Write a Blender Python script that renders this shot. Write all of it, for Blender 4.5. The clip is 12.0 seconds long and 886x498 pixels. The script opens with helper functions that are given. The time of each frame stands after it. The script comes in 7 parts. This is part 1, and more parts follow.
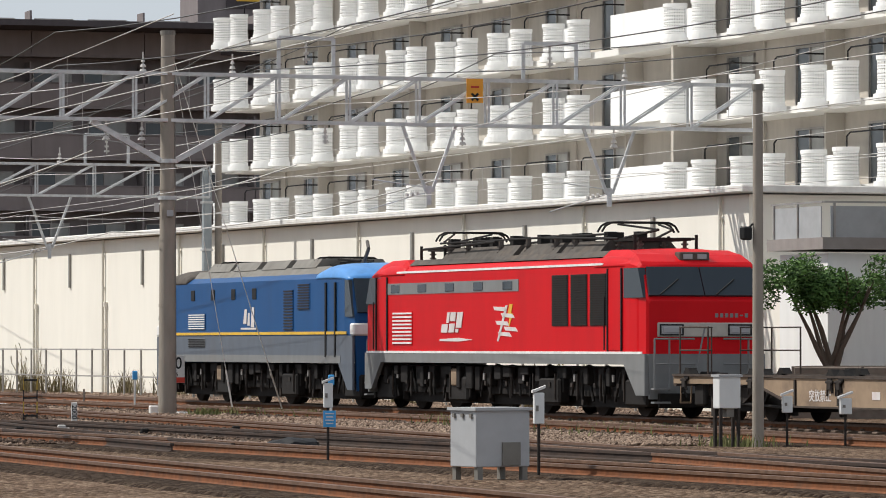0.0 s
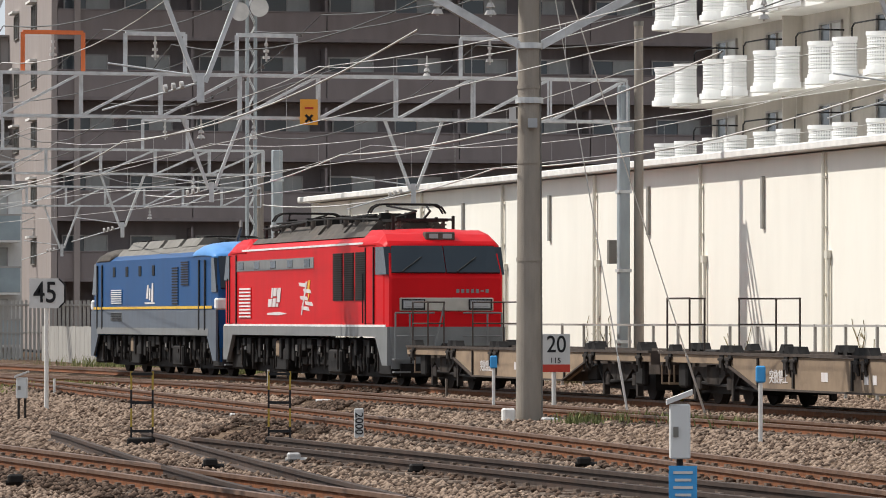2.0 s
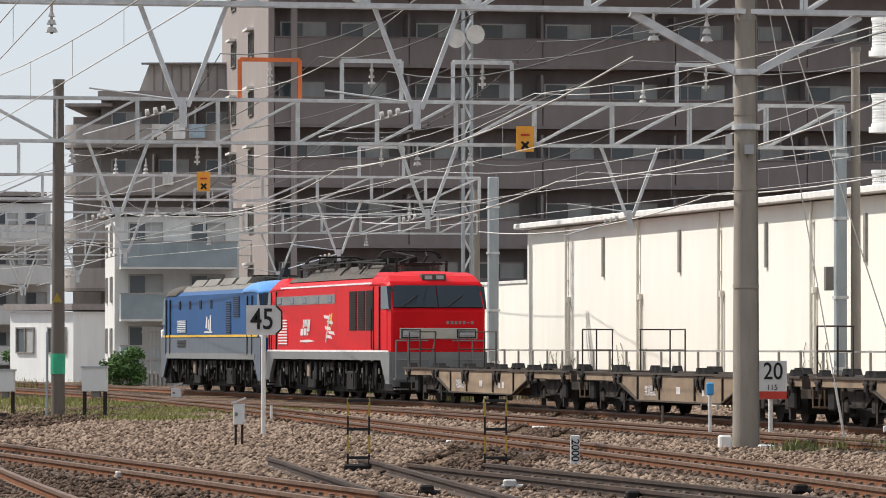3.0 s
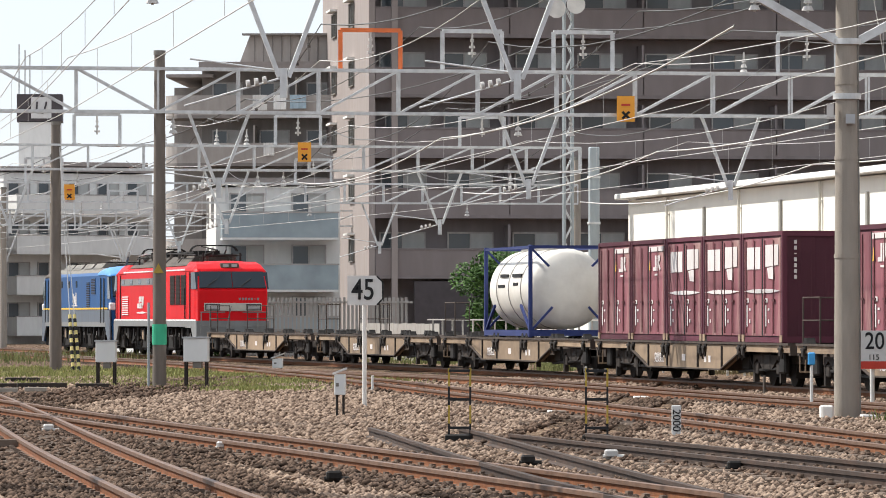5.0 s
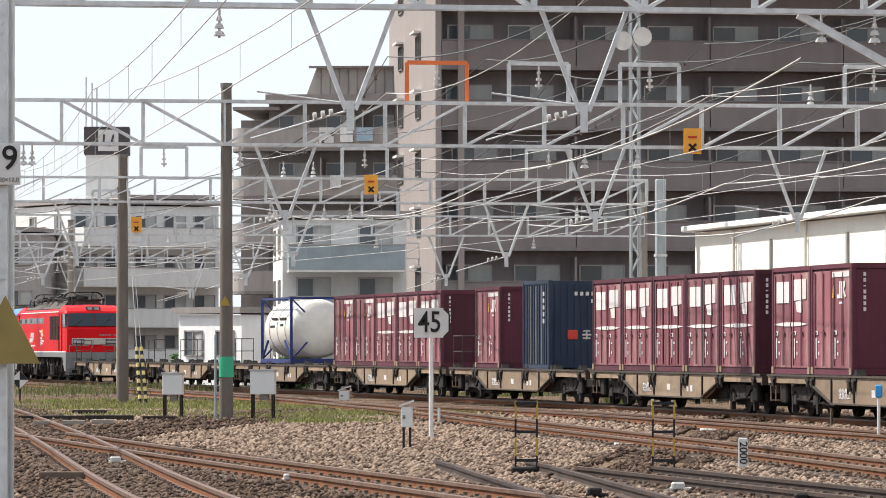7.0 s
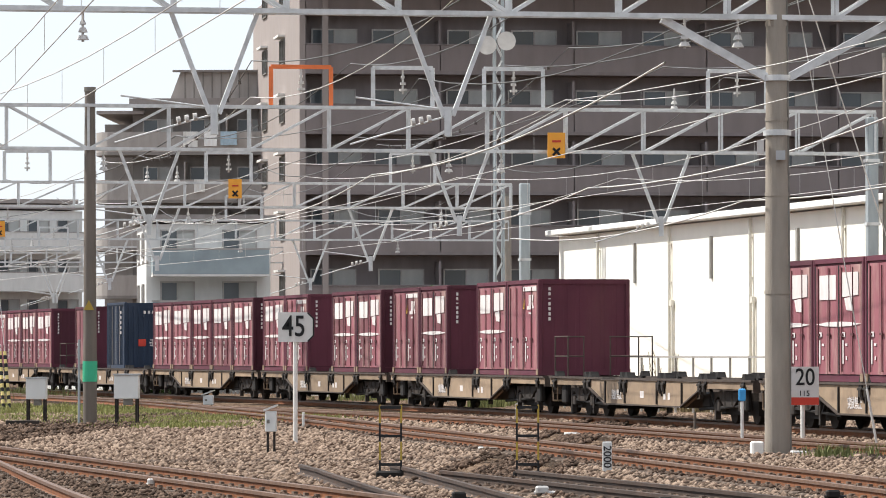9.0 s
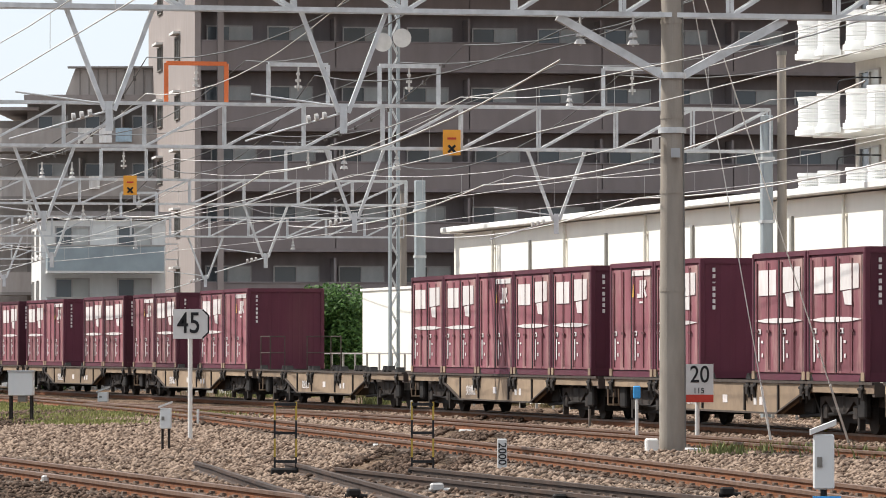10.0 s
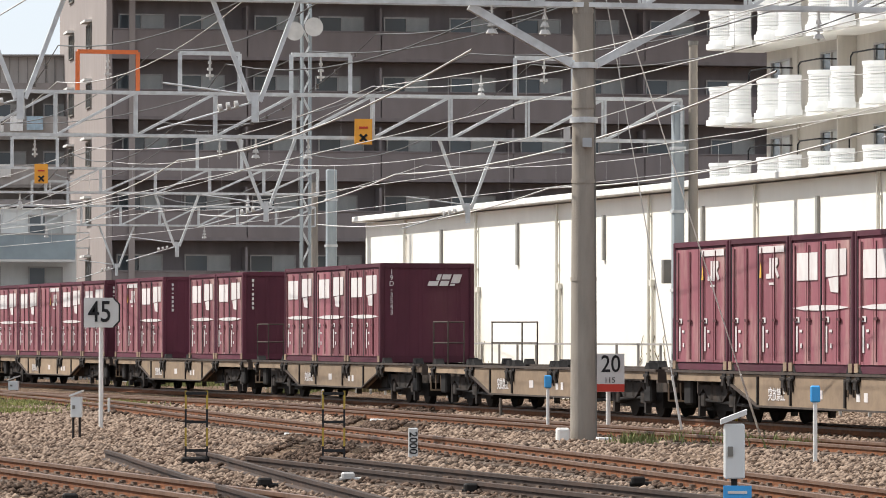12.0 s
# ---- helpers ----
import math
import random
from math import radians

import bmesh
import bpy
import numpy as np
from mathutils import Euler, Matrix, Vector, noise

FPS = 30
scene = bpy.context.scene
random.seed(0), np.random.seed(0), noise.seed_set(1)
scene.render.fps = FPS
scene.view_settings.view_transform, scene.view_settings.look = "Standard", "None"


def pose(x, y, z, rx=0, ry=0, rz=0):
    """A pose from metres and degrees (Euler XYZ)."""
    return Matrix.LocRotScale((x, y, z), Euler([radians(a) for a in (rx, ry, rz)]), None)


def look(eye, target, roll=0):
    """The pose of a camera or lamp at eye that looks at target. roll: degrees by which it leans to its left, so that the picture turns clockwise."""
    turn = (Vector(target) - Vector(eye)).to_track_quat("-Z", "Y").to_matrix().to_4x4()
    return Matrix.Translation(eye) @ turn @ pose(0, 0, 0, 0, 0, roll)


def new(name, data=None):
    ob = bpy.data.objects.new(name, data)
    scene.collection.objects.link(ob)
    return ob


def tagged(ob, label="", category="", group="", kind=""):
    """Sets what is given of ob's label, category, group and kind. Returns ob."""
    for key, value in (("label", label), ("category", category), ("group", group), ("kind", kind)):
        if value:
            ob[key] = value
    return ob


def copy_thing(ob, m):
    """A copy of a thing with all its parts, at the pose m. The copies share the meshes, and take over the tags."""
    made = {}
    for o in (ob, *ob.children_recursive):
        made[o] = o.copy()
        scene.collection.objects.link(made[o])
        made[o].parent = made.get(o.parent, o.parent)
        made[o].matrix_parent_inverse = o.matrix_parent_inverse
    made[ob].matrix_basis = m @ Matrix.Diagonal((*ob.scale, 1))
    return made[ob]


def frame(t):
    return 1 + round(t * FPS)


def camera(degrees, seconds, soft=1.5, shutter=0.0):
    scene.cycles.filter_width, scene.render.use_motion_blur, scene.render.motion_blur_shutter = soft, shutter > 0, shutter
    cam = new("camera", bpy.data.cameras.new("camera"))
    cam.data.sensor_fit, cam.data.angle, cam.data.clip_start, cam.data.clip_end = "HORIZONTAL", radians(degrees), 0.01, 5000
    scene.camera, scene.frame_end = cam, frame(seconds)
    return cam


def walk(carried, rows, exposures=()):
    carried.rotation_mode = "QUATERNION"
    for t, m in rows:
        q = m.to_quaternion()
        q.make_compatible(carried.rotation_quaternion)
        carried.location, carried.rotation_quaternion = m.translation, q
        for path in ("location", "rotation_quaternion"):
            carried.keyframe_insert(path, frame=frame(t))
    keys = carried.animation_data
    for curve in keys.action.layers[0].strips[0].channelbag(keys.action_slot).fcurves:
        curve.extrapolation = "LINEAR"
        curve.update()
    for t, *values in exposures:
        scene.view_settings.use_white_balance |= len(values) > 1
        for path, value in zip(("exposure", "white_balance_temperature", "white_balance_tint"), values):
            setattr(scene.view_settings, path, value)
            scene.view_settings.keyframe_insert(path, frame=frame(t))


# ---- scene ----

# ---------------------------------------------------------------- camera
EYE_Z = 1.6
cam = camera(10.664, 12.0, soft=0.95)
# seconds, pan to the right, tilt up, roll, metres behind the standing place
VIEWS = [
    (0.0, 4.891, 1.166, 0.017, 40.0), (0.1, 4.425, 1.197, 0.013, 36.3), (0.2, 3.956, 1.229, 0.008, 32.5), (0.3, 3.489, 1.261, 0.003, 28.65),
    (0.4, 3.029, 1.292, -0.000, 24.8), (0.5, 2.581, 1.321, -0.001, 20.9), (0.6, 2.134, 1.360, 0.003, 17.0), (0.7, 1.683, 1.410, 0.010, 13.1),
    (0.8, 1.248, 1.453, 0.019, 9.25), (0.9, 0.846, 1.472, 0.025, 5.5), (1.0, 0.495, 1.450, 0.028, 2.2), (1.1, 0.202, 1.366, 0.024, 0.5),
    (1.2, -0.047, 1.231, 0.016, 0.1), (1.5, -0.607, 0.844, -0.004, 0.0),
    (2.0, -1.083, 0.847, 0.029, 0.0), (2.5, -2.995, 1.296, 0.033, 0.0),
    (3.0, -3.692, 1.168, 0.050, 0.0), (3.5, -4.226, 1.108, 0.039, 0.0), (3.7, -4.561, 1.155, 0.023, 0.0),
    (5.5, -5.201, 0.729, -0.052, 0.0), (6.0, -6.148, 0.877, -0.061, 0.0), (6.5, -6.807, 1.121, 0.001, 0.0),
    (7.0, -5.713, 1.200, -0.023, 0.0), (7.2, -5.566, 1.095, -0.017, 0.0), (8.8, -4.260, 1.076, -0.057, 0.0),
    (9.0, -4.073, 1.249, -0.081, 0.0), (9.5, -3.423, 1.393, -0.038, 0.0), (10.0, -2.808, 1.212, -0.024, 0.0),
    (10.5, -2.246, 1.078, -0.007, 0.0), (11.0, -2.059, 1.047, 0.000, 0.0), (11.5, -2.199, 1.048, 0.058, 0.0),
    (12.0, -1.739, 1.082, 0.065, 0.0)]


def view(pan, tilt, roll, back):
    a = radians(pan)
    return pose(-back * math.sin(a), -back * math.cos(a), EYE_Z, 90 + tilt, 0, -pan) @ pose(0, 0, 0, 0, 0, roll)


walk(cam, [(t, view(p, ti, ro, b)) for t, p, ti, ro, b in VIEWS],
     exposures=[(0.0, -0.28), (1.5, -0.18), (2.5, -0.08), (3.5, 0.02), (5.5, 0.4), (7.0, 0.38), (9.0, 0.38), (10.5, 0.24), (12.0, 0.24)])

# ---------------------------------------------------------------- light
SUN_EL, SUN_AZ = 49.0, -70.0   # degrees above the horizon, degrees to the right of +Y
world = bpy.data.worlds.new("sky")
scene.world = world
world.use_nodes = True
wn = world.node_tree.nodes
sky = wn.new("ShaderNodeTexSky")
sky.sky_type, sky.sun_disc = "NISHITA", False
sky.sun_elevation, sky.sun_rotation = radians(SUN_EL), radians(SUN_AZ)
sky.air_density, sky.dust_density, sky.ozone_density = 1.0, 1.0, 2.0
wl = world.node_tree.links.new
wtc, wno, wrm, wmx = wn.new("ShaderNodeTexCoord"), wn.new("ShaderNodeTexNoise"), wn.new("ShaderNodeMapRange"), wn.new("ShaderNodeMix")
wno.inputs["Scale"].default_value, wno.inputs["Detail"].default_value = 2.2, 6   # bright broken cloud all over the sky
wrm.inputs[1].default_value, wrm.inputs[2].default_value, wrm.inputs[3].default_value, wrm.inputs[4].default_value = 0.35, 0.6, 0.7, 1.0
wmx.data_type = "RGBA"
wmx.inputs[7].default_value = (7.15, 7.65, 8.4, 1)
wl(wtc.outputs["Generated"], wno.inputs[0])
wl(wno.outputs[0], wrm.inputs[0])
wl(wrm.outputs[0], wmx.inputs[0])
wl(sky.outputs[0], wmx.inputs[6])
wl(wmx.outputs[2], wn["Background"].inputs[0])
wn["Background"].inputs[1].default_value = 0.110
sun = new("sun", bpy.data.lights.new("sun", "SUN"))
sun.data.energy, sun.data.angle, sun.data.color = 4.9, radians(0.6), (1.0, 0.955, 0.885)
sd = Vector((math.sin(radians(SUN_AZ)) * math.cos(radians(SUN_EL)), math.cos(radians(SUN_AZ)) * math.cos(radians(SUN_EL)), math.sin(radians(SUN_EL))))
sun.matrix_world = look(sd * 300, (0, 0, 0))

# ---------------------------------------------------------------- materials


def paint(name, colour, rough=0.6, metal=0.0, vary=0.12, grain=3.0, dirt=0.0, dirt_colour=(0.08, 0.06, 0.045), dirt_scale=0.8, bump=0.0, bump_scale=40.0, streak=1.0, spread=0.0):
    """Base colour with fine grain, larger stains and relief; spread varies it from object to object."""
    m = bpy.data.materials.new(name)
    m.use_nodes = True
    n, ln = m.node_tree.nodes, m.node_tree.links.new
    b = n["Principled BSDF"]
    b.inputs["Roughness"].default_value, b.inputs["Metallic"].default_value, b.inputs["Specular IOR Level"].default_value = rough, metal, 0.28
    tc = n.new("ShaderNodeTexCoord")
    mp = n.new("ShaderNodeMapping")
    mp.inputs["Scale"].default_value = (1, 1, 1 / streak)
    ln(tc.outputs["Object"], mp.inputs[0])
    n1 = n.new("ShaderNodeTexNoise")
    n1.inputs["Scale"].default_value, n1.inputs["Detail"].default_value = grain, 6
    ln(mp.outputs[0], n1.inputs[0])
    r1 = n.new("ShaderNodeMapRange")
    r1.inputs[1].default_value, r1.inputs[2].default_value = 0.3, 0.7
    r1.inputs[3].default_value, r1.inputs[4].default_value = 1 - vary, 1 + vary
    ln(n1.outputs[0], r1.inputs[0])
    mul = n.new("ShaderNodeVectorMath")
    mul.operation = "SCALE"
    mul.inputs[0].default_value = colour
    ln(r1.outputs[0], mul.inputs["Scale"])
    out = mul.outputs[0]
    if spread:
        oi = n.new("ShaderNodeObjectInfo")
        r3 = n.new("ShaderNodeMapRange")
        r3.inputs[3].default_value, r3.inputs[4].default_value = 1 - spread, 1 + spread
        ln(oi.outputs["Random"], r3.inputs[0])
        m2 = n.new("ShaderNodeVectorMath")
        m2.operation = "SCALE"
        ln(out, m2.inputs[0])
        ln(r3.outputs[0], m2.inputs["Scale"])
        out = m2.outputs[0]
    if dirt:
        n2 = n.new("ShaderNodeTexNoise")
        n2.inputs["Scale"].default_value, n2.inputs["Detail"].default_value, n2.inputs["Roughness"].default_value = dirt_scale, 8, 0.65
        ln(mp.outputs[0], n2.inputs[0])
        r2 = n.new("ShaderNodeMapRange")
        r2.inputs[1].default_value, r2.inputs[2].default_value = 0.48, 0.72
        r2.inputs[4].default_value = dirt
        ln(n2.outputs[0], r2.inputs[0])
        mx = n.new("ShaderNodeMix")
        mx.data_type = "RGBA"
        ln(r2.outputs[0], mx.inputs[0])
        ln(out, mx.inputs[6])
        mx.inputs[7].default_value = (*dirt_colour, 1)
        out = mx.outputs[2]
    ln(out, b.inputs["Base Color"])
    if bump:
        n3 = n.new("ShaderNodeTexNoise")
        n3.inputs["Scale"].default_value, n3.inputs["Detail"].default_value = bump_scale, 4
        ln(tc.outputs["Object"], n3.inputs[0])
        bp = n.new("ShaderNodeBump")
        bp.inputs["Strength"].default_value, bp.inputs["Distance"].default_value = bump, 0.02
        ln(n3.outputs[0], bp.inputs["Height"])
        ln(bp.outputs[0], b.inputs["Normal"])
    return m


def ground_paint(name, tone):
    """Stony railway ground: brown ballast with paler stones, darker damp patches and dusty earth."""
    m = bpy.data.materials.new(name)
    m.use_nodes = True
    n, ln = m.node_tree.nodes, m.node_tree.links.new
    b = n["Principled BSDF"]
    b.inputs["Roughness"].default_value, b.inputs["Specular IOR Level"].default_value = 0.97, 0.08
    tc = n.new("ShaderNodeTexCoord")
    vo = n.new("ShaderNodeTexVoronoi")
    vo.inputs["Scale"].default_value = 13.0
    ln(tc.outputs["Object"], vo.inputs[0])
    hsv = n.new("ShaderNodeSeparateColor")
    ln(vo.outputs["Color"], hsv.inputs[0])
    ramp = n.new("ShaderNodeValToRGB")
    cr = ramp.color_ramp
    cr.elements[0].position, cr.elements[0].color = 0.0, (0.065 * tone, 0.038 * tone, 0.025 * tone, 1)
    cr.elements[1].position, cr.elements[1].color = 1.0, (0.33 * tone, 0.24 * tone, 0.172 * tone, 1)
    e = cr.elements.new(0.5)
    e.color = (0.15 * tone, 0.097 * tone, 0.064 * tone, 1)
    ln(hsv.outputs[0], ramp.inputs[0])
    nz = n.new("ShaderNodeTexNoise")
    nz.inputs["Scale"].default_value, nz.inputs["Detail"].default_value = 0.25, 8
    ln(tc.outputs["Object"], nz.inputs[0])
    rg = n.new("ShaderNodeMapRange")
    rg.inputs[1].default_value, rg.inputs[2].default_value, rg.inputs[3].default_value, rg.inputs[4].default_value = 0.3, 0.7, 0.6, 1.15
    ln(nz.outputs[0], rg.inputs[0])
    mul = n.new("ShaderNodeVectorMath")
    mul.operation = "SCALE"
    ln(ramp.outputs[0], mul.inputs[0])
    ln(rg.outputs[0], mul.inputs["Scale"])
    ln(mul.outputs[0], b.inputs["Base Color"])
    bp = n.new("ShaderNodeBump")
    bp.inputs["Strength"].default_value, bp.inputs["Distance"].default_value = 1.0, 0.08
    inv = n.new("ShaderNodeMath")
    inv.operation = "SUBTRACT"
    inv.inputs[0].default_value = 1
    ln(vo.outputs["Distance"], inv.inputs[1])
    ln(inv.outputs[0], bp.inputs["Height"])
    ln(bp.outputs[0], b.inputs["Normal"])
    return m


def island_paint(name, low, high, rough=0.9):
    """Loose pieces: each one takes its own tone between two colours."""
    m = bpy.data.materials.new(name)
    m.use_nodes = True
    n, ln = m.node_tree.nodes, m.node_tree.links.new
    b = n["Principled BSDF"]
    b.inputs["Roughness"].default_value, b.inputs["Specular IOR Level"].default_value = rough, 0.15
    g = n.new("ShaderNodeNewGeometry")
    ramp = n.new("ShaderNodeValToRGB")
    ramp.color_ramp.elements[0].color, ramp.color_ramp.elements[1].color = (*low, 1), (*high, 1)
    ln(g.outputs["Random Per Island"], ramp.inputs[0])
    ln(ramp.outputs[0], b.inputs["Base Color"])
    return m


def glass(name, colour, rough=0.08):
    m = bpy.data.materials.new(name)
    m.use_nodes = True
    b = m.node_tree.nodes["Principled BSDF"]
    b.inputs["Base Color"].default_value = (*colour, 1)
    b.inputs["Roughness"].default_value = rough
    b.inputs["Specular IOR Level"].default_value = 0.5
    return m


def drum_paint(name):
    """White perforated sheet: a grid of small dark holes round each balcony drum."""
    m = paint(name, (0.85, 0.85, 0.83), 0.55, vary=0.04, dirt=0.15, dirt_colour=(0.6, 0.58, 0.55), streak=6)
    n, ln = m.node_tree.nodes, m.node_tree.links.new

    def op(kind, a, b):
        q = n.new("ShaderNodeMath")
        q.operation = kind
        for k, v in enumerate((a, b)):
            if isinstance(v, (int, float)):
                q.inputs[k].default_value = v
            elif v is not None:
                ln(v, q.inputs[k])
        return q.outputs[0]
    xyz = n.new("ShaderNodeSeparateXYZ")
    ln(n["Texture Coordinate"].outputs["Object"], xyz.inputs[0])
    ang = op("ARCTAN2", xyz.outputs[1], xyz.outputs[0])
    h1 = op("GREATER_THAN", op("FRACT", op("MULTIPLY", ang, 6.4), None), .58)
    h2 = op("GREATER_THAN", op("FRACT", op("MULTIPLY", xyz.outputs[2], 9.0), None), .58)
    inside = op("MULTIPLY", op("GREATER_THAN", xyz.outputs[2], .2), op("LESS_THAN", xyz.outputs[2], 1.02))
    mx = n.new("ShaderNodeMix")
    mx.data_type = "RGBA"
    b = n["Principled BSDF"]
    ln(op("MULTIPLY", op("MULTIPLY", h1, h2), inside), mx.inputs[0])
    ln(b.inputs["Base Color"].links[0].from_socket, mx.inputs[6])
    mx.inputs[7].default_value = (.22, .21, .2, 1)
    ln(mx.outputs[2], b.inputs["Base Color"])
    return m


M_GROUND = ground_paint("ballast_ground", 1.0)
M_BED = ground_paint("track_bed", 0.36)
M_STONE = island_paint("ballast_stone", (0.100, 0.064, 0.046), (0.355, 0.262, 0.196))
M_DARKSTONE = island_paint("oily_ballast_stone", (0.028, 0.017, 0.011), (0.165, 0.110, 0.080))
M_GRASS = island_paint("grass_blade", (0.13, 0.155, 0.04), (0.40, 0.39, 0.16))
M_WEED = island_paint("weed_blade", (0.085, 0.10, 0.035), (0.27, 0.28, 0.12))
M_DRY = island_paint("dry_stalk", (0.10, 0.075, 0.045), (0.26, 0.22, 0.12))
M_LEAF = island_paint("leaf", (0.025, 0.06, 0.015), (0.10, 0.19, 0.045), 0.6)
M_BARK = paint("bark", (0.11, 0.08, 0.06), 0.9, bump=0.6)
M_RAIL = paint("rusty_rail", (0.185, 0.070, 0.029), 0.85, 0.0, 0.25, 8, dirt=0.5, dirt_scale=2.5, bump=0.2)
M_RAILTOP = paint("worn_rail_head", (0.135, 0.076, 0.048), 0.5, 0.0, 0.3, 6, dirt=0.5, dirt_colour=(0.17, 0.115, 0.085), dirt_scale=3)
M_BLACKRAIL = paint("dark_rail", (0.05, 0.034, 0.027), 0.75, 0.0, 0.25, 6, dirt=0.4, dirt_colour=(0.13, 0.07, 0.045))
M_SLEEPER = paint("sleeper_wood", (0.135, 0.10, 0.078), 0.95, vary=0.2, grain=5, dirt=0.6, bump=0.3)
M_CONCRETE = paint("pole_concrete", (0.30, 0.265, 0.225), 0.9, vary=0.12, grain=6, dirt=0.45, dirt_colour=(0.17, 0.145, 0.12), dirt_scale=0.9, bump=0.25, streak=5)
M_DARKCONC = paint("old_pole_concrete", (0.16, 0.138, 0.12), 0.9, vary=0.15, grain=5, dirt=0.4, bump=0.25, streak=5)
M_STEEL = paint("galvanised_steel", (0.60, 0.61, 0.61), 0.5, 0.25, 0.14, 5, dirt=0.35, dirt_colour=(0.24, 0.23, 0.22))
M_STEELBLUE = paint("painted_steel_post", (0.33, 0.365, 0.38), 0.55, 0.2, 0.12, 4, dirt=0.25, streak=4)
M_WIRE = paint("wire", (0.12, 0.12, 0.115), 0.5, 0.6)
M_WIREBRIGHT = paint("bright_wire", (0.62, 0.60, 0.57), 0.45, 0.3)
M_LAUNDRY = paint("pale_blue_cloth", (0.40, 0.52, 0.60), 0.9)
M_INSUL = paint("insulator_glaze", (0.52, 0.50, 0.475), 0.3)
M_DARKINSUL = paint("dark_insulator", (0.09, 0.075, 0.065), 0.35)
M_WALL = paint("cream_wall_paint", (0.87, 0.835, 0.75), 0.85, vary=0.03, grain=1.2, dirt=0.12, dirt_colour=(0.52, 0.48, 0.42), dirt_scale=0.35, bump=0.12, streak=4)
M_WALLTRIM = paint("wall_trim", (0.76, 0.74, 0.70), 0.8, dirt=0.15, dirt_colour=(0.4, 0.37, 0.33))
M_DOWNPIPE = paint("cream_downpipe", (0.68, 0.65, 0.57), 0.7, vary=0.05)
M_PIPE = paint("grey_downpipe", (0.30, 0.29, 0.265), 0.6)
M_WHITEAPT = paint("white_render", (0.74, 0.725, 0.69), 0.85, vary=0.05, grain=1.0, dirt=0.3, dirt_colour=(0.48, 0.45, 0.41), dirt_scale=0.5, streak=5)
M_BALC = paint("white_balcony", (0.85, 0.85, 0.83), 0.55, vary=0.04, dirt=0.18, dirt_colour=(0.55, 0.53, 0.5), streak=6)
M_DRUM = drum_paint("perforated_white_balcony")
M_BALCGLASS = paint("blue_grey_balcony_panel", (0.29, 0.345, 0.365), 0.3, vary=0.15, grain=1.0)
# Beige darkened for the shadow of the overhanging balconies.
M_BEIGE = paint("beige_render_in_shade", (0.48, 0.445, 0.395), 0.88, vary=0.06, dirt=0.3, dirt_colour=(0.35, 0.31, 0.27), streak=4)
M_BROWN = paint("brown_tile", (0.215, 0.188, 0.186), 0.8, vary=0.1, grain=2, dirt=0.25, streak=4)
M_BROWNLT = paint("tan_tile", (0.30, 0.262, 0.245), 0.8, vary=0.06, grain=2, dirt=0.2, dirt_colour=(0.3, 0.24, 0.2), streak=4)
M_BALCBROWN = paint("balcony_brown", (0.225, 0.194, 0.188), 0.8, vary=0.07, grain=1.5, dirt=0.3, dirt_colour=(0.16, 0.13, 0.11), streak=5)
M_DARKBASE = paint("charcoal_tile", (0.075, 0.065, 0.068), 0.8)
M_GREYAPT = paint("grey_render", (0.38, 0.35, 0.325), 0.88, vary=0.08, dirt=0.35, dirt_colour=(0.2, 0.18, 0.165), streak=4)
# Grey darkened for the shade in the balcony recesses; also colours roof seams.
M_GREYDARK = paint("recess_shade_and_seam_grey", (0.24, 0.22, 0.205), 0.88, vary=0.08, dirt=0.3, dirt_colour=(0.14, 0.13, 0.12), streak=4)
M_PALE = paint("pale_render", (0.70, 0.69, 0.66), 0.88, vary=0.05, dirt=0.25, dirt_colour=(0.4, 0.38, 0.35), streak=4)
M_FAR = paint("far_facade", (0.76, 0.77, 0.77), 0.9, vary=0.06)
M_ROOF = paint("grey_roof", (0.29, 0.26, 0.245), 0.7, vary=0.1)
M_WINDOW = glass("window_glass", (0.10, 0.115, 0.125), 0.12)
M_CURTAIN = paint("curtained_pane", (0.42, 0.42, 0.40), 0.35, vary=0.15, grain=1.2)
M_ALU = paint("aluminium_frame", (0.38, 0.36, 0.34), 0.45, 0.5)
M_FENCE = paint("weathered_fence", (0.36, 0.345, 0.32), 0.8, dirt=0.5, dirt_colour=(0.15, 0.13, 0.115), dirt_scale=1.5, streak=3)
M_RED = paint("loco_red", (0.60, 0.006, 0.011), 0.42, vary=0.05, grain=1.5, dirt=0.2, dirt_colour=(0.24, 0.012, 0.014), dirt_scale=0.9, streak=3)
M_RED.node_tree.nodes["Principled BSDF"].inputs["Specular IOR Level"].default_value = 0.12
M_BLUEGREY = paint("loco_bluegrey", (0.115, 0.135, 0.165), 0.5, vary=0.08, dirt=0.35, dirt_colour=(0.12, 0.11, 0.11), streak=2)
M_BLUE = paint("loco_blue", (0.015, 0.080, 0.225), 0.38, vary=0.06, grain=1.5, dirt=0.25, dirt_colour=(0.035, 0.06, 0.13), streak=3)
M_BLUE.node_tree.nodes["Principled BSDF"].inputs["Specular IOR Level"].default_value = 0.12
M_SKYBLUE = paint("loco_light_blue", (0.09, 0.28, 0.62), 0.35)
M_LOCOGREY = paint("loco_grey", (0.205, 0.21, 0.21), 0.5, vary=0.08, dirt=0.35, dirt_colour=(0.17, 0.15, 0.13), streak=2)
M_LOCOWHITE = paint("loco_white", (0.80, 0.79, 0.77), 0.45)
M_YELLOW = paint("loco_yellow", (0.72, 0.44, 0.05), 0.45)
# Soot on the red roof; on the blue far dome it paints shade.
M_ROOFDARK = paint("sooty_and_shaded_roof", (0.085, 0.075, 0.066), 0.85, vary=0.3, grain=4, dirt=0.5, dirt_colour=(0.16, 0.12, 0.09), dirt_scale=1.5)
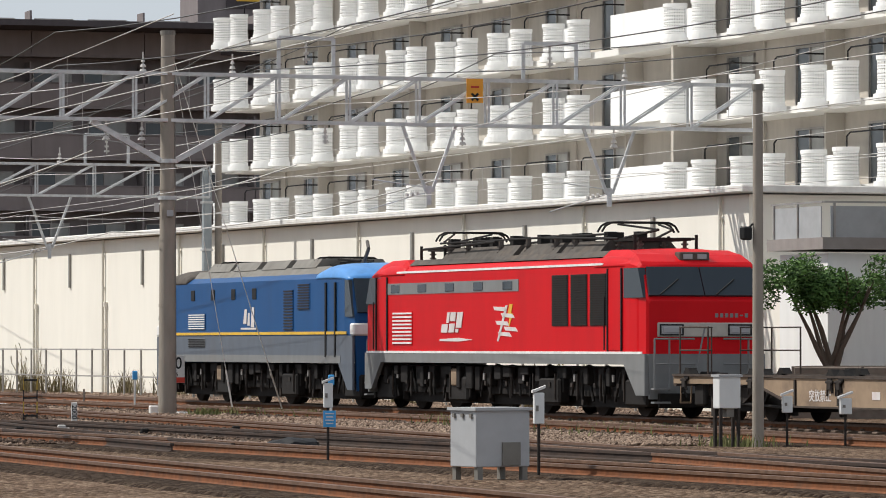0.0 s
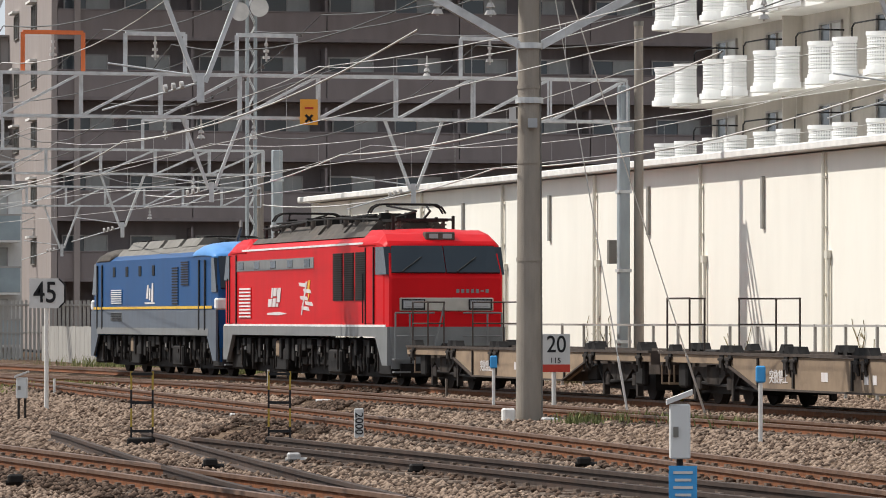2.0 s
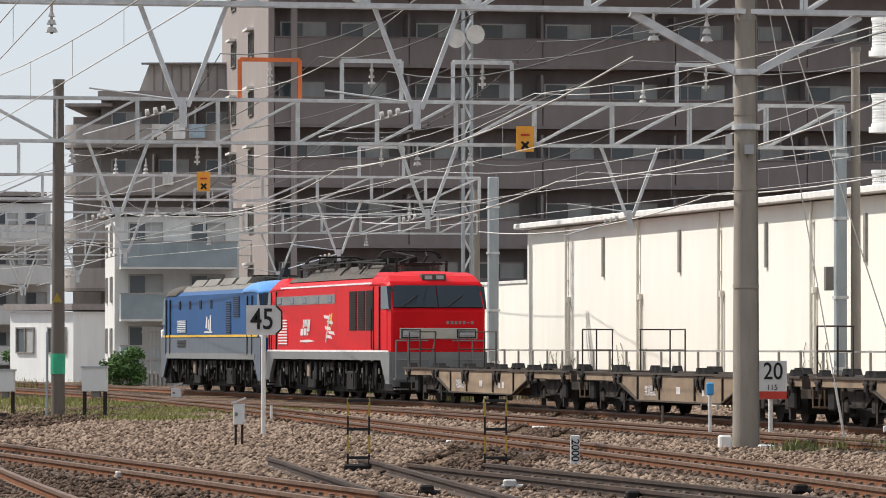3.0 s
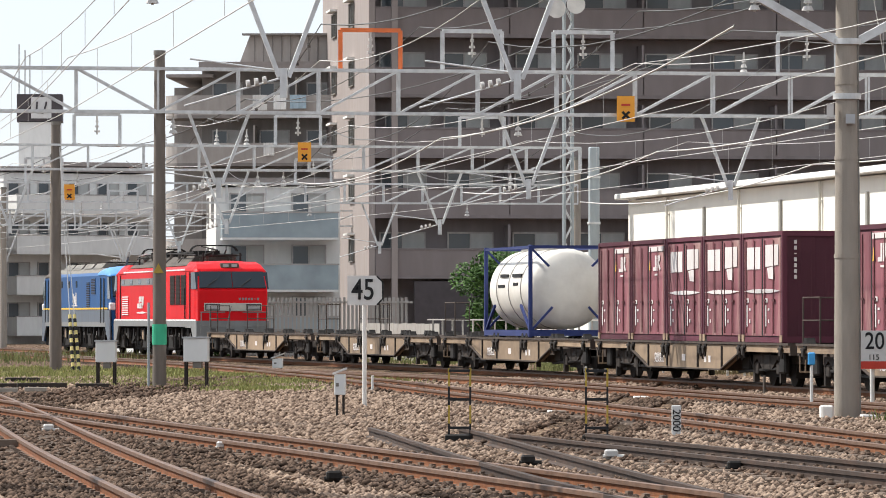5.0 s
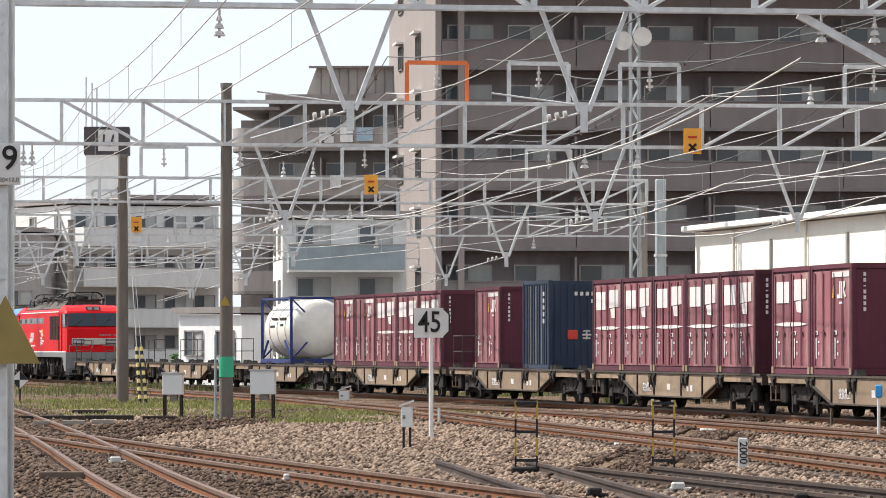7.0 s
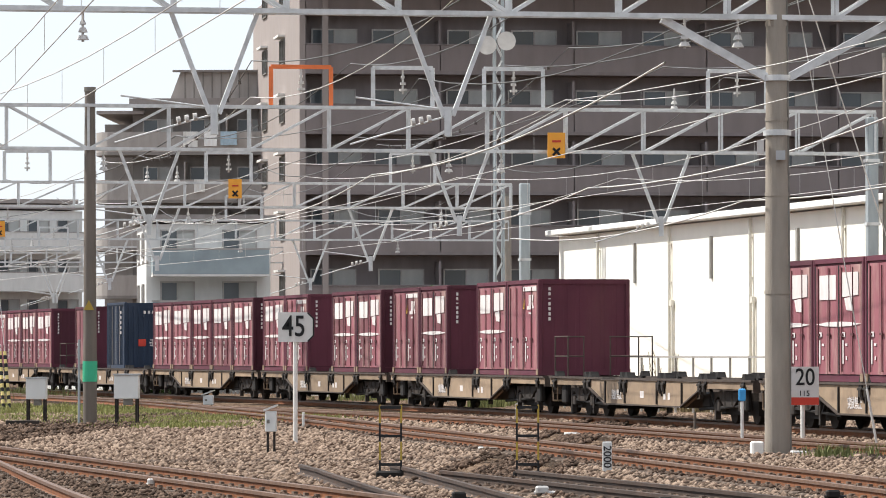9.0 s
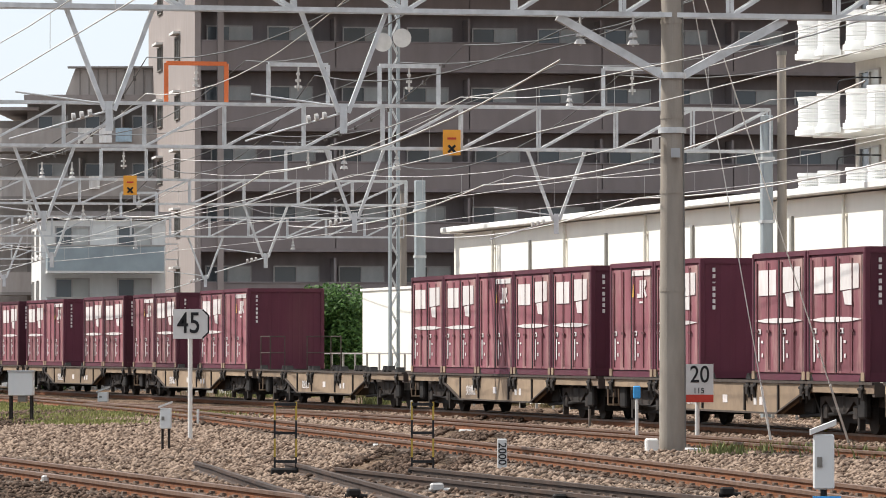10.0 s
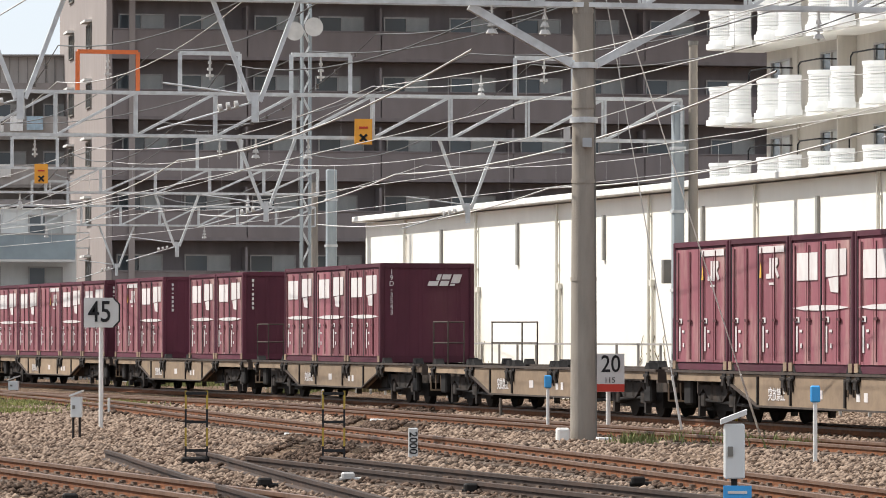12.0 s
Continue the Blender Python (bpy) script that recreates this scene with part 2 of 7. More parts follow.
M_PANEL = paint("light_panel_beige", (0.46, 0.43, 0.38), 0.5)
M_ROOFGREY = paint("loco_roof", (0.20, 0.19, 0.17), 0.8, vary=0.2, dirt=0.5, dirt_scale=1.5)
M_BLACK = paint("black_grime", (0.014, 0.012, 0.011), 0.75, vary=0.3, grain=6)
M_UNDER = paint("underframe", (0.030, 0.025, 0.022), 0.85, vary=0.35, grain=5, dirt=0.5, dirt_colour=(0.075, 0.05, 0.036), dirt_scale=2)
M_CABGLASS = glass("cab_glass", (0.030, 0.042, 0.054), 0.06)
M_CABGLASS.node_tree.nodes["Principled BSDF"].inputs["Specular IOR Level"].default_value = 0.25
M_LAMP = glass("headlamp_glass", (0.35, 0.35, 0.36), 0.1)
M_TAN = paint("wagon_tan", (0.285, 0.207, 0.14), 0.75, vary=0.12, grain=2, dirt=0.85, dirt_colour=(0.14, 0.10, 0.075), dirt_scale=0.9, streak=.7, spread=0.18)
M_DECK = paint("wagon_deck", (0.065, 0.05, 0.042), 0.85, vary=0.3, grain=4, dirt=0.4)
# Body maroon is lowered to hold the shade of the end walls.
M_MAROON = paint("container_maroon_in_shade", (0.092, 0.0225, 0.038), 0.7, vary=0.1, grain=2, dirt=0.5, dirt_colour=(0.115, 0.05, 0.05), dirt_scale=0.8, streak=3, spread=0.3)
M_MAROON2 = paint("container_faded", (0.235, 0.085, 0.10), 0.65, vary=0.1, grain=2, dirt=0.4, dirt_colour=(0.20, 0.10, 0.09), dirt_scale=1.1, streak=3, spread=0.12)
M_NAVY = paint("container_navy", (0.02, 0.035, 0.065), 0.55, vary=0.1, dirt=0.3, streak=3)
M_DOOR = paint("faded_container_door", (0.225, 0.080, 0.096), 0.65, vary=0.14, grain=2.5, dirt=0.9, dirt_colour=(0.45, 0.315, 0.275), dirt_scale=1.0, streak=3, spread=0.32)
M_LOGO = paint("white_marking", (0.66, 0.625, 0.61), 0.65, vary=0.08, dirt=0.45, dirt_colour=(0.42, 0.29, 0.27), dirt_scale=1.6, streak=2)
M_ROD = paint("lock_rod", (0.12, 0.045, 0.050), 0.6, 0.3)
M_TANK = paint("tank_white", (0.74, 0.71, 0.65), 0.4, vary=0.05, dirt=0.3, dirt_colour=(0.42, 0.35, 0.27), dirt_scale=0.9)
M_TANKBLUE = paint("tank_frame_blue", (0.022, 0.036, 0.14), 0.5)
M_SIGNWHITE = paint("sign_white", (0.62, 0.61, 0.59), 0.6, vary=0.06, dirt=0.2, dirt_colour=(0.5, 0.45, 0.4))
M_SIGNBLACK = paint("sign_black", (0.015, 0.015, 0.016), 0.6)
M_SIGNRED = paint("sign_red", (0.52, 0.055, 0.035), 0.6)
M_ORANGE = paint("sign_orange", (0.80, 0.36, 0.05), 0.6, vary=0.06)
M_ORANGESTEEL = paint("orange_steel", (0.72, 0.18, 0.06), 0.6)
M_BOXWHITE = paint("cabinet_pale", (0.66, 0.67, 0.66), 0.55, vary=0.05, dirt=0.25, dirt_colour=(0.42, 0.39, 0.35), streak=3)
M_BOXGREY = paint("cabinet_grey", (0.40, 0.41, 0.42), 0.6, vary=0.06, dirt=0.2)
M_MARKBLUE = paint("marker_blue", (0.06, 0.33, 0.68), 0.5)
M_POSTWHITE = paint("post_white", (0.74, 0.72, 0.68), 0.7, dirt=0.35, dirt_colour=(0.4, 0.33, 0.26))
M_POSTYELLOW = paint("post_yellow", (0.40, 0.28, 0.05), 0.7, dirt=0.5)
M_PALEYELLOW = paint("faded_yellow", (0.66, 0.55, 0.22), 0.7)
# Sign yellow with the shade of a backlit plate mixed in.
M_SHADEYELLOW = paint("yellow_in_shade", (0.25, 0.19, 0.065), 0.8)
M_GREEN = paint("green_band", (0.05, 0.42, 0.24), 0.6)
M_STONEWALL = paint("retaining_stone", (0.20, 0.165, 0.135), 0.9, vary=0.2, dirt=0.4, bump=0.5)

# ---------------------------------------------------------------- mesh helpers


def add_box(bm, c, s, rz=0.0, bevel=0.0):
    m = Matrix.Translation(c) @ Matrix.Rotation(radians(rz), 4, "Z") @ Matrix.Diagonal((*s, 1))
    r = bmesh.ops.create_cube(bm, size=1.0, matrix=m)
    if bevel:
        edges = {e for v in r["verts"] for e in v.link_edges}
        bmesh.ops.bevel(bm, geom=list(edges), offset=bevel, segments=1, affect="EDGES")


def add_bar(bm, p, q, w, h=None):
    """A square bar from p to q."""
    p, q = Vector(p), Vector(q)
    d = q - p
    h = w if h is None else h
    rot = d.to_track_quat("Y", "Z").to_matrix().to_4x4()
    bmesh.ops.create_cube(bm, size=1.0, matrix=Matrix.Translation((p + q) / 2) @ rot @ Matrix.Diagonal((w, d.length, h, 1)))


def add_tube(bm, p, q, r1, r2=None, n=10):
    p, q = Vector(p), Vector(q)
    d = q - p
    rot = d.to_track_quat("Z", "Y").to_matrix().to_4x4()
    bmesh.ops.create_cone(bm, cap_ends=True, segments=n, radius1=r1, radius2=r1 if r2 is None else r2, depth=d.length,
                          matrix=Matrix.Translation((p + q) / 2) @ rot)


def add_prism(bm, outline, axis, a, b):
    """Extrudes a closed outline of 2D points between a and b along x, y or z."""
    def at(u, v, w):
        return {"x": (w, u, v), "y": (u, w, v), "z": (u, v, w)}[axis]
    lo = [bm.verts.new(at(u, v, a)) for u, v in outline]
    hi = [bm.verts.new(at(u, v, b)) for u, v in outline]
    n = len(outline)
    fs = [bm.faces.new(lo), bm.faces.new(hi)]
    for i in range(n):
        fs.append(bm.faces.new((lo[i], lo[(i + 1) % n], hi[(i + 1) % n], hi[i])))
    bmesh.ops.recalc_face_normals(bm, faces=fs)


def mesh_of(name, bm, material, smooth=False):
    me = bpy.data.meshes.new(name)
    bm.to_mesh(me)
    bm.free()
    me.materials.append(material)
    if smooth:
        for p in me.polygons:
            p.use_smooth = True
    return me


def part(name, bm, material, parent=None, label="", smooth=False):
    ob = new(name, mesh_of(name, bm, material, smooth))
    ob.parent = parent
    if label:
        ob["label"] = label
    return ob


def share(name, mesh, parent, m):
    ob = new(name, mesh)
    ob.parent = parent
    ob.matrix_basis = m
    return ob


def thing(name, m, label, category, group="", kind=""):
    ob = new(name)
    ob.matrix_basis = m
    return tagged(ob, label, category, group, kind)


def one(name, bm, material, m, label, category="", group="", kind="", smooth=False):
    ob = new(name, mesh_of(name, bm, material, smooth))
    ob.matrix_basis = m
    return tagged(ob, label, category, group, kind)


def boxpart(name, c, s, material, parent, rz=0.0, bevel=0.0, label=""):
    bm = bmesh.new()
    add_box(bm, c, s, rz, bevel)
    return part(name, bm, material, parent, label)


def text_mesh(txt, size, depth=0.004):
    cu = bpy.data.curves.new("writing", "FONT")
    cu.body, cu.size, cu.extrude, cu.align_x, cu.align_y = txt, size, depth, "CENTER", "CENTER"
    cu.offset = size * .008   # heavier strokes
    ob = bpy.data.objects.new("writing", cu)
    scene.collection.objects.link(ob)
    bpy.context.view_layer.update()
    me = bpy.data.meshes.new_from_object(ob.evaluated_get(bpy.context.evaluated_depsgraph_get()))
    bpy.data.objects.remove(ob)
    return me


def writing(txt, size, material, parent, m, name="writing"):
    me = text_mesh(txt, size)
    me.materials.clear()
    me.materials.append(material)
    return share(name, me, parent, m)


FACE = pose(0, 0, 0, 90, 0, 0)   # turns flat writing upright, facing -Y

# ---------------------------------------------------------------- ground and tracks
GZ = -0.17


def dirv(h):
    """Unit vector along a heading (degrees to the left of +Y)."""
    return Vector((-math.sin(radians(h)), math.cos(radians(h)), 0))


# main line: heading along its arc, straight beyond both ends of the bend
ARC0, STEP = -420.0, 2.0
_n = 460


def heading(s):
    u = max(-0.75, min(1.5, s / 100))
    return 0.27673 + 0.06023 * u + 0.06559 * u * u - 0.06634 * u ** 3


ARC = [(-4.48576, 121.13666)]
for i in range(1, 250):
    th = heading((i - 0.5) * STEP)
    ARC.append((ARC[-1][0] - math.sin(th) * STEP, ARC[-1][1] + math.cos(th) * STEP))
back = [ARC[0]]
for i in range(1, 211):
    th = heading(-(i - 0.5) * STEP)
    back.append((back[-1][0] + math.sin(th) * STEP, back[-1][1] - math.cos(th) * STEP))
ARC = back[:0:-1] + ARC
ARC_X = np.array([p[0] for p in ARC])
ARC_Y = np.array([p[1] for p in ARC])
ARC_S = np.arange(len(ARC)) * STEP - 210 * STEP


def on_track(s, half=7.0):
    """Pose of a vehicle of the given half wheelbase whose middle is at arc s."""
    a = (np.interp(s - half, ARC_S, ARC_X), np.interp(s - half, ARC_S, ARC_Y))
    b = (np.interp(s + half, ARC_S, ARC_X), np.interp(s + half, ARC_S, ARC_Y))
    return pose((a[0] + b[0]) / 2, (a[1] + b[1]) / 2, 0, 0, 0, math.degrees(math.atan2(-(b[0] - a[0]), b[1] - a[1])))


def ground():
    bm = bmesh.new()
    # fine patch round the tracks, wide apron to the horizon
    for (x0, x1, nx, y0, y1, ny, z) in ((-90, 70, 160, 20, 320, 260, GZ),):
        g = [[bm.verts.new((x0 + (x1 - x0) * i / nx, y0 + (y1 - y0) * j / ny,
                            z + 0.05 * noise.noise(Vector((x0 + (x1 - x0) * i / nx, (y0 + (y1 - y0) * j / ny), 0)) * 0.35) * (0 < i < nx and 0 < j < ny)))
              for j in range(ny + 1)] for i in range(nx + 1)]
        for i in range(nx):
            for j in range(ny):
                bm.faces.new((g[i][j], g[i + 1][j], g[i + 1][j + 1], g[i][j + 1]))
    R = 2500
    o = [bm.verts.new(p) for p in ((-R, -R, GZ), (R, -R, GZ), (R, R, GZ), (-R, R, GZ))]
    c = [g[0][0], g[nx][0], g[nx][ny], g[0][ny]]
    sides = [[g[i][0] for i in range(nx + 1)], [g[nx][j] for j in range(ny + 1)], [g[i][ny] for i in range(nx, -1, -1)], [g[0][j] for j in range(ny, -1, -1)]]
    for k in range(4):
        bm.faces.new([o[k], o[(k + 1) % 4], *reversed(sides[k])])
    bmesh.ops.recalc_face_normals(bm, faces=bm.faces)
    ob = one("ground", bm, M_GROUND, Matrix(), "brown stony railway ground with ballast and dust", "ground", kind="structure", smooth=True)
    return ob


def loft(bm, pts, profile):
    """Sweeps a 2D profile (right, up) along a plan polyline."""
    rings = []
    for i, p in enumerate(pts):
        a, b = pts[max(0, i - 1)], pts[min(len(pts) - 1, i + 1)]
        d = Vector((b[0] - a[0], b[1] - a[1], 0)).normalized()
        r = Vector((d.y, -d.x, 0))
        rings.append([bm.verts.new(Vector((p[0], p[1], 0)) + r * u + Vector((0, 0, v))) for u, v in profile])
    n = len(profile)
    for a, b in zip(rings, rings[1:]):
        for k in range(n):
            bm.faces.new((a[k], a[(k + 1) % n], b[(k + 1) % n], b[k]))
    bm.faces.new(rings[0])
    bm.faces.new(list(reversed(rings[-1])))


FOOT = [(-0.065, -0.15), (0.065, -0.15), (0.065, -0.135), (0.012, -0.115), (0.012, -0.045), (-0.012, -0.045), (-0.012, -0.115), (-0.065, -0.135)]
HEAD = [(-0.034, -0.045), (0.034, -0.045), (0.034, -0.004), (0.026, 0.0), (-0.026, 0.0), (-0.034, -0.004)]


def offset(pts, o):
    out = []
    for i, p in enumerate(pts):
        a, b = pts[max(0, i - 1)], pts[min(len(pts) - 1, i + 1)]
        d = Vector((b[0] - a[0], b[1] - a[1], 0)).normalized()
        out.append((p[0] + d.y * o, p[1] - d.x * o))
    return out


def resample(pts, step):
    p = np.array(pts, float)
    d = np.concatenate([[0], np.cumsum(np.hypot(*np.diff(p, axis=0).T))])
    k = max(2, int(d[-1] / step) + 1)
    s = np.linspace(0, d[-1], k)
    # rounded bends: a moving mean of the plan line
    x, y = np.interp(s, d, p[:, 0]), np.interp(s, d, p[:, 1])
    if k > 14:
        for _ in range(3):
            x[3:-3] = (x[:-6] + x[1:-5] + x[2:-4] + x[3:-3] + x[4:-2] + x[5:-1] + x[6:]) / 7
            y[3:-3] = (y[:-6] + y[1:-5] + y[2:-4] + y[3:-3] + y[4:-2] + y[5:-1] + y[6:]) / 7
    return list(zip(x, y))


SLEEPER_MESH = None
BED_TOP = iter(range(20))


def sleeper_mesh():
    bm = bmesh.new()
    add_box(bm, (0, 0, -0.21), (2.0, 0.24, 0.12), 0, 0.02)
    for sx in (-0.533, 0.533):
        for o in (-0.095, 0.095):
            add_box(bm, (sx + o, 0, -0.135), (0.05, 0.12, 0.035))
    return mesh_of("sleeper", bm, M_SLEEPER)


def track(pts, label, rail=M_RAIL, sleepers=True, lo=46, hi=100, gauge=1.067):
    global SLEEPER_MESH
    base = thing("railway_track", Matrix(), label, "railway track", "tracks of the yard", "structure")
    line = resample(pts, 2.0)
    bm = bmesh.new()
    near = [q for q in line if -30 < q[1] < 300]
    top = GZ + .010 + .006 * next(BED_TOP)   # beds that cross never share a plane
    loft(bm, near, [(-1.75, GZ - .1), (1.75, GZ - .1), (1.45, top), (-1.45, top)])
    part("ballast_bed", bm, M_BED, base)
    for o in (-gauge / 2, gauge / 2):
        p = offset(line, o)
        bm = bmesh.new()
        loft(bm, p, FOOT)
        r = part("rail", bm, rail, base)
        bm = bmesh.new()
        loft(bm, p, HEAD)
        part("rail_head", bm, M_RAILTOP if rail is M_RAIL else rail, r)
    if sleepers:
        SLEEPER_MESH = SLEEPER_MESH or sleeper_mesh()
        fine = resample(pts, 0.62)
        for i in range(len(fine) - 1):
            a, b = fine[i], fine[i + 1]
            if lo < a[1] < hi:
                share("sleeper", SLEEPER_MESH, base, pose(a[0], a[1], 0.03 + 0.012 * noise.noise(Vector((a[0], a[1], 3))), 0, 0, math.degrees(math.atan2(-(b[0] - a[0]), b[1] - a[1])) + random.uniform(-1.5, 1.5)))
    return base


def rail_piece(pts, label, mat):
    bm = bmesh.new()
    line = resample(pts, 1.5)
    loft(bm, line, FOOT)
    loft(bm, line, HEAD)
    return one("switch_rail", bm, mat, Matrix(), label, "rail", kind="structure")


def ahead(p, h, d):
    v = dirv(h)
    return (p[0] + v.x * d, p[1] + v.y * d)


MAIN = [(x, y) for x, y in zip(ARC_X, ARC_Y)]
LINE_B = [(26.5, -20), (10.0, 48), (5.2, 70), (-0.4, 89), (-8.1, 119), (-12.4, 131), (-17.2, 141.5)]   # joins line C
LINE_C = [(15.5, -20), (2.6, 51.5), (-0.3, 65.4), (-2.75, 77), (-7.85, 99.5), (-12.4, 121), (-21.5, 158), (-36.5, 205), (-64, 290)]
LINE_D = [(19.5, -10), (0.55, 48.8), (-0.25, 52.5), (-2.1, 57.9), (-4.1, 64.6)]
LINE_E = [(12.0, 0), (-3.6, 48.9), (-5.9, 56.2), (-8.1, 62.7), (-12.6, 76.5), (-16.8, 90)]
LINE_F = [(4, 0), (-7.35, 48.5), (-9.4, 57.2), (-12.35, 71), (-16.4, 89.5), (-23.8, 122), (-34, 165), (-48, 215), (-75, 290)]


def flat_stones():
    """Loose ballast stones lying on the ground, nearest stretches first."""
    rnd = random.Random(5)
    pale, dark = ([], []), ([], [])

    def stone(x, y, r, vs, fs):
        b = len(vs)
        a = rnd.uniform(0, 6.28)
        ca, sa = math.cos(a), math.sin(a)
        z = GZ + rnd.uniform(-0.005, 0.03) + (.03 if vs is dark[0] else 0)
        for (u, v, w) in ((1, 0, 0), (0, 1, 0), (-1, 0, 0), (0, -1, 0), (0.1, 0.1, 1), (0, 0, -1)):
            u, v, w = u * r * rnd.uniform(.7, 1.2), v * r * rnd.uniform(.5, 1), w * r * rnd.uniform(.4, .75)
            vs.append((x + u * ca - v * sa, y + u * sa + v * ca, z + w))
        for f in ((0, 1, 4), (1, 2, 4), (2, 3, 4), (3, 0, 4), (1, 0, 5), (2, 1, 5), (3, 2, 5), (0, 3, 5)):
            fs.append(tuple(b + k for k in f))
    lines = [(np.array([q[0] for q in L]), np.array([q[1] for q in L]), w) for L, w in ((LINE_B, .95), (LINE_C, .95), (LINE_D, .95), (LINE_E, 1.55), (LINE_F, 1.55))]
    for _ in range(120000):
        y = 44 + 90 * rnd.random() ** 1.35
        x = rnd.uniform(-0.235 * y - 2, 0.12 * y + 3) if rnd.random() < 0.8 else rnd.uniform(-0.2 * y, 0.2 * y)
        r = rnd.uniform(0.028, 0.066) * (1 + (y - 44) / 130)
        off = [abs(x - np.interp(y, ly, lx)) for lx, ly, w in lines]
        if any(.40 < o < .70 for o in off):   # keep the rails clear
            continue
        stone(x, y, r, *(dark if any(o < q[2] for o, q in zip(off, lines)) else pale))
    for (vs, fs), mat, label in ((pale, M_STONE, "loose brown and pale ballast stones between the tracks"), (dark, M_DARKSTONE, "dark oily rust brown ballast stones inside the tracks")):
        me = bpy.data.meshes.new("ballast_stones")
        me.from_pydata(vs, [], fs)
        me.materials.append(mat)
        me.polygons.foreach_set("use_smooth", [True] * len(me.polygons))
        tagged(new("ballast_stones", me), label, "ballast", kind="stuff")


def grass(name, spots, label, n, hmin, hmax, seed, mat=None):
    rnd = random.Random(seed)
    vs, fs = [], []
    for _ in range(n):
        x0, y0, rx, ry = spots[rnd.randrange(len(spots))]
        x, y = x0 + rx * rnd.gauss(0, 0.5), y0 + ry * rnd.gauss(0, 0.5)
        h = rnd.uniform(hmin, hmax)
        a = rnd.uniform(0, 3.14)
        w = rnd.uniform(0.008, 0.02)
        lx, ly = rnd.uniform(-.4, .4) * h, rnd.uniform(-.4, .4) * h
        b = len(vs)
        c, s = math.cos(a) * w, math.sin(a) * w
        vs.extend([(x - c, y - s, GZ - .02), (x + c, y + s, GZ - .02), (x + lx * .4 + c * .7, y + ly * .4 + s * .7, GZ + h * .6), (x + lx * .4 - c * .7, y + ly * .4 - s * .7, GZ + h * .6), (x + lx, y + ly, GZ + h)])
        fs.extend([(b, b + 1, b + 2, b + 3), (b + 3, b + 2, b + 4)])
    me = bpy.data.meshes.new(name)
    me.from_pydata(vs, [], fs)
    me.materials.append(mat or M_GRASS)
    tagged(new(name, me), label, "grass", kind="stuff")


# ---------------------------------------------------------------- train
def wheelset_mesh(r):
    bm = bmesh.new()
    for x in (-0.56, 0.56):
        add_tube(bm, (x - 0.06, 0, r), (x + 0.06, 0, r), r, n=20)
        add_tube(bm, (x * 1.0 + (0.05 if x < 0 else -0.05), 0, r), (x + (0.09 if x < 0 else -0.09), 0, r), r + 0.03, n=20)
    add_tube(bm, (-0.75, 0, r), (0.75, 0, r), 0.07, n=8)
    for x in (-0.92, 0.92):
        add_box(bm, (x, 0, r), (0.18, 0.3, 0.28), 0, 0.03)
    return mesh_of("wheelset", bm, M_UNDER)


def bogie(parent, y, wheels, r, long):
    bm = bmesh.new()
    for x in (-0.95, 0.95):
        add_prism(bm, [(y - long / 2, r + .05), (y - long / 2 + .35, r + .22), (y - .4, r - .02), (y + .4, r - .02), (y + long / 2 - .35, r + .22), (y + long / 2, r + .05), (y + long / 2, r + .3), (y - long / 2, r + .3)], "x", x - .06, x + .06)
        for k in (-1, 1):
            add_tube(bm, (x, y + k * .3, r + .02), (x, y + k * .3, r + .34), .09, n=8)
            add_box(bm, (x, y + k * long * .47, r - .12), (.12, .12, .4))
    add_box(bm, (0, y, r + .2), (2.0, .5, .22))
    b = part("bogie", bm, M_UNDER, parent)
    for w in wheels:
        share("wheelset", WHEEL[r], b, pose(0, y + w, 0))
    return b


WHEEL = {}


def bars(bm, x, ys, zs, face, thick=0.012):
    """Flat raised patches on a side wall (face -1 left, +1 right) spanning ys, zs."""
    add_box(bm, (x + face * thick / 2, (ys[0] + ys[1]) / 2, (zs[0] + zs[1]) / 2), (thick, abs(ys[1] - ys[0]), abs(zs[1] - zs[0])))


def mark(xs, f):
    bm = bmesh.new()
    add_prism(bm, [(-.3, 1.74), (-.12, 1.74), (-.21, 2.02)], "x", xs + f * .037, xs + f * .046)
    return bm


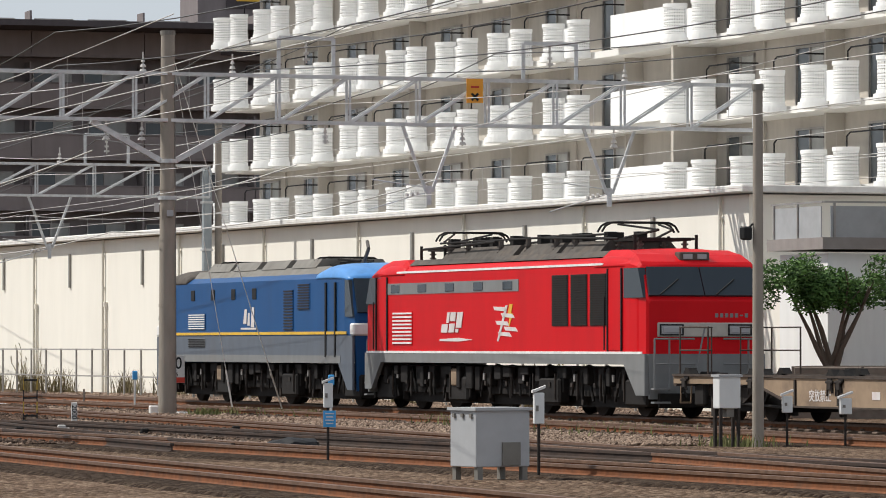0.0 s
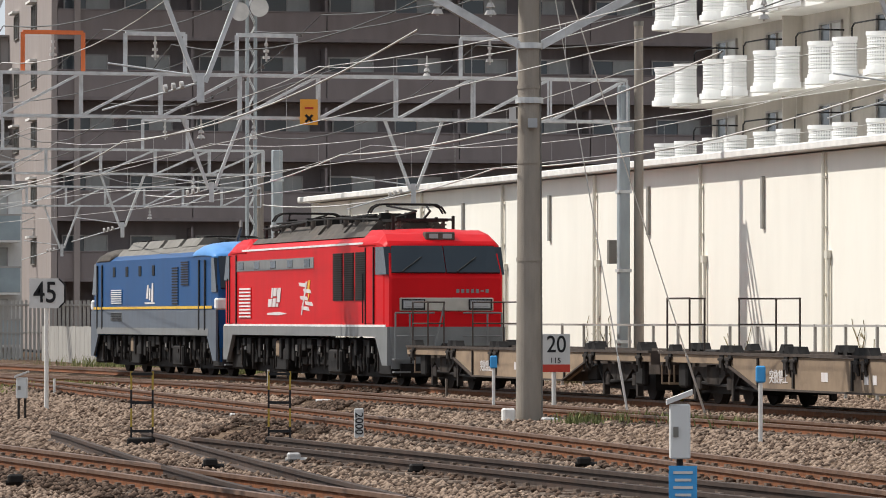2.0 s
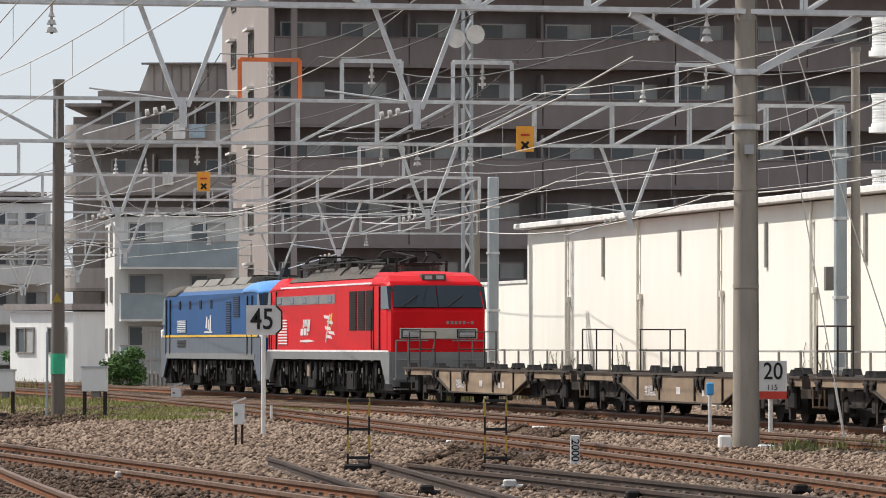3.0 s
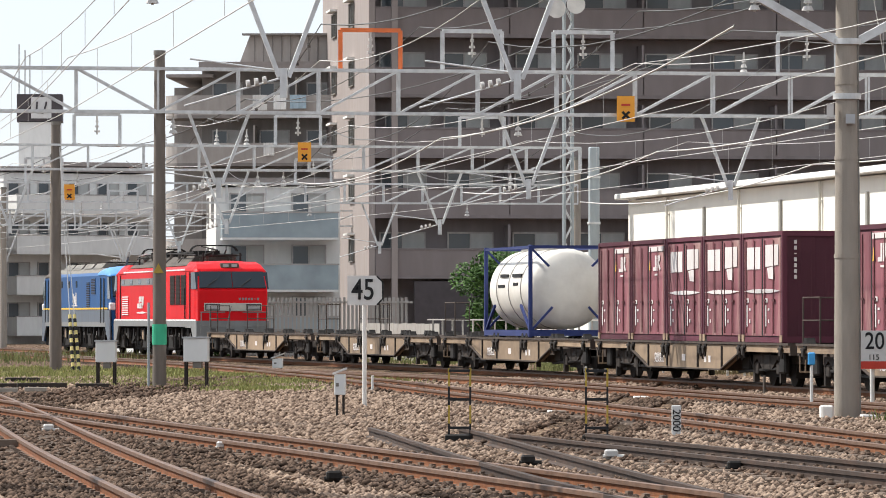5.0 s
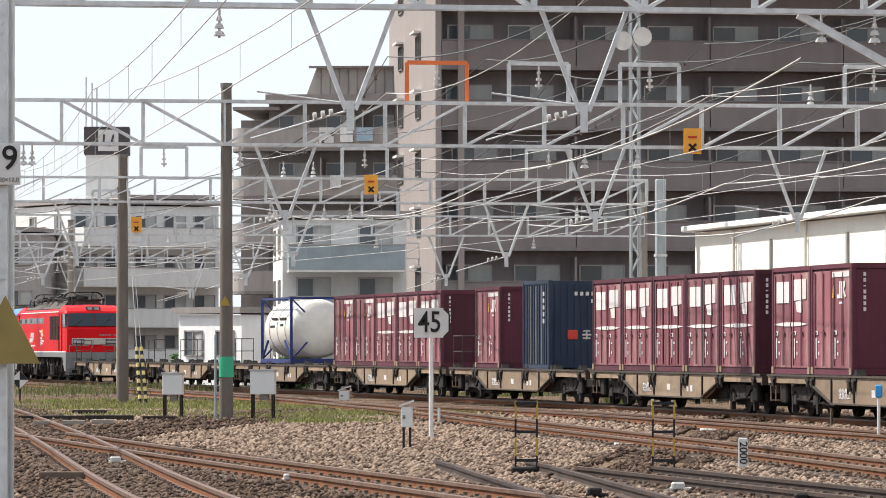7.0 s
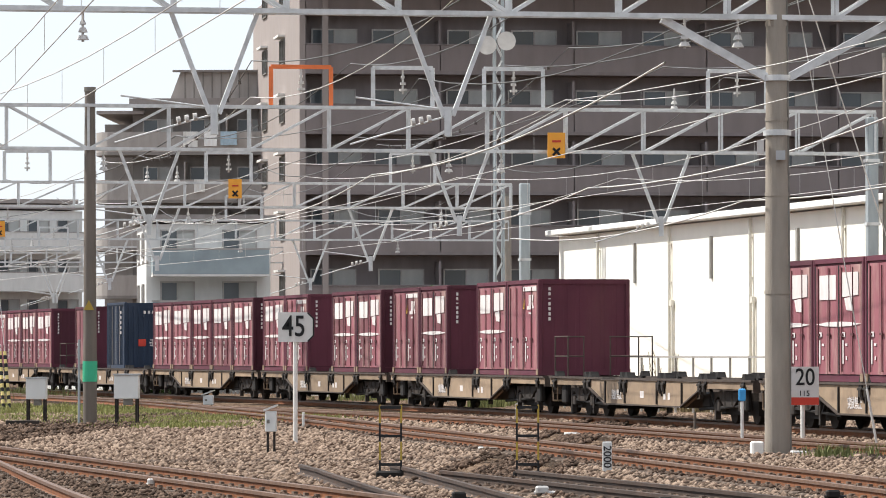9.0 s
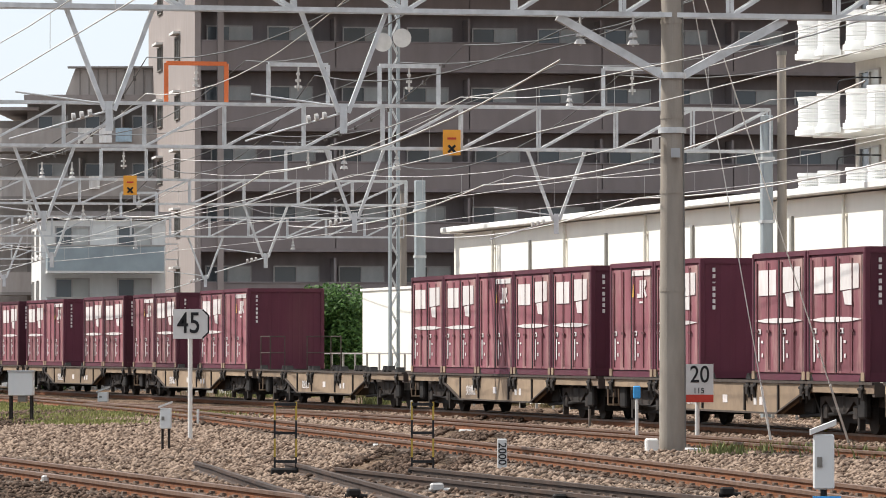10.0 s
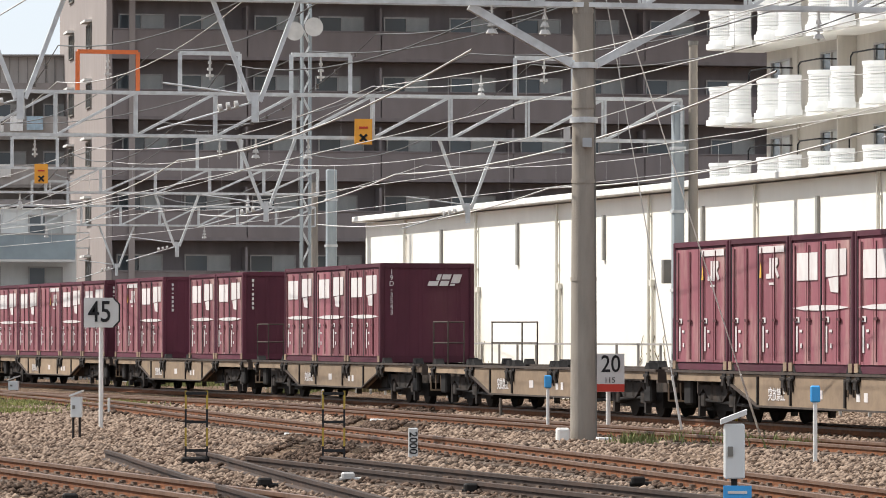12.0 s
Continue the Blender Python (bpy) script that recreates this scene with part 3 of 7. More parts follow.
def make_container(kind):
    """12-foot freight container, origin at the middle of its base. kind: white_pair, jr, ribbed."""
    L, W, Ht = 3.68, 2.45, 2.5
    body_mat = M_MAROON
    root = thing("freight_container", Matrix(), {
        "white_pair": "maroon steel freight container with white square panels and doors",
        "jr": "maroon steel freight container with small white letters and doors",
        "ribbed": "faded maroon freight container with closely ribbed steel sides"}[kind], "container", "containers on the wagons")
    hx, hy = W / 2, L / 2
    bm = bmesh.new()
    add_box(bm, (0, 0, Ht / 2), (W - .10, L - .10, Ht - .06))
    body = part("body", bm, body_mat, root)
    bm = bmesh.new()
    for x in (-hx + .06, hx - .06):
        for y in (-hy + .06, hy - .06):
            add_box(bm, (x, y, Ht / 2), (.12, .12, Ht), 0, .02)
        add_box(bm, (x, 0, .06), (.1, L - .2, .12))
        add_box(bm, (x, 0, Ht - .05), (.1, L - .2, .10))
    for y in (-hy + .06, hy - .06):
        add_box(bm, (0, y, .07), (W - .2, .1, .14))
        add_box(bm, (0, y, Ht - .06), (W - .2, .1, .12))
    part("frame", bm, body_mat, root)
    for y, f in ((-hy + .05, -1), (hy - .05, 1)):   # shallow corrugated end walls
        line = [(-1.1, y - f * .03), (-1.1, y + f * .002)]
        for i in range(7):
            c = -.99 + i * .33
            line += [(c - .13, y + f * .002), (c - .10, y + f * .010), (c + .10, y + f * .010), (c + .13, y + f * .002)]
        line += [(1.14, y + f * .002), (1.14, y - f * .03)]
        bm = bmesh.new()
        add_prism(bm, line, "z", .17, Ht - .13)
        # end walls take the shade-darkened maroon, the doors a lighter one
        part("end_wall", bm, body_mat, root)
    for f in (-1, 1):
        xs = f * (hx - .045)
        for d in (-1, 1):
            bm = bmesh.new()
            yc = d * .86
            line = [(xs - f * .025, yc - .81), (xs + f * .025, yc - .81)]
            for i in range(3 if kind != "ribbed" else 9):
                nn = 2 if kind != "ribbed" else 8
                c, hw = yc - .72 + i * 1.44 / nn, .02 if nn == 2 else .035
                line += [(xs + f * .025, c - hw - .008), (xs + f * .036, c - hw), (xs + f * .036, c + hw), (xs + f * .025, c + hw + .008)]
            line += [(xs + f * .025, yc + .81), (xs - f * .025, yc + .81)]
            add_prism(bm, line, "z", .15, Ht - .15)
            door = part("door", bm, M_DOOR if kind != "ribbed" else M_MAROON2, root)
            bm = bmesh.new()
            for o in (-.25, .62):
                add_tube(bm, (xs + f * .05, yc + o * .9, .2), (xs + f * .05, yc + o * .9, Ht - .2), .014, n=6)
                add_box(bm, (xs + f * .06, yc + o * .9, .95), (.03, .2, .05))
            part("lock_rod", bm, M_ROD, door)
            bm = bmesh.new()
            if kind == "white_pair" or kind == "ribbed":
                if d > 0:
                    bars(bm, xs + f * .037, (yc - .70, yc + .50), (1.66, 2.16), f, .008)
                else:
                    for pts in ([(-.6, 1.74), (.6, 1.70), (.6, 2.2), (-.6, 2.2)], [(-.22, 1.42), (.26, 1.44), (.4, 1.68), (-.16, 1.71)]):
                        add_prism(bm, [(yc - f * u, v) for u, v in pts], "x", xs + f * .037, xs + f * .045)
                # half of a long lens-shaped stripe across both doors
                pts = [(d * .06, 1.21), (d * .9, 1.20), (d * 1.64, 1.16), (d * .9, 1.12), (d * .06, 1.11)]
                add_prism(bm, pts, "x", xs + f * .037, xs + f * .046)
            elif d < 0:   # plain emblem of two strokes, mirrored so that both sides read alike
                for pts in ([(-.32, 0), (0, 0), (0, .38), (-.12, .38), (-.12, .09), (-.32, .09)], [(.06, 0), (.16, 0), (.16, .2), (.36, 0), (.46, .04), (.28, .2), (.4, .26), (.4, .38), (.06, .38)]):
                    add_prism(bm, [(-.86 + f * u, 1.72 + v) for u, v in pts], "x", xs + f * .037, xs + f * .046)
                bars(bm, xs + f * .037, (-1.0, -.72), (1.60, 1.645), f, .008)
                bars(bm, xs + f * .037, (-1.62, -.1), (2.2, 2.32), f, .008)
                part("warning_mark", mark(xs, f), M_YELLOW, door)
            bars(bm, xs + f * .037, (yc - f * .60, yc - f * .46), (.36, .84), f, .008)
            bars(bm, xs + f * .037, (yc - f * .62, yc - f * .36), (.90, 1.0), f, .008)
            bars(bm, xs + f * .037, (yc + .2, yc + .34), (.72, .77), f, .008)
            bars(bm, xs + f * .037, (yc + .22, yc + .3), (.44, .52), f, .008)
            tagged(part("marking", bm, M_LOGO, door), kind="stuff")
    for f in (-1, 1):   # dark rubber seals beside the door leaves
        for y in (-1.69, -.86, 0, .86, 1.69):
            boxpart("seal", (f * (hx - .025), y, Ht / 2), (.03, .035 if y else .06, Ht - .32), M_SIGNBLACK, root)
        for y in (-hy + .12, hy - .12):
            boxpart("corner_fitting", (f * (hx - .02), y, .09), (.07, .2, .16), M_TAN, root)
    if kind == "ribbed":   # column of characters on the end wall
        for i, c in enumerate("19D-3543"):
            writing(c, .17, M_LOGO, root, pose(-.92, -hy - .004 + .018, 2.27 - i * .145) @ FACE, "end_marking")
    else:
        bm = bmesh.new()
        for i in range(7):
            add_box(bm, (-.92, -hy - .001 + .018, 2.25 - i * .13), (.055, .03, .085 if i != 2 else .03))
        tagged(part("end_marking", bm, M_LOGO, root), kind="stuff")
    return root


def emblem(parent, m, s=1.0, name="emblem"):
    """A row of slanted white blocks as a plain emblem."""
    bm = bmesh.new()
    for (a, b, c, d) in ((0, .3, 0, .14), (.2, .32, .16, .34), (.36, .62, .0, .15), (.36, .62, .19, .34), (.68, .94, .08, .34), (.68, .82, 0, .06)):
        k = .35
        add_prism(bm, [((a + k * c) * s, c * s), ((b + k * c) * s, c * s), ((b + k * d) * s, d * s), ((a + k * d) * s, d * s)], "y", -.006, .006)
    ob = part(name, bm, M_LOGO, parent)
    ob.matrix_basis = m
    return ob


def make_wagon():
    root = thing("container_wagon", Matrix(), "tan and black flat container wagon with sagging side sills", "wagon", "wagons of the train")
    for x in (-1.15, 1.15):
        bm = bmesh.new()
        add_prism(bm, [(-5.6, .78), (-3.7, .34), (3.7, .34), (5.6, .78), (5.6, .93), (-5.6, .93)], "x", x - .06, x + .06)
        sill = part("side_sill", bm, M_TAN, root)
        f = 1 if x > 0 else -1
        bm = bmesh.new()
        for a, b in (((-5.6, .78), (-3.7, .345)), ((-3.7, .345), (3.7, .345)), ((3.7, .345), (5.6, .78))):
            add_bar(bm, (x + f * .075, *a), (x + f * .075, *b), .09, .035)
        part("flange", bm, M_DECK, sill)
        bm = bmesh.new()
        for y in (-3.75, 3.75, -1.4, 1.75):
            add_box(bm, (x + f * .07, y, .64), (.05, .07, .52))
        tagged(part("stiffener", bm, M_UNDER, sill), kind="stuff")
    for x in (-1.15, 1.15):
        for e in (-1, 1):
            boxpart("end_sill", (x, e * 7.73, .86), (.12, 4.26, .16), M_TAN, root)
    for x in (-1.1, 1.1):
        bm = bmesh.new()
        for y in (9.75, 8.3):
            add_tube(bm, (x, y, .97), (x, y, 2.0), .02, n=6)
        for z in (1.5, 2.0):
            add_tube(bm, (x, 9.77, z), (x, 8.28, z), .017, n=6)
        part("end_railing", bm, M_DECK, root)
        bm = bmesh.new()
        k = 1 if x > 0 else -1
        for z in (1.5, 2.0):
            add_tube(bm, (k * .33, 9.75, z), (k * 1.1, 9.75, z), .017, n=6)
        add_tube(bm, (k * .35, 9.75, .97), (k * .35, 9.75, 2.0), .017, n=6)
        part("end_gate", bm, M_DECK, root)
    writing("突放禁止", .26, M_LOGO, root, pose(-1.216, 2.6, .56, 90, 0, -90))
    bm = bmesh.new()
    for x in (-1.17, 1.17):
        add_box(bm, (x, 0, .965), (.16, 19.7, .05))
    for y in (-9.8, 9.8):
        add_box(bm, (0, y, .85), (2.4, .14, .26))
    for i in range(11):
        add_box(bm, (0, -9 + i * 1.8, .84), (2.2, .2, .16))
    add_box(bm, (0, 0, .72), (1.5, 19.4, .4))
    # added block shuts the gap between bogies, standing in for shade below
    add_box(bm, (0, 0, .5), (1.2, 9.6, .4))
    part("frame", bm, M_DECK, root)
    bm = bmesh.new()
    add_prism(bm, [(-.2, .985), (.2, .985), (.12, 1.06), (.07, 1.12), (-.07, 1.12), (-.12, 1.06)], "x", -.1, .1)
    add_box(bm, (0, 0, .93), (.24, .2, .14))
    lock = mesh_of("container_lock", bm, M_BLACK)
    bm = bmesh.new()
    add_box(bm, (0, 0, .80), (.05, .16, .2), 0, .01)
    add_tube(bm, (0, -.14, .86), (0, .16, .86), .03, n=6)
    add_bar(bm, (0, .1, .86), (.02, .16, .58), .035)
    add_bar(bm, (0, -.06, .78), (.02, -.08, .64), .045)
    lever = mesh_of("lock_lever", bm, M_UNDER)
    for i in range(5):
        for e in (-1, 1):
            y = (i - 2) * 3.76 + e * 1.62
            for x in (-1.12, 1.12):
                share("container_lock", lock, root, pose(x, y, 0))
                share("lock_lever", lever, root, pose(x * 1.12, y + .06 * e, 0))
    bm = bmesh.new()
    for x in (-1.215, 1.215):
        f = 1 if x > 0 else -1
        for (a, b, c, d) in ((-2.62, -2.42, .5, .66), (-2.2, -2.0, .5, .66), (-.1, .25, .52, .68)):
            bars(bm, x - f * .004, (a, b), (c, d), f, .006)
    part("marking", bm, M_LOGO, root)
    bm = bmesh.new()
    for e in (-1, 1):
        for x in (-1.0, 1.0):
            add_tube(bm, (x, e * 9.9, .9), (x, e * 9.95, .35), .018, n=6)
            add_tube(bm, (x * .75, e * 9.9, .9), (x * .75, e * 9.95, .35), .018, n=6)
            add_bar(bm, (x, e * 9.95, .36), (x * .75, e * 9.95, .36), .04)
    part("step", bm, M_TAN, root)
    bm = bmesh.new()
    for e in (-1, 1):
        add_box(bm, (0, e * 10.03, .88), (.22, .42, .26), 0, .03)
        add_tube(bm, (.5, e * 9.8, .75), (.35, e * 10.2, .5), .03, n=6)
    part("coupler", bm, M_BLACK, root)
    for e in (-1, 1):
        bogie(root, e * 7.1, (-.95, .95), .405, 2.5)
    bm = bmesh.new()
    for i in range(4):
        add_box(bm, (0.3 * (-1) ** i, -4.2 + i * 2.6, .55), (.9, .8, .35), 0, .04)
    add_tube(bm, (-.5, -2, .5), (-.5, 1, .5), .18, n=10)
    part("brake_gear", bm, M_UNDER, root)
    for e in (-1, 1):   # brake cylinders, hoses and rigging between sill and bogie
        bm = bmesh.new()
        for x in (-.8, .8):
            add_box(bm, (x, e * 4.9, .52), (.3, .7, .36), 0, .04)
            add_tube(bm, (x * 1.2, e * 4.4, .3), (x * 1.2, e * 8.4, .42), .035, n=6)
            add_bar(bm, (x * 1.2, e * 5.3, .8), (x * 1.2, e * 5.9, .28), .06)
            add_box(bm, (x * 1.3, e * 8.75, .55), (.14, .5, .5), 0, .04)
        # plain dark filler for the shade inside the bogie
        add_box(bm, (0, e * 7.1, .45), (1.5, 3.2, .5))
        part("rigging", bm, M_BLACK, root)
    return root


def make_tank():
    root = thing("tank_container", Matrix(), "white tank container in a blue steel frame", "container")
    L, W, Ht = 6.06, 2.44, 2.59
    hx, hy = W / 2, L / 2
    bm = bmesh.new()
    rings = []
    for y, r in ((-2.95, .3), (-2.86, .7), (-2.72, 1.0), (-2.55, 1.13), (2.55, 1.13), (2.72, 1.0), (2.86, .7), (2.95, .3)):
        rings.append([bm.verts.new((r * math.cos(a * math.tau / 32), y, 1.36 + r * math.sin(a * math.tau / 32))) for a in range(32)])
    for a, b in zip(rings, rings[1:]):
        for k in range(32):
            bm.faces.new((a[k], a[(k + 1) % 32], b[(k + 1) % 32], b[k]))
    bm.faces.new(rings[0])
    bm.faces.new(list(reversed(rings[-1])))
    bmesh.ops.recalc_face_normals(bm, faces=bm.faces)
    part("tank", bm, M_TANK, root, smooth=True)
    bm = bmesh.new()
    for y in (-1.6, 0, 1.6):
        for k in range(32):
            a, b = k * math.tau / 32, (k + 1) * math.tau / 32
            add_bar(bm, (1.14 * math.cos(a), y, 1.36 + 1.14 * math.sin(a)), (1.14 * math.cos(b), y, 1.36 + 1.14 * math.sin(b)), .04, .02)
    part("band", bm, M_ALU, root)
    bm = bmesh.new()
    for x in (-hx + .07, hx - .07):
        for y in (-hy + .07, hy - .07):
            add_box(bm, (x, y, Ht / 2), (.11, .11, Ht), 0, .02)
        add_box(bm, (x, 0, .12), (.12, L - .2, .16))
        add_box(bm, (x, 0, Ht - .06), (.07, L - .2, .07))
        add_bar(bm, (x, -hy + .1, .2), (x, -hy + 1.3, .9), .07)
        add_bar(bm, (x, hy - .1, .2), (x, hy - 1.3, .9), .07)
    for y in (-hy + .07, hy - .07):
        add_box(bm, (0, y, .12), (W - .2, .12, .16))
        add_box(bm, (0, y, Ht - .06), (W - .2, .09, .09))
        add_bar(bm, (-hx + .1, y, .2), (-hx + .7, y, .85), .06)
        add_bar(bm, (hx - .1, y, .2), (hx - .7, y, .85), .06)
        add_bar(bm, (-hx + .1, y, Ht - .1), (-hx + .6, y, Ht - .6), .06)
        add_bar(bm, (hx - .1, y, Ht - .1), (hx - .6, y, Ht - .6), .06)
    part("frame", bm, M_TANKBLUE, root)
    bm = bmesh.new()
    for (a, b, c) in ((-.35, .35, 2.0), (-.4, .4, 1.88), (-.3, .35, 1.72), (-.35, .2, 1.6), (-.35, .25, 1.5)):
        add_box(bm, ((a + b) / 2 + .2, -2.80 + abs(c - 1.36) * .25, c), (b - a, .03, .05))
    for (a, b, c) in ((-1.6, -.4, 1.75), (.2, 1.2, 1.75), (-1.2, -.6, 1.5), (.5, 1.4, 1.45)):
        add_box(bm, (-1.12 + .08 * (c - 1.4), (a + b) / 2, c), (.04, (b - a), .09))
    part("marking", bm, M_SIGNBLACK, root)
    bm = bmesh.new()
    add_box(bm, (0, 0, 2.5), (.5, 4.6, .05))
    add_tube(bm, (0, .3, 2.4), (0, .3, 2.62), .26, n=16)
    part("walkway", bm, M_ALU, root)
    return root


def loft_body(bm, sections):
    """Skin over cross sections; each is (y, [(x, z) ...]) with equal counts."""
    rings = [[bm.verts.new((x, y, z)) for x, z in pts] for y, pts in sections]
    n = len(rings[0])
    for a, b in zip(rings, rings[1:]):
        for k in range(n):
            bm.faces.new((a[k], a[(k + 1) % n], b[(k + 1) % n], b[k]))
    bm.faces.new(rings[0])
    bm.faces.new(list(reversed(rings[-1])))
    bmesh.ops.recalc_face_normals(bm, faces=bm.faces)


def section(hw, z0, z1, zr, top=.86):
    return [(-hw, z0), (hw, z0), (hw, z1), (hw * top, zr), (-hw * top, zr), (-hw, z1)]


def dome(bm, hw, e, HY):
    """Rounded cab roof at one end of a locomotive."""
    secs = []
    for dy, w, zg, zr in ((.38, .95, 3.34, 3.38), (.55, .975, 3.35, 3.48), (.8, .99, 3.37, 3.6), (1.15, 1.0, 3.39, 3.71), (1.6, 1.005, 3.40, 3.78), (2.4, 1.005, 3.40, 3.78), (2.75, 1.005, 3.40, 3.7), (2.95, 1.005, 3.40, 3.58)):
        pts = [(-hw * w, zg - .05), (hw * w, zg - .05)]
        for k in range(11):
            a = math.pi * k / 10
            c = math.cos(a)
            pts.append((hw * w * math.copysign(abs(c) ** .7, c), zg + (zr - zg) * math.sin(a) ** .8 if 0 < k < 10 else zg))
        secs.append((e * (HY - dy), pts))
    loft_body(bm, secs)


def pantograph(parent, y, z, top=.32, d=1):
    """Folded pantograph: base on four insulators, crossed arms, head with bent horns."""
    for x in (-.55, .55):
        for o in (-.6, .6):
            bm = bmesh.new()
            add_tube(bm, (x, y + o, z - .35), (x, y + o, z + .02), .05, n=8)
            for k in range(3):
                add_tube(bm, (x, y + o, z - .28 + k * .1), (x, y + o, z - .24 + k * .1), .085, n=10)
            part("insulator", bm, M_DARKINSUL, parent)
    bm = bmesh.new()
    for x in (-.6, .6):
        add_box(bm, (x, y, z + .05), (.08, 1.5, .07))
    for o in (-.72, 0, .72):
        add_box(bm, (0, y + o, z + .05), (1.28, .08, .07))
    base = part("pantograph", bm, M_BLACK, parent)
    yy = y - .8 * d
    for x in (-.5, .5):
        bm = bmesh.new()
        add_tube(bm, (x * .8, y - .7 * d, z + .1), (x * .35, y + .8 * d, z + .1 + top * .5), .03, n=6)
        part("lower_arm", bm, M_BLACK, base)
        bm = bmesh.new()
        add_tube(bm, (x * .35, y + .8 * d, z + .1 + top * .5), (x, yy, z + .1 + top), .025, n=6)
        part("upper_arm", bm, M_BLACK, base)
    for o in (-.13, .13):
        bm = bmesh.new()
        line = [(-.95, -.22), (-.86, -.08), (-.72, -.01), (-.55, 0), (.55, 0), (.72, -.01), (.86, -.08), (.95, -.22)]
        for (a, b), (c, e) in zip(line, line[1:]):
            add_tube(bm, (a, yy + o, z + .14 + top + b), (c, yy + o, z + .14 + top + e), .026, n=6)
        part("collector_strip", bm, M_BLACK, base)


def side_louvre(parent, x, y0, y1, z0, z1, mat_frame, mat_slat, n=16):
    f = 1 if x > 0 else -1
    bm = bmesh.new()
    bars(bm, x, (y0, y1), (z0, z1), f, .012)
    lv = part("louvre", bm, mat_frame, parent)
    bm = bmesh.new()
    for i in range(n):
        z = z0 + (z1 - z0) * (i + .5) / n
        add_box(bm, (x + f * .018, (y0 + y1) / 2, z), (.025, y1 - y0 - .06, (z1 - z0) / n * .45))
    part("slat", bm, mat_slat, lv)


def loco_bogies(root, ys, r):
    for y in ys:
        bogie(root, y, (-1.25, 1.25), r, 3.2)
    bm = bmesh.new()
    for x in (-1.15, 1.15):
        rr = random.Random(21)
        for y in np.linspace(-8.1, 8.1, 26):
            hgt = rr.uniform(.18, .6)
            add_box(bm, (x + rr.uniform(-.08, .08), y + rr.uniform(-.15, .15), 1.1 - hgt / 2), (.16, rr.uniform(.12, .5), hgt), 0, .02)
            add_tube(bm, (x, y, rr.uniform(.3, .5)), (x, y + rr.uniform(-.4, .4), 1.0), .03, n=6)
    # full-length dark blocks stand in for the shade beneath the body
    add_box(bm, (0, 0, .78), (2.05, 16.4, .66))
    add_box(bm, (0, 0, .45), (1.7, 15.6, .5))
    for x in (-1.1, 1.1):
        for y in (-3.0, 3.0, -8.2, 8.2):
            add_box(bm, (x, y, .55), (.3, 1.3, .6), 0, .05)
    part("underframe", bm, M_BLACK, root)
    bm = bmesh.new()
    for x in (-1.26, 1.26):
        for y in np.linspace(-7.6, 7.6, 12):
            add_tube(bm, (x, y, .35), (x, y, .95), .03, n=6)
            add_box(bm, (x, y + .35, .7), (.04, .12, .1))
    tagged(part("brake_rod", bm, M_UNDER, root), kind="stuff")
    for x in (-1.24, 1.24):
        boxpart("sand_box", (x, 3.1, .83), (.12, .5, .42), M_TAN, root, bevel=.03)
        for y in (-6.9, -4.6, -1.4, 1.2, 5.0, 7.3):
            boxpart("gauge_plate", (x, y, .86), (.03, .1, .16), M_ALU, root)


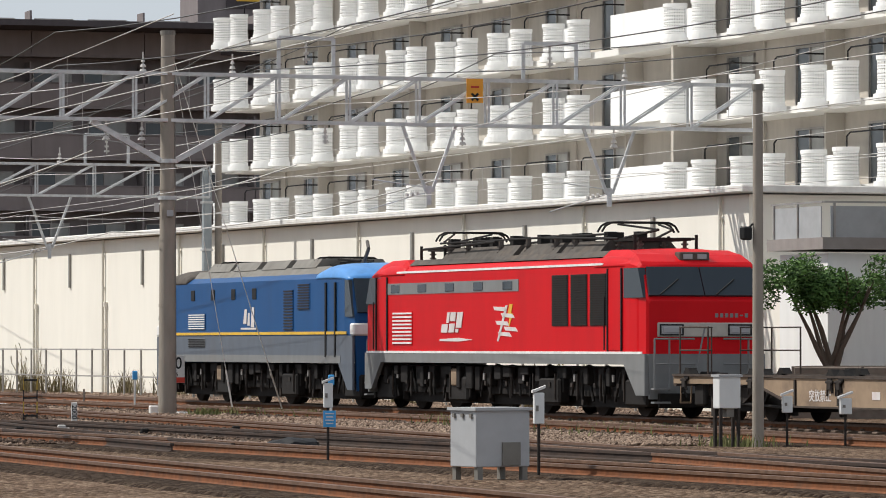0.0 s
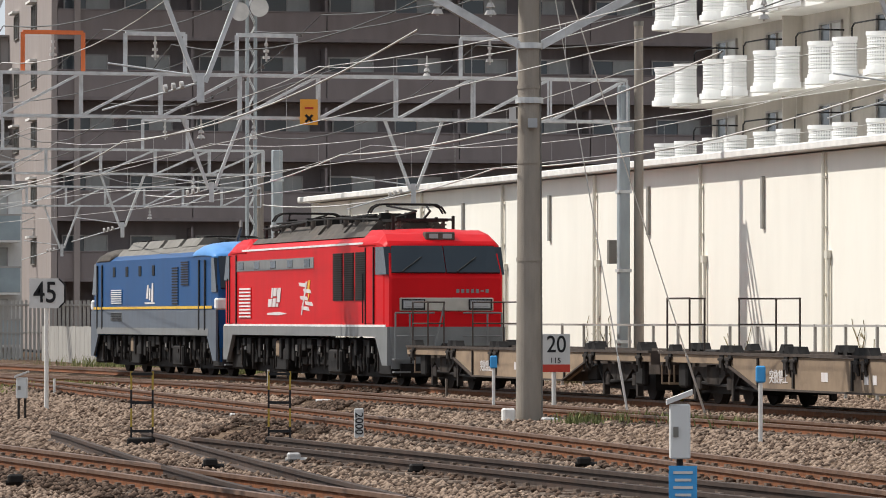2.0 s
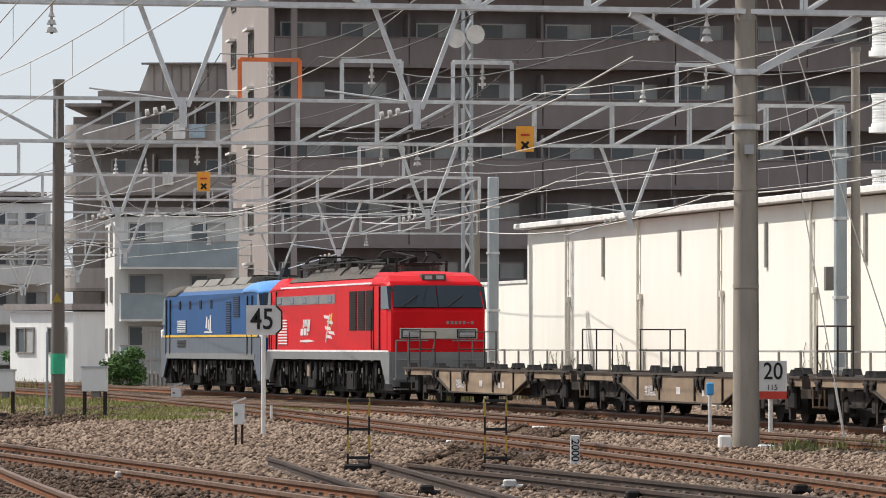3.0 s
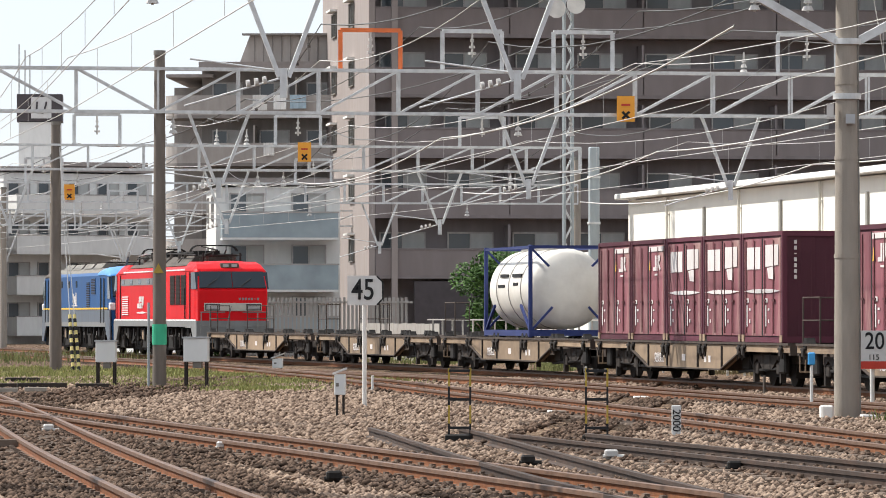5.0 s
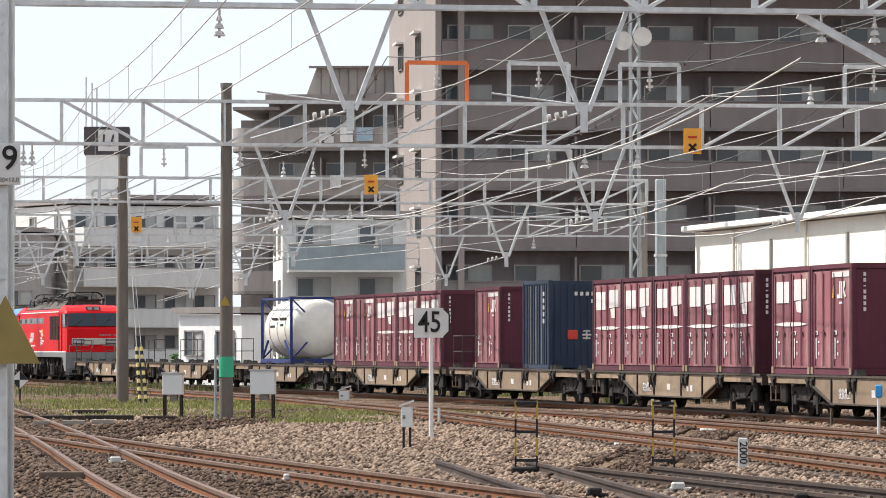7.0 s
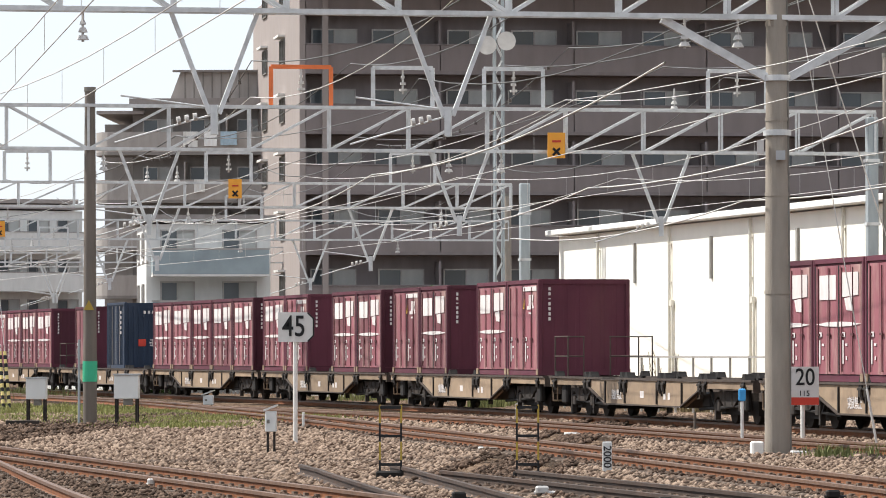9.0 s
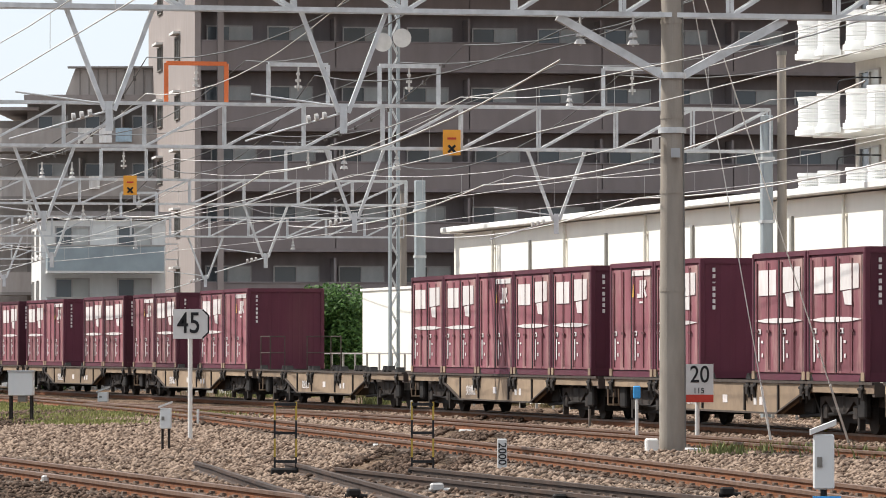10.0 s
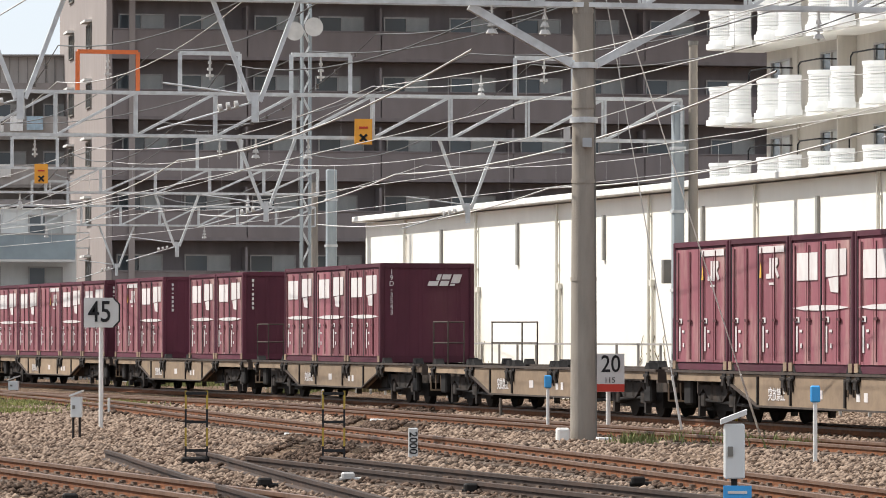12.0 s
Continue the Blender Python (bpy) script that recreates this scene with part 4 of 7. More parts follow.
def make_red_loco():
    root = thing("electric_locomotive", Matrix(), "bright red electric freight locomotive with grey skirt and white stripe", "locomotive")
    hw, HY = 1.44, 9.2
    bm = bmesh.new()
    secs = []
    for e in (-1, 1):
        rows = [(e * HY, section(hw * .93, 1.42, 2.5, 2.58, .97)), (e * (HY - .05), section(hw * .965, 1.42, 2.6, 2.66, .96)), (e * (HY - .42), section(hw * .975, 1.42, 3.3, 3.38, .95)),
                (e * (HY - .5), section(hw * .99, 1.42, 3.36, 3.46, .93)), (e * (HY - .9), section(hw, 1.42, 3.42, 3.63, .88)), (e * (HY - 1.5), section(hw, 1.42, 3.42, 3.74, .84)),
                (e * (HY - 2.5), section(hw, 1.42, 3.42, 3.75, .84)), (e * (HY - 2.9), section(hw, 1.42, 3.42, 3.58))]
        secs += rows if e < 0 else rows[::-1]
    loft_body(bm, secs)
    part("body", bm, M_RED, root)
    for e in (-1, 1):
        bm = bmesh.new()
        dome(bm, hw, e, HY)
        part("cab_roof", bm, M_RED, root, smooth=True)
    # grey lower band and skirts
    bm = bmesh.new()
    for x in (-1.40, 1.40):
        add_prism(bm, [(-9.2, .5), (-8.7, .5), (-8.0, 1.18), (8.0, 1.18), (8.7, .5), (9.2, .5), (9.2, 1.42), (-9.2, 1.42)], "x", x - .05, x + .05)
    for e in (-1, 1):
        add_prism(bm, [(-1.34, .42), (1.34, .42), (1.38, 1.42), (-1.38, 1.42)], "y", e * 9.2 - .04, e * 9.2 + .04)
    part("skirt", bm, M_LOCOGREY, root)
    bm = bmesh.new()
    for x in (-1.447, 1.447):
        add_box(bm, (x, 0, 1.44), (.02, 18.1, .055))
        add_box(bm, (x * .995, 0, 3.43), (.03, 13.6, .05))
    part("stripe", bm, M_LOCOWHITE, root)
    bm = bmesh.new()
    add_prism(bm, [(-1.26, 3.6), (1.26, 3.6), (1.1, 3.74), (-1.1, 3.74)], "y", -6.4, 6.4)
    for y in (-4.3, -1.6, 1.2, 3.6):
        add_prism(bm, [(-1.0, 3.72), (1.0, 3.72), (.75, 4.0), (-.75, 4.0)], "y", y - 1.2, y + 1.2)
    part("roof", bm, M_ROOFDARK, root)
    for f in (-1, 1):
        x = f * 1.442
        # window strip
        bm = bmesh.new()
        bars(bm, x, (-1.6, 7.5), (2.88, 3.16), f, .012)
        strip = part("window_strip", bm, M_LOCOGREY, root)
        for i in range(5):
            bm = bmesh.new()
            add_box(bm, (x + f * .014, 6.9 - i * 1.95, 3.02), (.02, .62, .2), 0, .008)
            part("pane", bm, M_CABGLASS, strip)
        for i in range(3):
            side_louvre(root, x, -4.7 - i * 1.16, -3.72 - i * 1.16, 2.05, 3.22, M_SIGNBLACK, M_UNDER, 22)
        side_louvre(root, x, 5.65, 7.1, 1.62, 2.45, M_RED, M_LOCOWHITE, 9)
        for y in (-7.5, 7.9):
            bm = bmesh.new()
            bars(bm, x, (y - .36, y + .36), (1.5, 3.3), f, .014)
            dr = part("cab_door", bm, M_RED, root)
            bm = bmesh.new()
            for o in (-.4, .4):
                add_box(bm, (x + f * .02, y + o, 2.4), (.03, .05, 1.85))
            add_tube(bm, (x + f * .06, y + .5, 1.5), (x + f * .06, y + .5, 2.7), .018, n=6)
            part("handrail", bm, M_SIGNBLACK, dr)
        # markings: emblem with an underline and a zigzag
        em = emblem(root, pose(x + f * .012, 3.6 if f < 0 else 2.2, 1.92, 0, 0, -90 if f < 0 else 90), 1.45)
        bm = bmesh.new()
        add_prism(bm, [(1.4, 1.74), (2.4, 1.79), (3.7, 1.76), (3.7, 1.71), (2.4, 1.70)], "x", x, x + f * .012)
        for i, (a, b) in enumerate(((-.4, 2.46), (-.9, 2.3), (-.55, 2.12), (-1.1, 1.98), (-.7, 1.86))):
            add_prism(bm, [(a - .45, b - .05), (a + .35, b - .02), (a + .45, b + .07), (a - .3, b + .05)], "x", x, x + f * .012)
        add_prism(bm, [(-.3, 1.7), (-.2, 1.7), (-.75, 2.55), (-.9, 2.55)], "x", x, x + f * .012)
        part("emblem", bm, M_LOGO, root)
        bm = bmesh.new()
        add_prism(bm, [(-1.02, 2.58), (-1.24, 2.58), (-1.12, 2.36), (-1.26, 2.36), (-.92, 1.98), (-1.02, 2.26), (-.86, 2.26)], "x", x, x + f * .011)
        part("bolt", bm, M_YELLOW, root, "yellow lightning bolt emblem")
    for e in (-1, 1):
        # windscreen lies on the raked upper front
        y0, z0, y1, z1 = e * (HY - .03), 2.70, e * (HY - .38), 3.38
        nrm = Vector((0, e * .89, .45)) * .035
        for (a, b) in ((-1.33, -.012), (.012, 1.33)):
            bm = bmesh.new()
            q = [(a, y0, z0), (b, y0, z0), (b * (.95 if abs(b) > 1 else 1), y1, z1 - .05), (a * (.95 if abs(a) > 1 else 1), y1, z1 - .05)]
            v = [bm.verts.new(Vector(p) + nrm) for p in q] + [bm.verts.new(Vector(p) - nrm) for p in q]
            for fc in ((0, 1, 2, 3), (7, 6, 5, 4), (0, 4, 5, 1), (1, 5, 6, 2), (2, 6, 7, 3), (3, 7, 4, 0)):
                bm.faces.new([v[k] for k in fc])
            bmesh.ops.recalc_face_normals(bm, faces=bm.faces)
            pane = part("windscreen", bm, M_CABGLASS, root)
            bm = bmesh.new()
            add_bar(bm, Vector((a + .25, y0, z0)) + nrm * 2, Vector((a + .75, (y0 + y1) / 2, (z0 + z1) / 2)) + nrm * 2, .025)
            part("wiper", bm, M_SIGNBLACK, pane)
        for f in (-1, 1):
            bm = bmesh.new()
            add_prism(bm, [(e * 8.0, 2.66), (e * 9.12, 2.66), (e * 8.82, 3.32), (e * 8.0, 3.32)], "x", f * 1.28, f * 1.449)
            part("side_window", bm, M_CABGLASS, root)
        bm = bmesh.new()
        add_box(bm, (0, e * (HY + .02), 1.95), (2.3, .05, .32), 0, .02)
        band = part("light_panel", bm, M_PANEL, root, "pale grey headlight panel")
        for x in (-.82, .82):
            bm = bmesh.new()
            add_box(bm, (x, e * (HY + .05), 1.95), (.5, .03, .19), 0, .01)
            add_box(bm, (x, e * (HY + .06), 1.95), (.42, .03, .12), 0, .01)
            part("headlamp", bm, M_LAMP, band)
            bm = bmesh.new()
            for o in (-1, 1):
                add_box(bm, (x, e * (HY + .052), 1.95 + o * .11), (.56, .03, .03))
                add_box(bm, (x + o * .27, e * (HY + .052), 1.95), (.03, .03, .24))
            part("lamp_rim", bm, M_SIGNBLACK, band)
        bm = bmesh.new()
        add_box(bm, (.0, e * (HY - .72), 3.58), (.72, .3, .2), 0, .02)
        lamp = part("marker_lamp", bm, M_ROOFDARK, root)
        for x in (-.17, .17):
            boxpart("lens", (x, e * (HY - .56), 3.58), (.22, .02, .11), M_LAMP, lamp)
        bm = bmesh.new()
        for i in range(7):
            add_box(bm, (.28 + i * .12, e * (HY - .02), 2.27), (.075, .05, .09 if i != 5 else .03))
        part("number", bm, M_LOCOGREY, root)
        bm = bmesh.new()   # end handrails and steps
        yy = e * (HY + .22)
        for x in (-1.3, -.95, .95, 1.3):
            add_tube(bm, (x, yy, .6), (x, yy, 1.75), .022, n=6)
        for z in (1.2, 1.75):
            add_tube(bm, (-1.3, yy, z), (-.35, yy, z), .02, n=6)
            add_tube(bm, (.35, yy, z), (1.3, yy, z), .02, n=6)
        add_tube(bm, (-.35, yy, .9), (-.1, yy, 2.0), .02, n=6)
        for z in (.35, .65):
            add_box(bm, (-1.15, yy, z), (.4, .2, .04))
            add_box(bm, (1.15, yy, z), (.4, .2, .04))
        part("end_handrail", bm, M_LOCOGREY, root)
        bm = bmesh.new()
        add_box(bm, (0, e * 9.45, .88), (.3, .6, .3), 0, .04)
        for x in (-.6, .5, .75):
            add_tube(bm, (x, e * 9.2, .8), (x + .05, e * 9.5, .45), .03, n=6)
        add_box(bm, (0, e * 9.3, .4), (2.3, .12, .3))
        part("coupler", bm, M_BLACK, root)
    pantograph(root, -6.2, 3.95, .32, -1)
    pantograph(root, 6.0, 3.95, .32, 1)
    for y in (-3.6, -2.4, -.6, 1.2, 3.4, 4.6):
        bm = bmesh.new()
        add_tube(bm, (-.8, y, 3.7), (-.8, y, 4.12), .07, n=8)
        add_tube(bm, (-.8, y, 3.82), (-.8, y, 3.86), .11, n=8)
        add_tube(bm, (-.8, y, 3.96), (-.8, y, 4.0), .11, n=8)
        part("roof_insulator", bm, M_DARKINSUL, root)
    bm = bmesh.new()
    add_tube(bm, (-.8, -5.4, 4.14), (-.8, 5.4, 4.14), .025, n=6)
    for y in (4.4, 4.9):
        add_tube(bm, (.3, y, 3.7), (.3, y, 4.3), .09, n=8)
    for y in np.linspace(-5.2, 5.6, 19):
        h = .12 + .14 * abs(math.sin(y * 5.3))
        add_box(bm, (.35 * math.sin(y * 3.1), y, 4.0 + h / 2), (.25, .22, h))
    for x in (-.95, .2, .9):
        add_tube(bm, (x, -6.5, 4.02), (x, -2.0, 4.12), .03, n=6)
        add_tube(bm, (x, 1.2, 4.1), (x, 6.3, 4.0), .03, n=6)
    for y in (-7.0, -5.4, 5.2, 6.9):
        add_tube(bm, (-.75, y, 3.7), (-.75, y, 4.1), .04, n=8)
        add_tube(bm, (.75, y, 3.7), (.75, y, 4.1), .04, n=8)
    part("roof_cable", bm, M_BLACK, root)
    loco_bogies(root, (-6.0, 0, 6.0), .56)
    return root


def make_blue_loco():
    root = thing("electric_locomotive", Matrix(), "blue electric freight locomotive with yellow line and grey skirt", "locomotive")
    hw, HY = 1.42, 8.75
    bm = bmesh.new()
    secs = []
    for e in (-1, 1):
        rows = [(e * HY, section(hw * .9, 1.85, 2.2, 2.26, .96)), (e * (HY - .05), section(hw * .95, 1.85, 2.38, 2.44, .96)), (e * (HY - .4), section(hw * .97, 1.85, 3.25, 3.33, .94)),
                (e * (HY - .7), section(hw * .99, 1.85, 3.34, 3.4, .9)), (e * (HY - 2.9), section(hw, 1.85, 3.36, 3.5))]
        secs += rows if e < 0 else rows[::-1]
    loft_body(bm, secs)
    part("body", bm, M_BLUE, root)
    for e in (-1, 1):
        bm = bmesh.new()
        dome(bm, hw, e, HY)
        # far dome is coloured dark for its shade, near dome keeps the blue
        part("cab_roof", bm, M_SKYBLUE if e < 0 else M_ROOFDARK, root, "light blue cab roof" if e < 0 else "dark cab roof with its shade put into the colour", smooth=True)
    bm = bmesh.new()
    for x in (-1.40, 1.40):
        add_prism(bm, [(-8.75, .45), (-8.35, .45), (-7.6, 1.14), (7.6, 1.14), (8.35, .45), (8.75, .45), (8.75, 1.86), (-8.75, 1.86)], "x", x - .03, x + .03)
    part("side_band", bm, M_BLUEGREY, root)
    bm = bmesh.new()
    for x in (-1.405, 1.405):
        add_box(bm, (x, 0, 1.24), (.07, 15.6, .2))
    part("sill", bm, M_LOCOGREY, root)
    for e in (-1, 1):
        bm = bmesh.new()
        add_prism(bm, [(-1.3, .42), (1.3, .42), (1.36, 1.9), (-1.36, 1.9)], "y", e * 8.72 - .05, e * 8.72 + .05)
        part("end_panel", bm, M_BLUE, root)
    bm = bmesh.new()
    for x in (-1.437, 1.437):
        add_box(bm, (x, 0, 1.93), (.012, 16.6, .075))
    part("stripe", bm, M_YELLOW, root)
    for e in (-1, 1):
        boxpart("end_stripe", (0, e * 8.66, 2.02), (2.86, .3, .32), M_LOCOWHITE, root, bevel=.04)
    for e in (-1, 1):
        bm = bmesh.new()
        y0, y1 = e * (HY - .02), e * (HY - .37)
        nrm = Vector((0, e * .9, .42)) * .035
        q = [(-1.28, y0, 2.45), (1.28, y0, 2.45), (1.28, y1, 3.33), (-1.28, y1, 3.33)]
        v = [bm.verts.new(Vector(p) + nrm) for p in q] + [bm.verts.new(Vector(p) - nrm) for p in q]
        for fc in ((0, 1, 2, 3), (7, 6, 5, 4), (0, 4, 5, 1), (1, 5, 6, 2), (2, 6, 7, 3), (3, 7, 4, 0)):
            bm.faces.new([v[k] for k in fc])
        bmesh.ops.recalc_face_normals(bm, faces=bm.faces)
        part("windscreen", bm, M_CABGLASS, root)
        for f in (-1, 1):
            bm = bmesh.new()
            add_prism(bm, [(e * 7.65, 2.35), (e * 8.7, 2.35), (e * 8.36, 3.3), (e * 7.65, 3.3)], "x", f * 1.25, f * 1.405)
            part("side_window", bm, M_CABGLASS, root)
        bm = bmesh.new()
        add_box(bm, (0, e * 8.95, .88), (.3, .6, .3), 0, .04)
        add_box(bm, (0, e * 8.8, .4), (2.3, .12, .3))
        part("coupler", bm, M_BLACK, root)
    bm = bmesh.new()
    add_prism(bm, [(-1.2, 3.5), (1.2, 3.5), (1.0, 3.7), (-1.0, 3.7)], "y", -5.9, 5.9)
    for y in (-3.6, -1.0, 1.6, 4.0):
        add_prism(bm, [(-1.05, 3.68), (1.05, 3.68), (.85, 3.92), (-.85, 3.92)], "y", y - 1.05, y + 1.05)
    part("roof", bm, M_ROOFGREY, root)
    for f in (-1, 1):
        x = f * 1.424
        for i in range(4):
            bm = bmesh.new()
            add_box(bm, (x + f * .006, 5.2 - i * 1.9, 3.02), (.02, .34, .3), 0, .008)
            part("side_pane", bm, M_SIGNBLACK, root)
        side_louvre(root, x, -5.3, -4.3, 2.55, 3.25, M_BLUE, M_UNDER, 10)
        side_louvre(root, x, -3.9, -3.1, 2.0, 3.1, M_BLUE, M_UNDER, 14)
        side_louvre(root, x, 4.0, 5.6, 2.05, 2.5, M_BLUE, M_LOCOWHITE, 7)
        side_louvre(root, x * 1.005, 4.0, 5.6, 1.55, 1.8, M_LOCOGREY, M_SIGNBLACK, 5)
        for y in (-7.0, 7.4):
            bm = bmesh.new()
            for o in (-.38, .38):
                bars(bm, x, (y + o - .05, y + o + .05), (1.3, 3.25), f, .03)
            part("cab_door", bm, M_SIGNBLACK, root)
        bm = bmesh.new()
        add_prism(bm, [(.2, 2.2), (.5, 2.2), (.35, 2.6), (.15, 2.6)], "x", x, x + f * .01)
        add_prism(bm, [(-.5, 2.1), (-.2, 2.1), (-.3, 2.65), (-.5, 2.65)], "x", x, x + f * .01)
        add_prism(bm, [(-.1, 2.15), (.1, 2.15), (.05, 2.5), (-.1, 2.5)], "x", x, x + f * .01)
        bars(bm, x, (-.7, .7), (2.04, 2.09), f, .01)
        part("emblem", bm, M_LOGO, root)
    pantograph(root, -5.0, 3.68, .14, -1)
    pantograph(root, 5.2, 3.68, .14, 1)
    bm = bmesh.new()
    add_tube(bm, (-.3, -6.3, 3.7), (-.2, -6.5, 4.15), .05, n=6)
    add_tube(bm, (-.2, -6.5, 4.15), (-.1, -6.1, 4.35), .05, n=6)
    part("roof_insulator", bm, M_DARKINSUL, root)
    loco_bogies(root, (-5.8, 0, 5.8), .56)
    return root


# arc of the coupling between locomotive and first wagon
def coupling(t):
    return -59.90053 + 25.17109 * t - 0.025755 * t * t


PITCH = 20.4
WHEEL[.405] = wheelset_mesh(.405)
WHEEL[.56] = wheelset_mesh(.56)
TRAIN = []   # (thing, arc offset from the coupling, half wheelbase, height)


def build_train():
    red = make_red_loco()
    TRAIN.append((red, 9.9, 6.0, 0))
    blue = make_blue_loco()
    TRAIN.append((blue, 19.8 + 9.1, 5.8, 0))
    wagon = make_wagon()
    white, jr, rib = make_container("white_pair"), make_container("jr"), make_container("ribbed")
    emblem(rib, pose(0.0, -1.86, 1.93), .85)
    used = {}

    def take(ob, key):
        if key in used:
            return copy_thing(ob, Matrix())
        used[key] = True
        return ob
    loads = {4: "jjwww", 5: ".j", 6: "wwrww", 7: "wj.ww", 8: "jw.wj", 10: "wwjww", 11: "jw.ww", 12: ".wwr.", 14: "jjwww"}
    for k in range(1, 15):
        w = take(wagon, "wagon")
        mid = -PITCH * (k - .5)
        TRAIN.append((w, mid, 7.1, 0))
        for i, c in enumerate(loads.get(k, "")):
            if c == ".":
                continue
            ob = take({"w": white, "j": jr, "r": rib}[c], c)
            TRAIN.append((ob, mid - (i - 2) * 3.76, 7.1, 1.0))
        if k == 3:
            TRAIN.append((make_tank(), mid + .6, 7.1, 1.0))
        if k == 5:
            TRAIN.append((navy_container(), mid - 3.3, 7.1, 1.0))


def navy_container():
    root = thing("freight_container", Matrix(), "dark navy steel freight container with white writing", "container", "containers on the wagons")
    L, W, Ht = 3.68, 2.45, 2.6
    bm = bmesh.new()
    add_box(bm, (0, 0, Ht / 2), (W - .1, L - .1, Ht - .06))
    part("body", bm, M_NAVY, root)
    bm = bmesh.new()
    for x in (-1.165, 1.165):
        for y in (-1.78, 1.78):
            add_box(bm, (x, y, Ht / 2), (.12, .12, Ht), 0, .02)
        add_box(bm, (x, 0, .06), (.1, L - .2, .12))
        add_box(bm, (x, 0, Ht - .05), (.1, L - .2, .1))
        for i in range(14):
            add_box(bm, (x, -1.55 + i * .24, Ht / 2), (.07, .1, Ht - .25))
    for y in (-1.79, 1.79):
        for i in range(11):
            add_box(bm, (-1 + i * .2, y, Ht / 2), (.08, .05, Ht - .3))
    part("ribs", bm, M_NAVY, root)
    bm = bmesh.new()
    for x in (-1.2, 1.2):
        for y in (-.8, 0, .8):
            add_tube(bm, (x, y, .15), (x, y, Ht - .15), .02, n=6)
    part("lock_rod", bm, M_ALU, root)
    bm = bmesh.new()
    for i in range(5):
        add_box(bm, (-1.21, -1.1, 2.2 - i * .2), (.03, .14, .12))
        add_box(bm, (-.4 + i * .17, -1.82, 2.2), (.09, .03, .11))
    for i in range(3):
        add_box(bm, (.1 + i * .17, -1.82, 1.98), (.09, .03, .11))
    bm2 = bmesh.new()
    add_box(bm2, (-.5, -1.82, 1.0), (.3, .03, .28), 0, .01)
    part("emblem", bm2, M_SIGNRED, root)
    for i in range(3):
        add_box(bm, (-.08 + i * .32, -1.82, 1.0), (.26, .03, .05))
        add_box(bm, (-.08 + i * .32, -1.82, 1.11), (.2, .03, .04))
        add_box(bm, (-.08 + i * .32, -1.82, .9), (.22, .03, .04))
        add_box(bm, (-.08 + i * .32, -1.82, 1.0), (.04, .03, .28))
    part("marking", bm, M_LOGO, root)
    return root

# ---------------------------------------------------------------- cream warehouse wall
def warehouse():
    root = thing("warehouse", pose(-7.7, 165, 0, 0, 0, -74.1), "long cream painted warehouse wall with flat cornice and downpipes", "warehouse", kind="structure")
    bm = bmesh.new()
    add_box(bm, (42, 6, 2.7), (84, 12, 5.8))
    part("wall", bm, M_WALL, root)
    bm = bmesh.new()
    add_box(bm, (42, 5.95, 5.74), (84.9, 12.7, .2), 0, .03)
    part("cornice", bm, M_WALLTRIM, root)
    bm = bmesh.new()
    add_box(bm, (-7.6, 2.5, 1.8), (15.2, 5, 4.0))
    part("low_wall", bm, M_WALL, root)
    bm = bmesh.new()
    add_box(bm, (-7.7, 2.5, 3.85), (15.4, 5.1, .1))
    part("coping", bm, M_WALLTRIM, root)
    boxpart("yard_wall", (85.0, .3, 1.6), (2.0, .6, 3.6), M_WALL, root)
    for i in range(9):
        x = 10.9 + 9.54 * i
        if x < 82:
            boxpart("slit_vent", (x, -.03, 4.5), (.16, .1, 1.3), M_PIPE, root)
    for i in range(10):
        x = 6.1 + 9.54 * i
        if x < 83:
            bm = bmesh.new()
            add_tube(bm, (x - .12, -.08, -.2), (x - .12, -.08, 5.6), .05, n=8)
            add_tube(bm, (x + .2, -.06, -.2), (x + .2, -.06, 3.1), .045, n=8)
            add_box(bm, (x + .16, -.07, 3.15), (.2, .12, .18))
            for z in (.8, 2.2, 3.8, 5.0):
                add_box(bm, (x - .12, -.06, z), (.16, .1, .05))
            part("downpipe", bm, M_DOWNPIPE, root)


def ivy():
    """Bare dark climber stems spreading up the foot of the cream wall."""
    rnd = random.Random(31)
    bm = bmesh.new()
    for x0 in (4.0, 5.2, 13.5, 15.0, 16.2, 33.0, 34.5, 36.0, 47.0, 56.5, 70.0):
        for _ in range(7):
            p = Vector((x0 + rnd.uniform(-.6, .6), -.03, -.1))
            lean = rnd.uniform(-.25, .25)
            for k in range(rnd.randint(2, 6)):
                q = p + Vector((lean + rnd.uniform(-.22, .22), 0, rnd.uniform(.15, .36)))
                add_bar(bm, p, q, .024 - .002 * k, .02)
                if rnd.random() < .5:
                    add_bar(bm, q, q + Vector((rnd.uniform(-.35, .35), 0, rnd.uniform(.05, .3))), .014, .014)
                p = q
    one("ivy", bm, M_DRY, pose(-7.7, 165, 0, 0, 0, -74.1), "bare dry climber stems on the cream wall", "climber", kind="stuff")


def fence():
    root = thing("fence", pose(-10.2, 163, 0, 0, 0, -74.1), "weathered grey railing fence along the warehouse", "fence", kind="structure")
    bm = bmesh.new()
    add_box(bm, (.05, 0, .66), (.06, .06, 1.66))
    post = mesh_of("post", bm, M_FENCE)
    for i in range(56):
        share("post", post, root, pose(-22 + 2.0 * i, 0, 0))
    for z in (1.46, .5):
        boxpart("rail", (33, 0, z), (112, .05, .05), M_FENCE, root)
    bm = bmesh.new()
    rnd = random.Random(3)
    for i in range(18):
        add_box(bm, (-38 + i * .98, .05, .55), (.94, .03, 1.5 + rnd.uniform(-.02, .02)))
    part("panel", bm, M_FENCE, root)


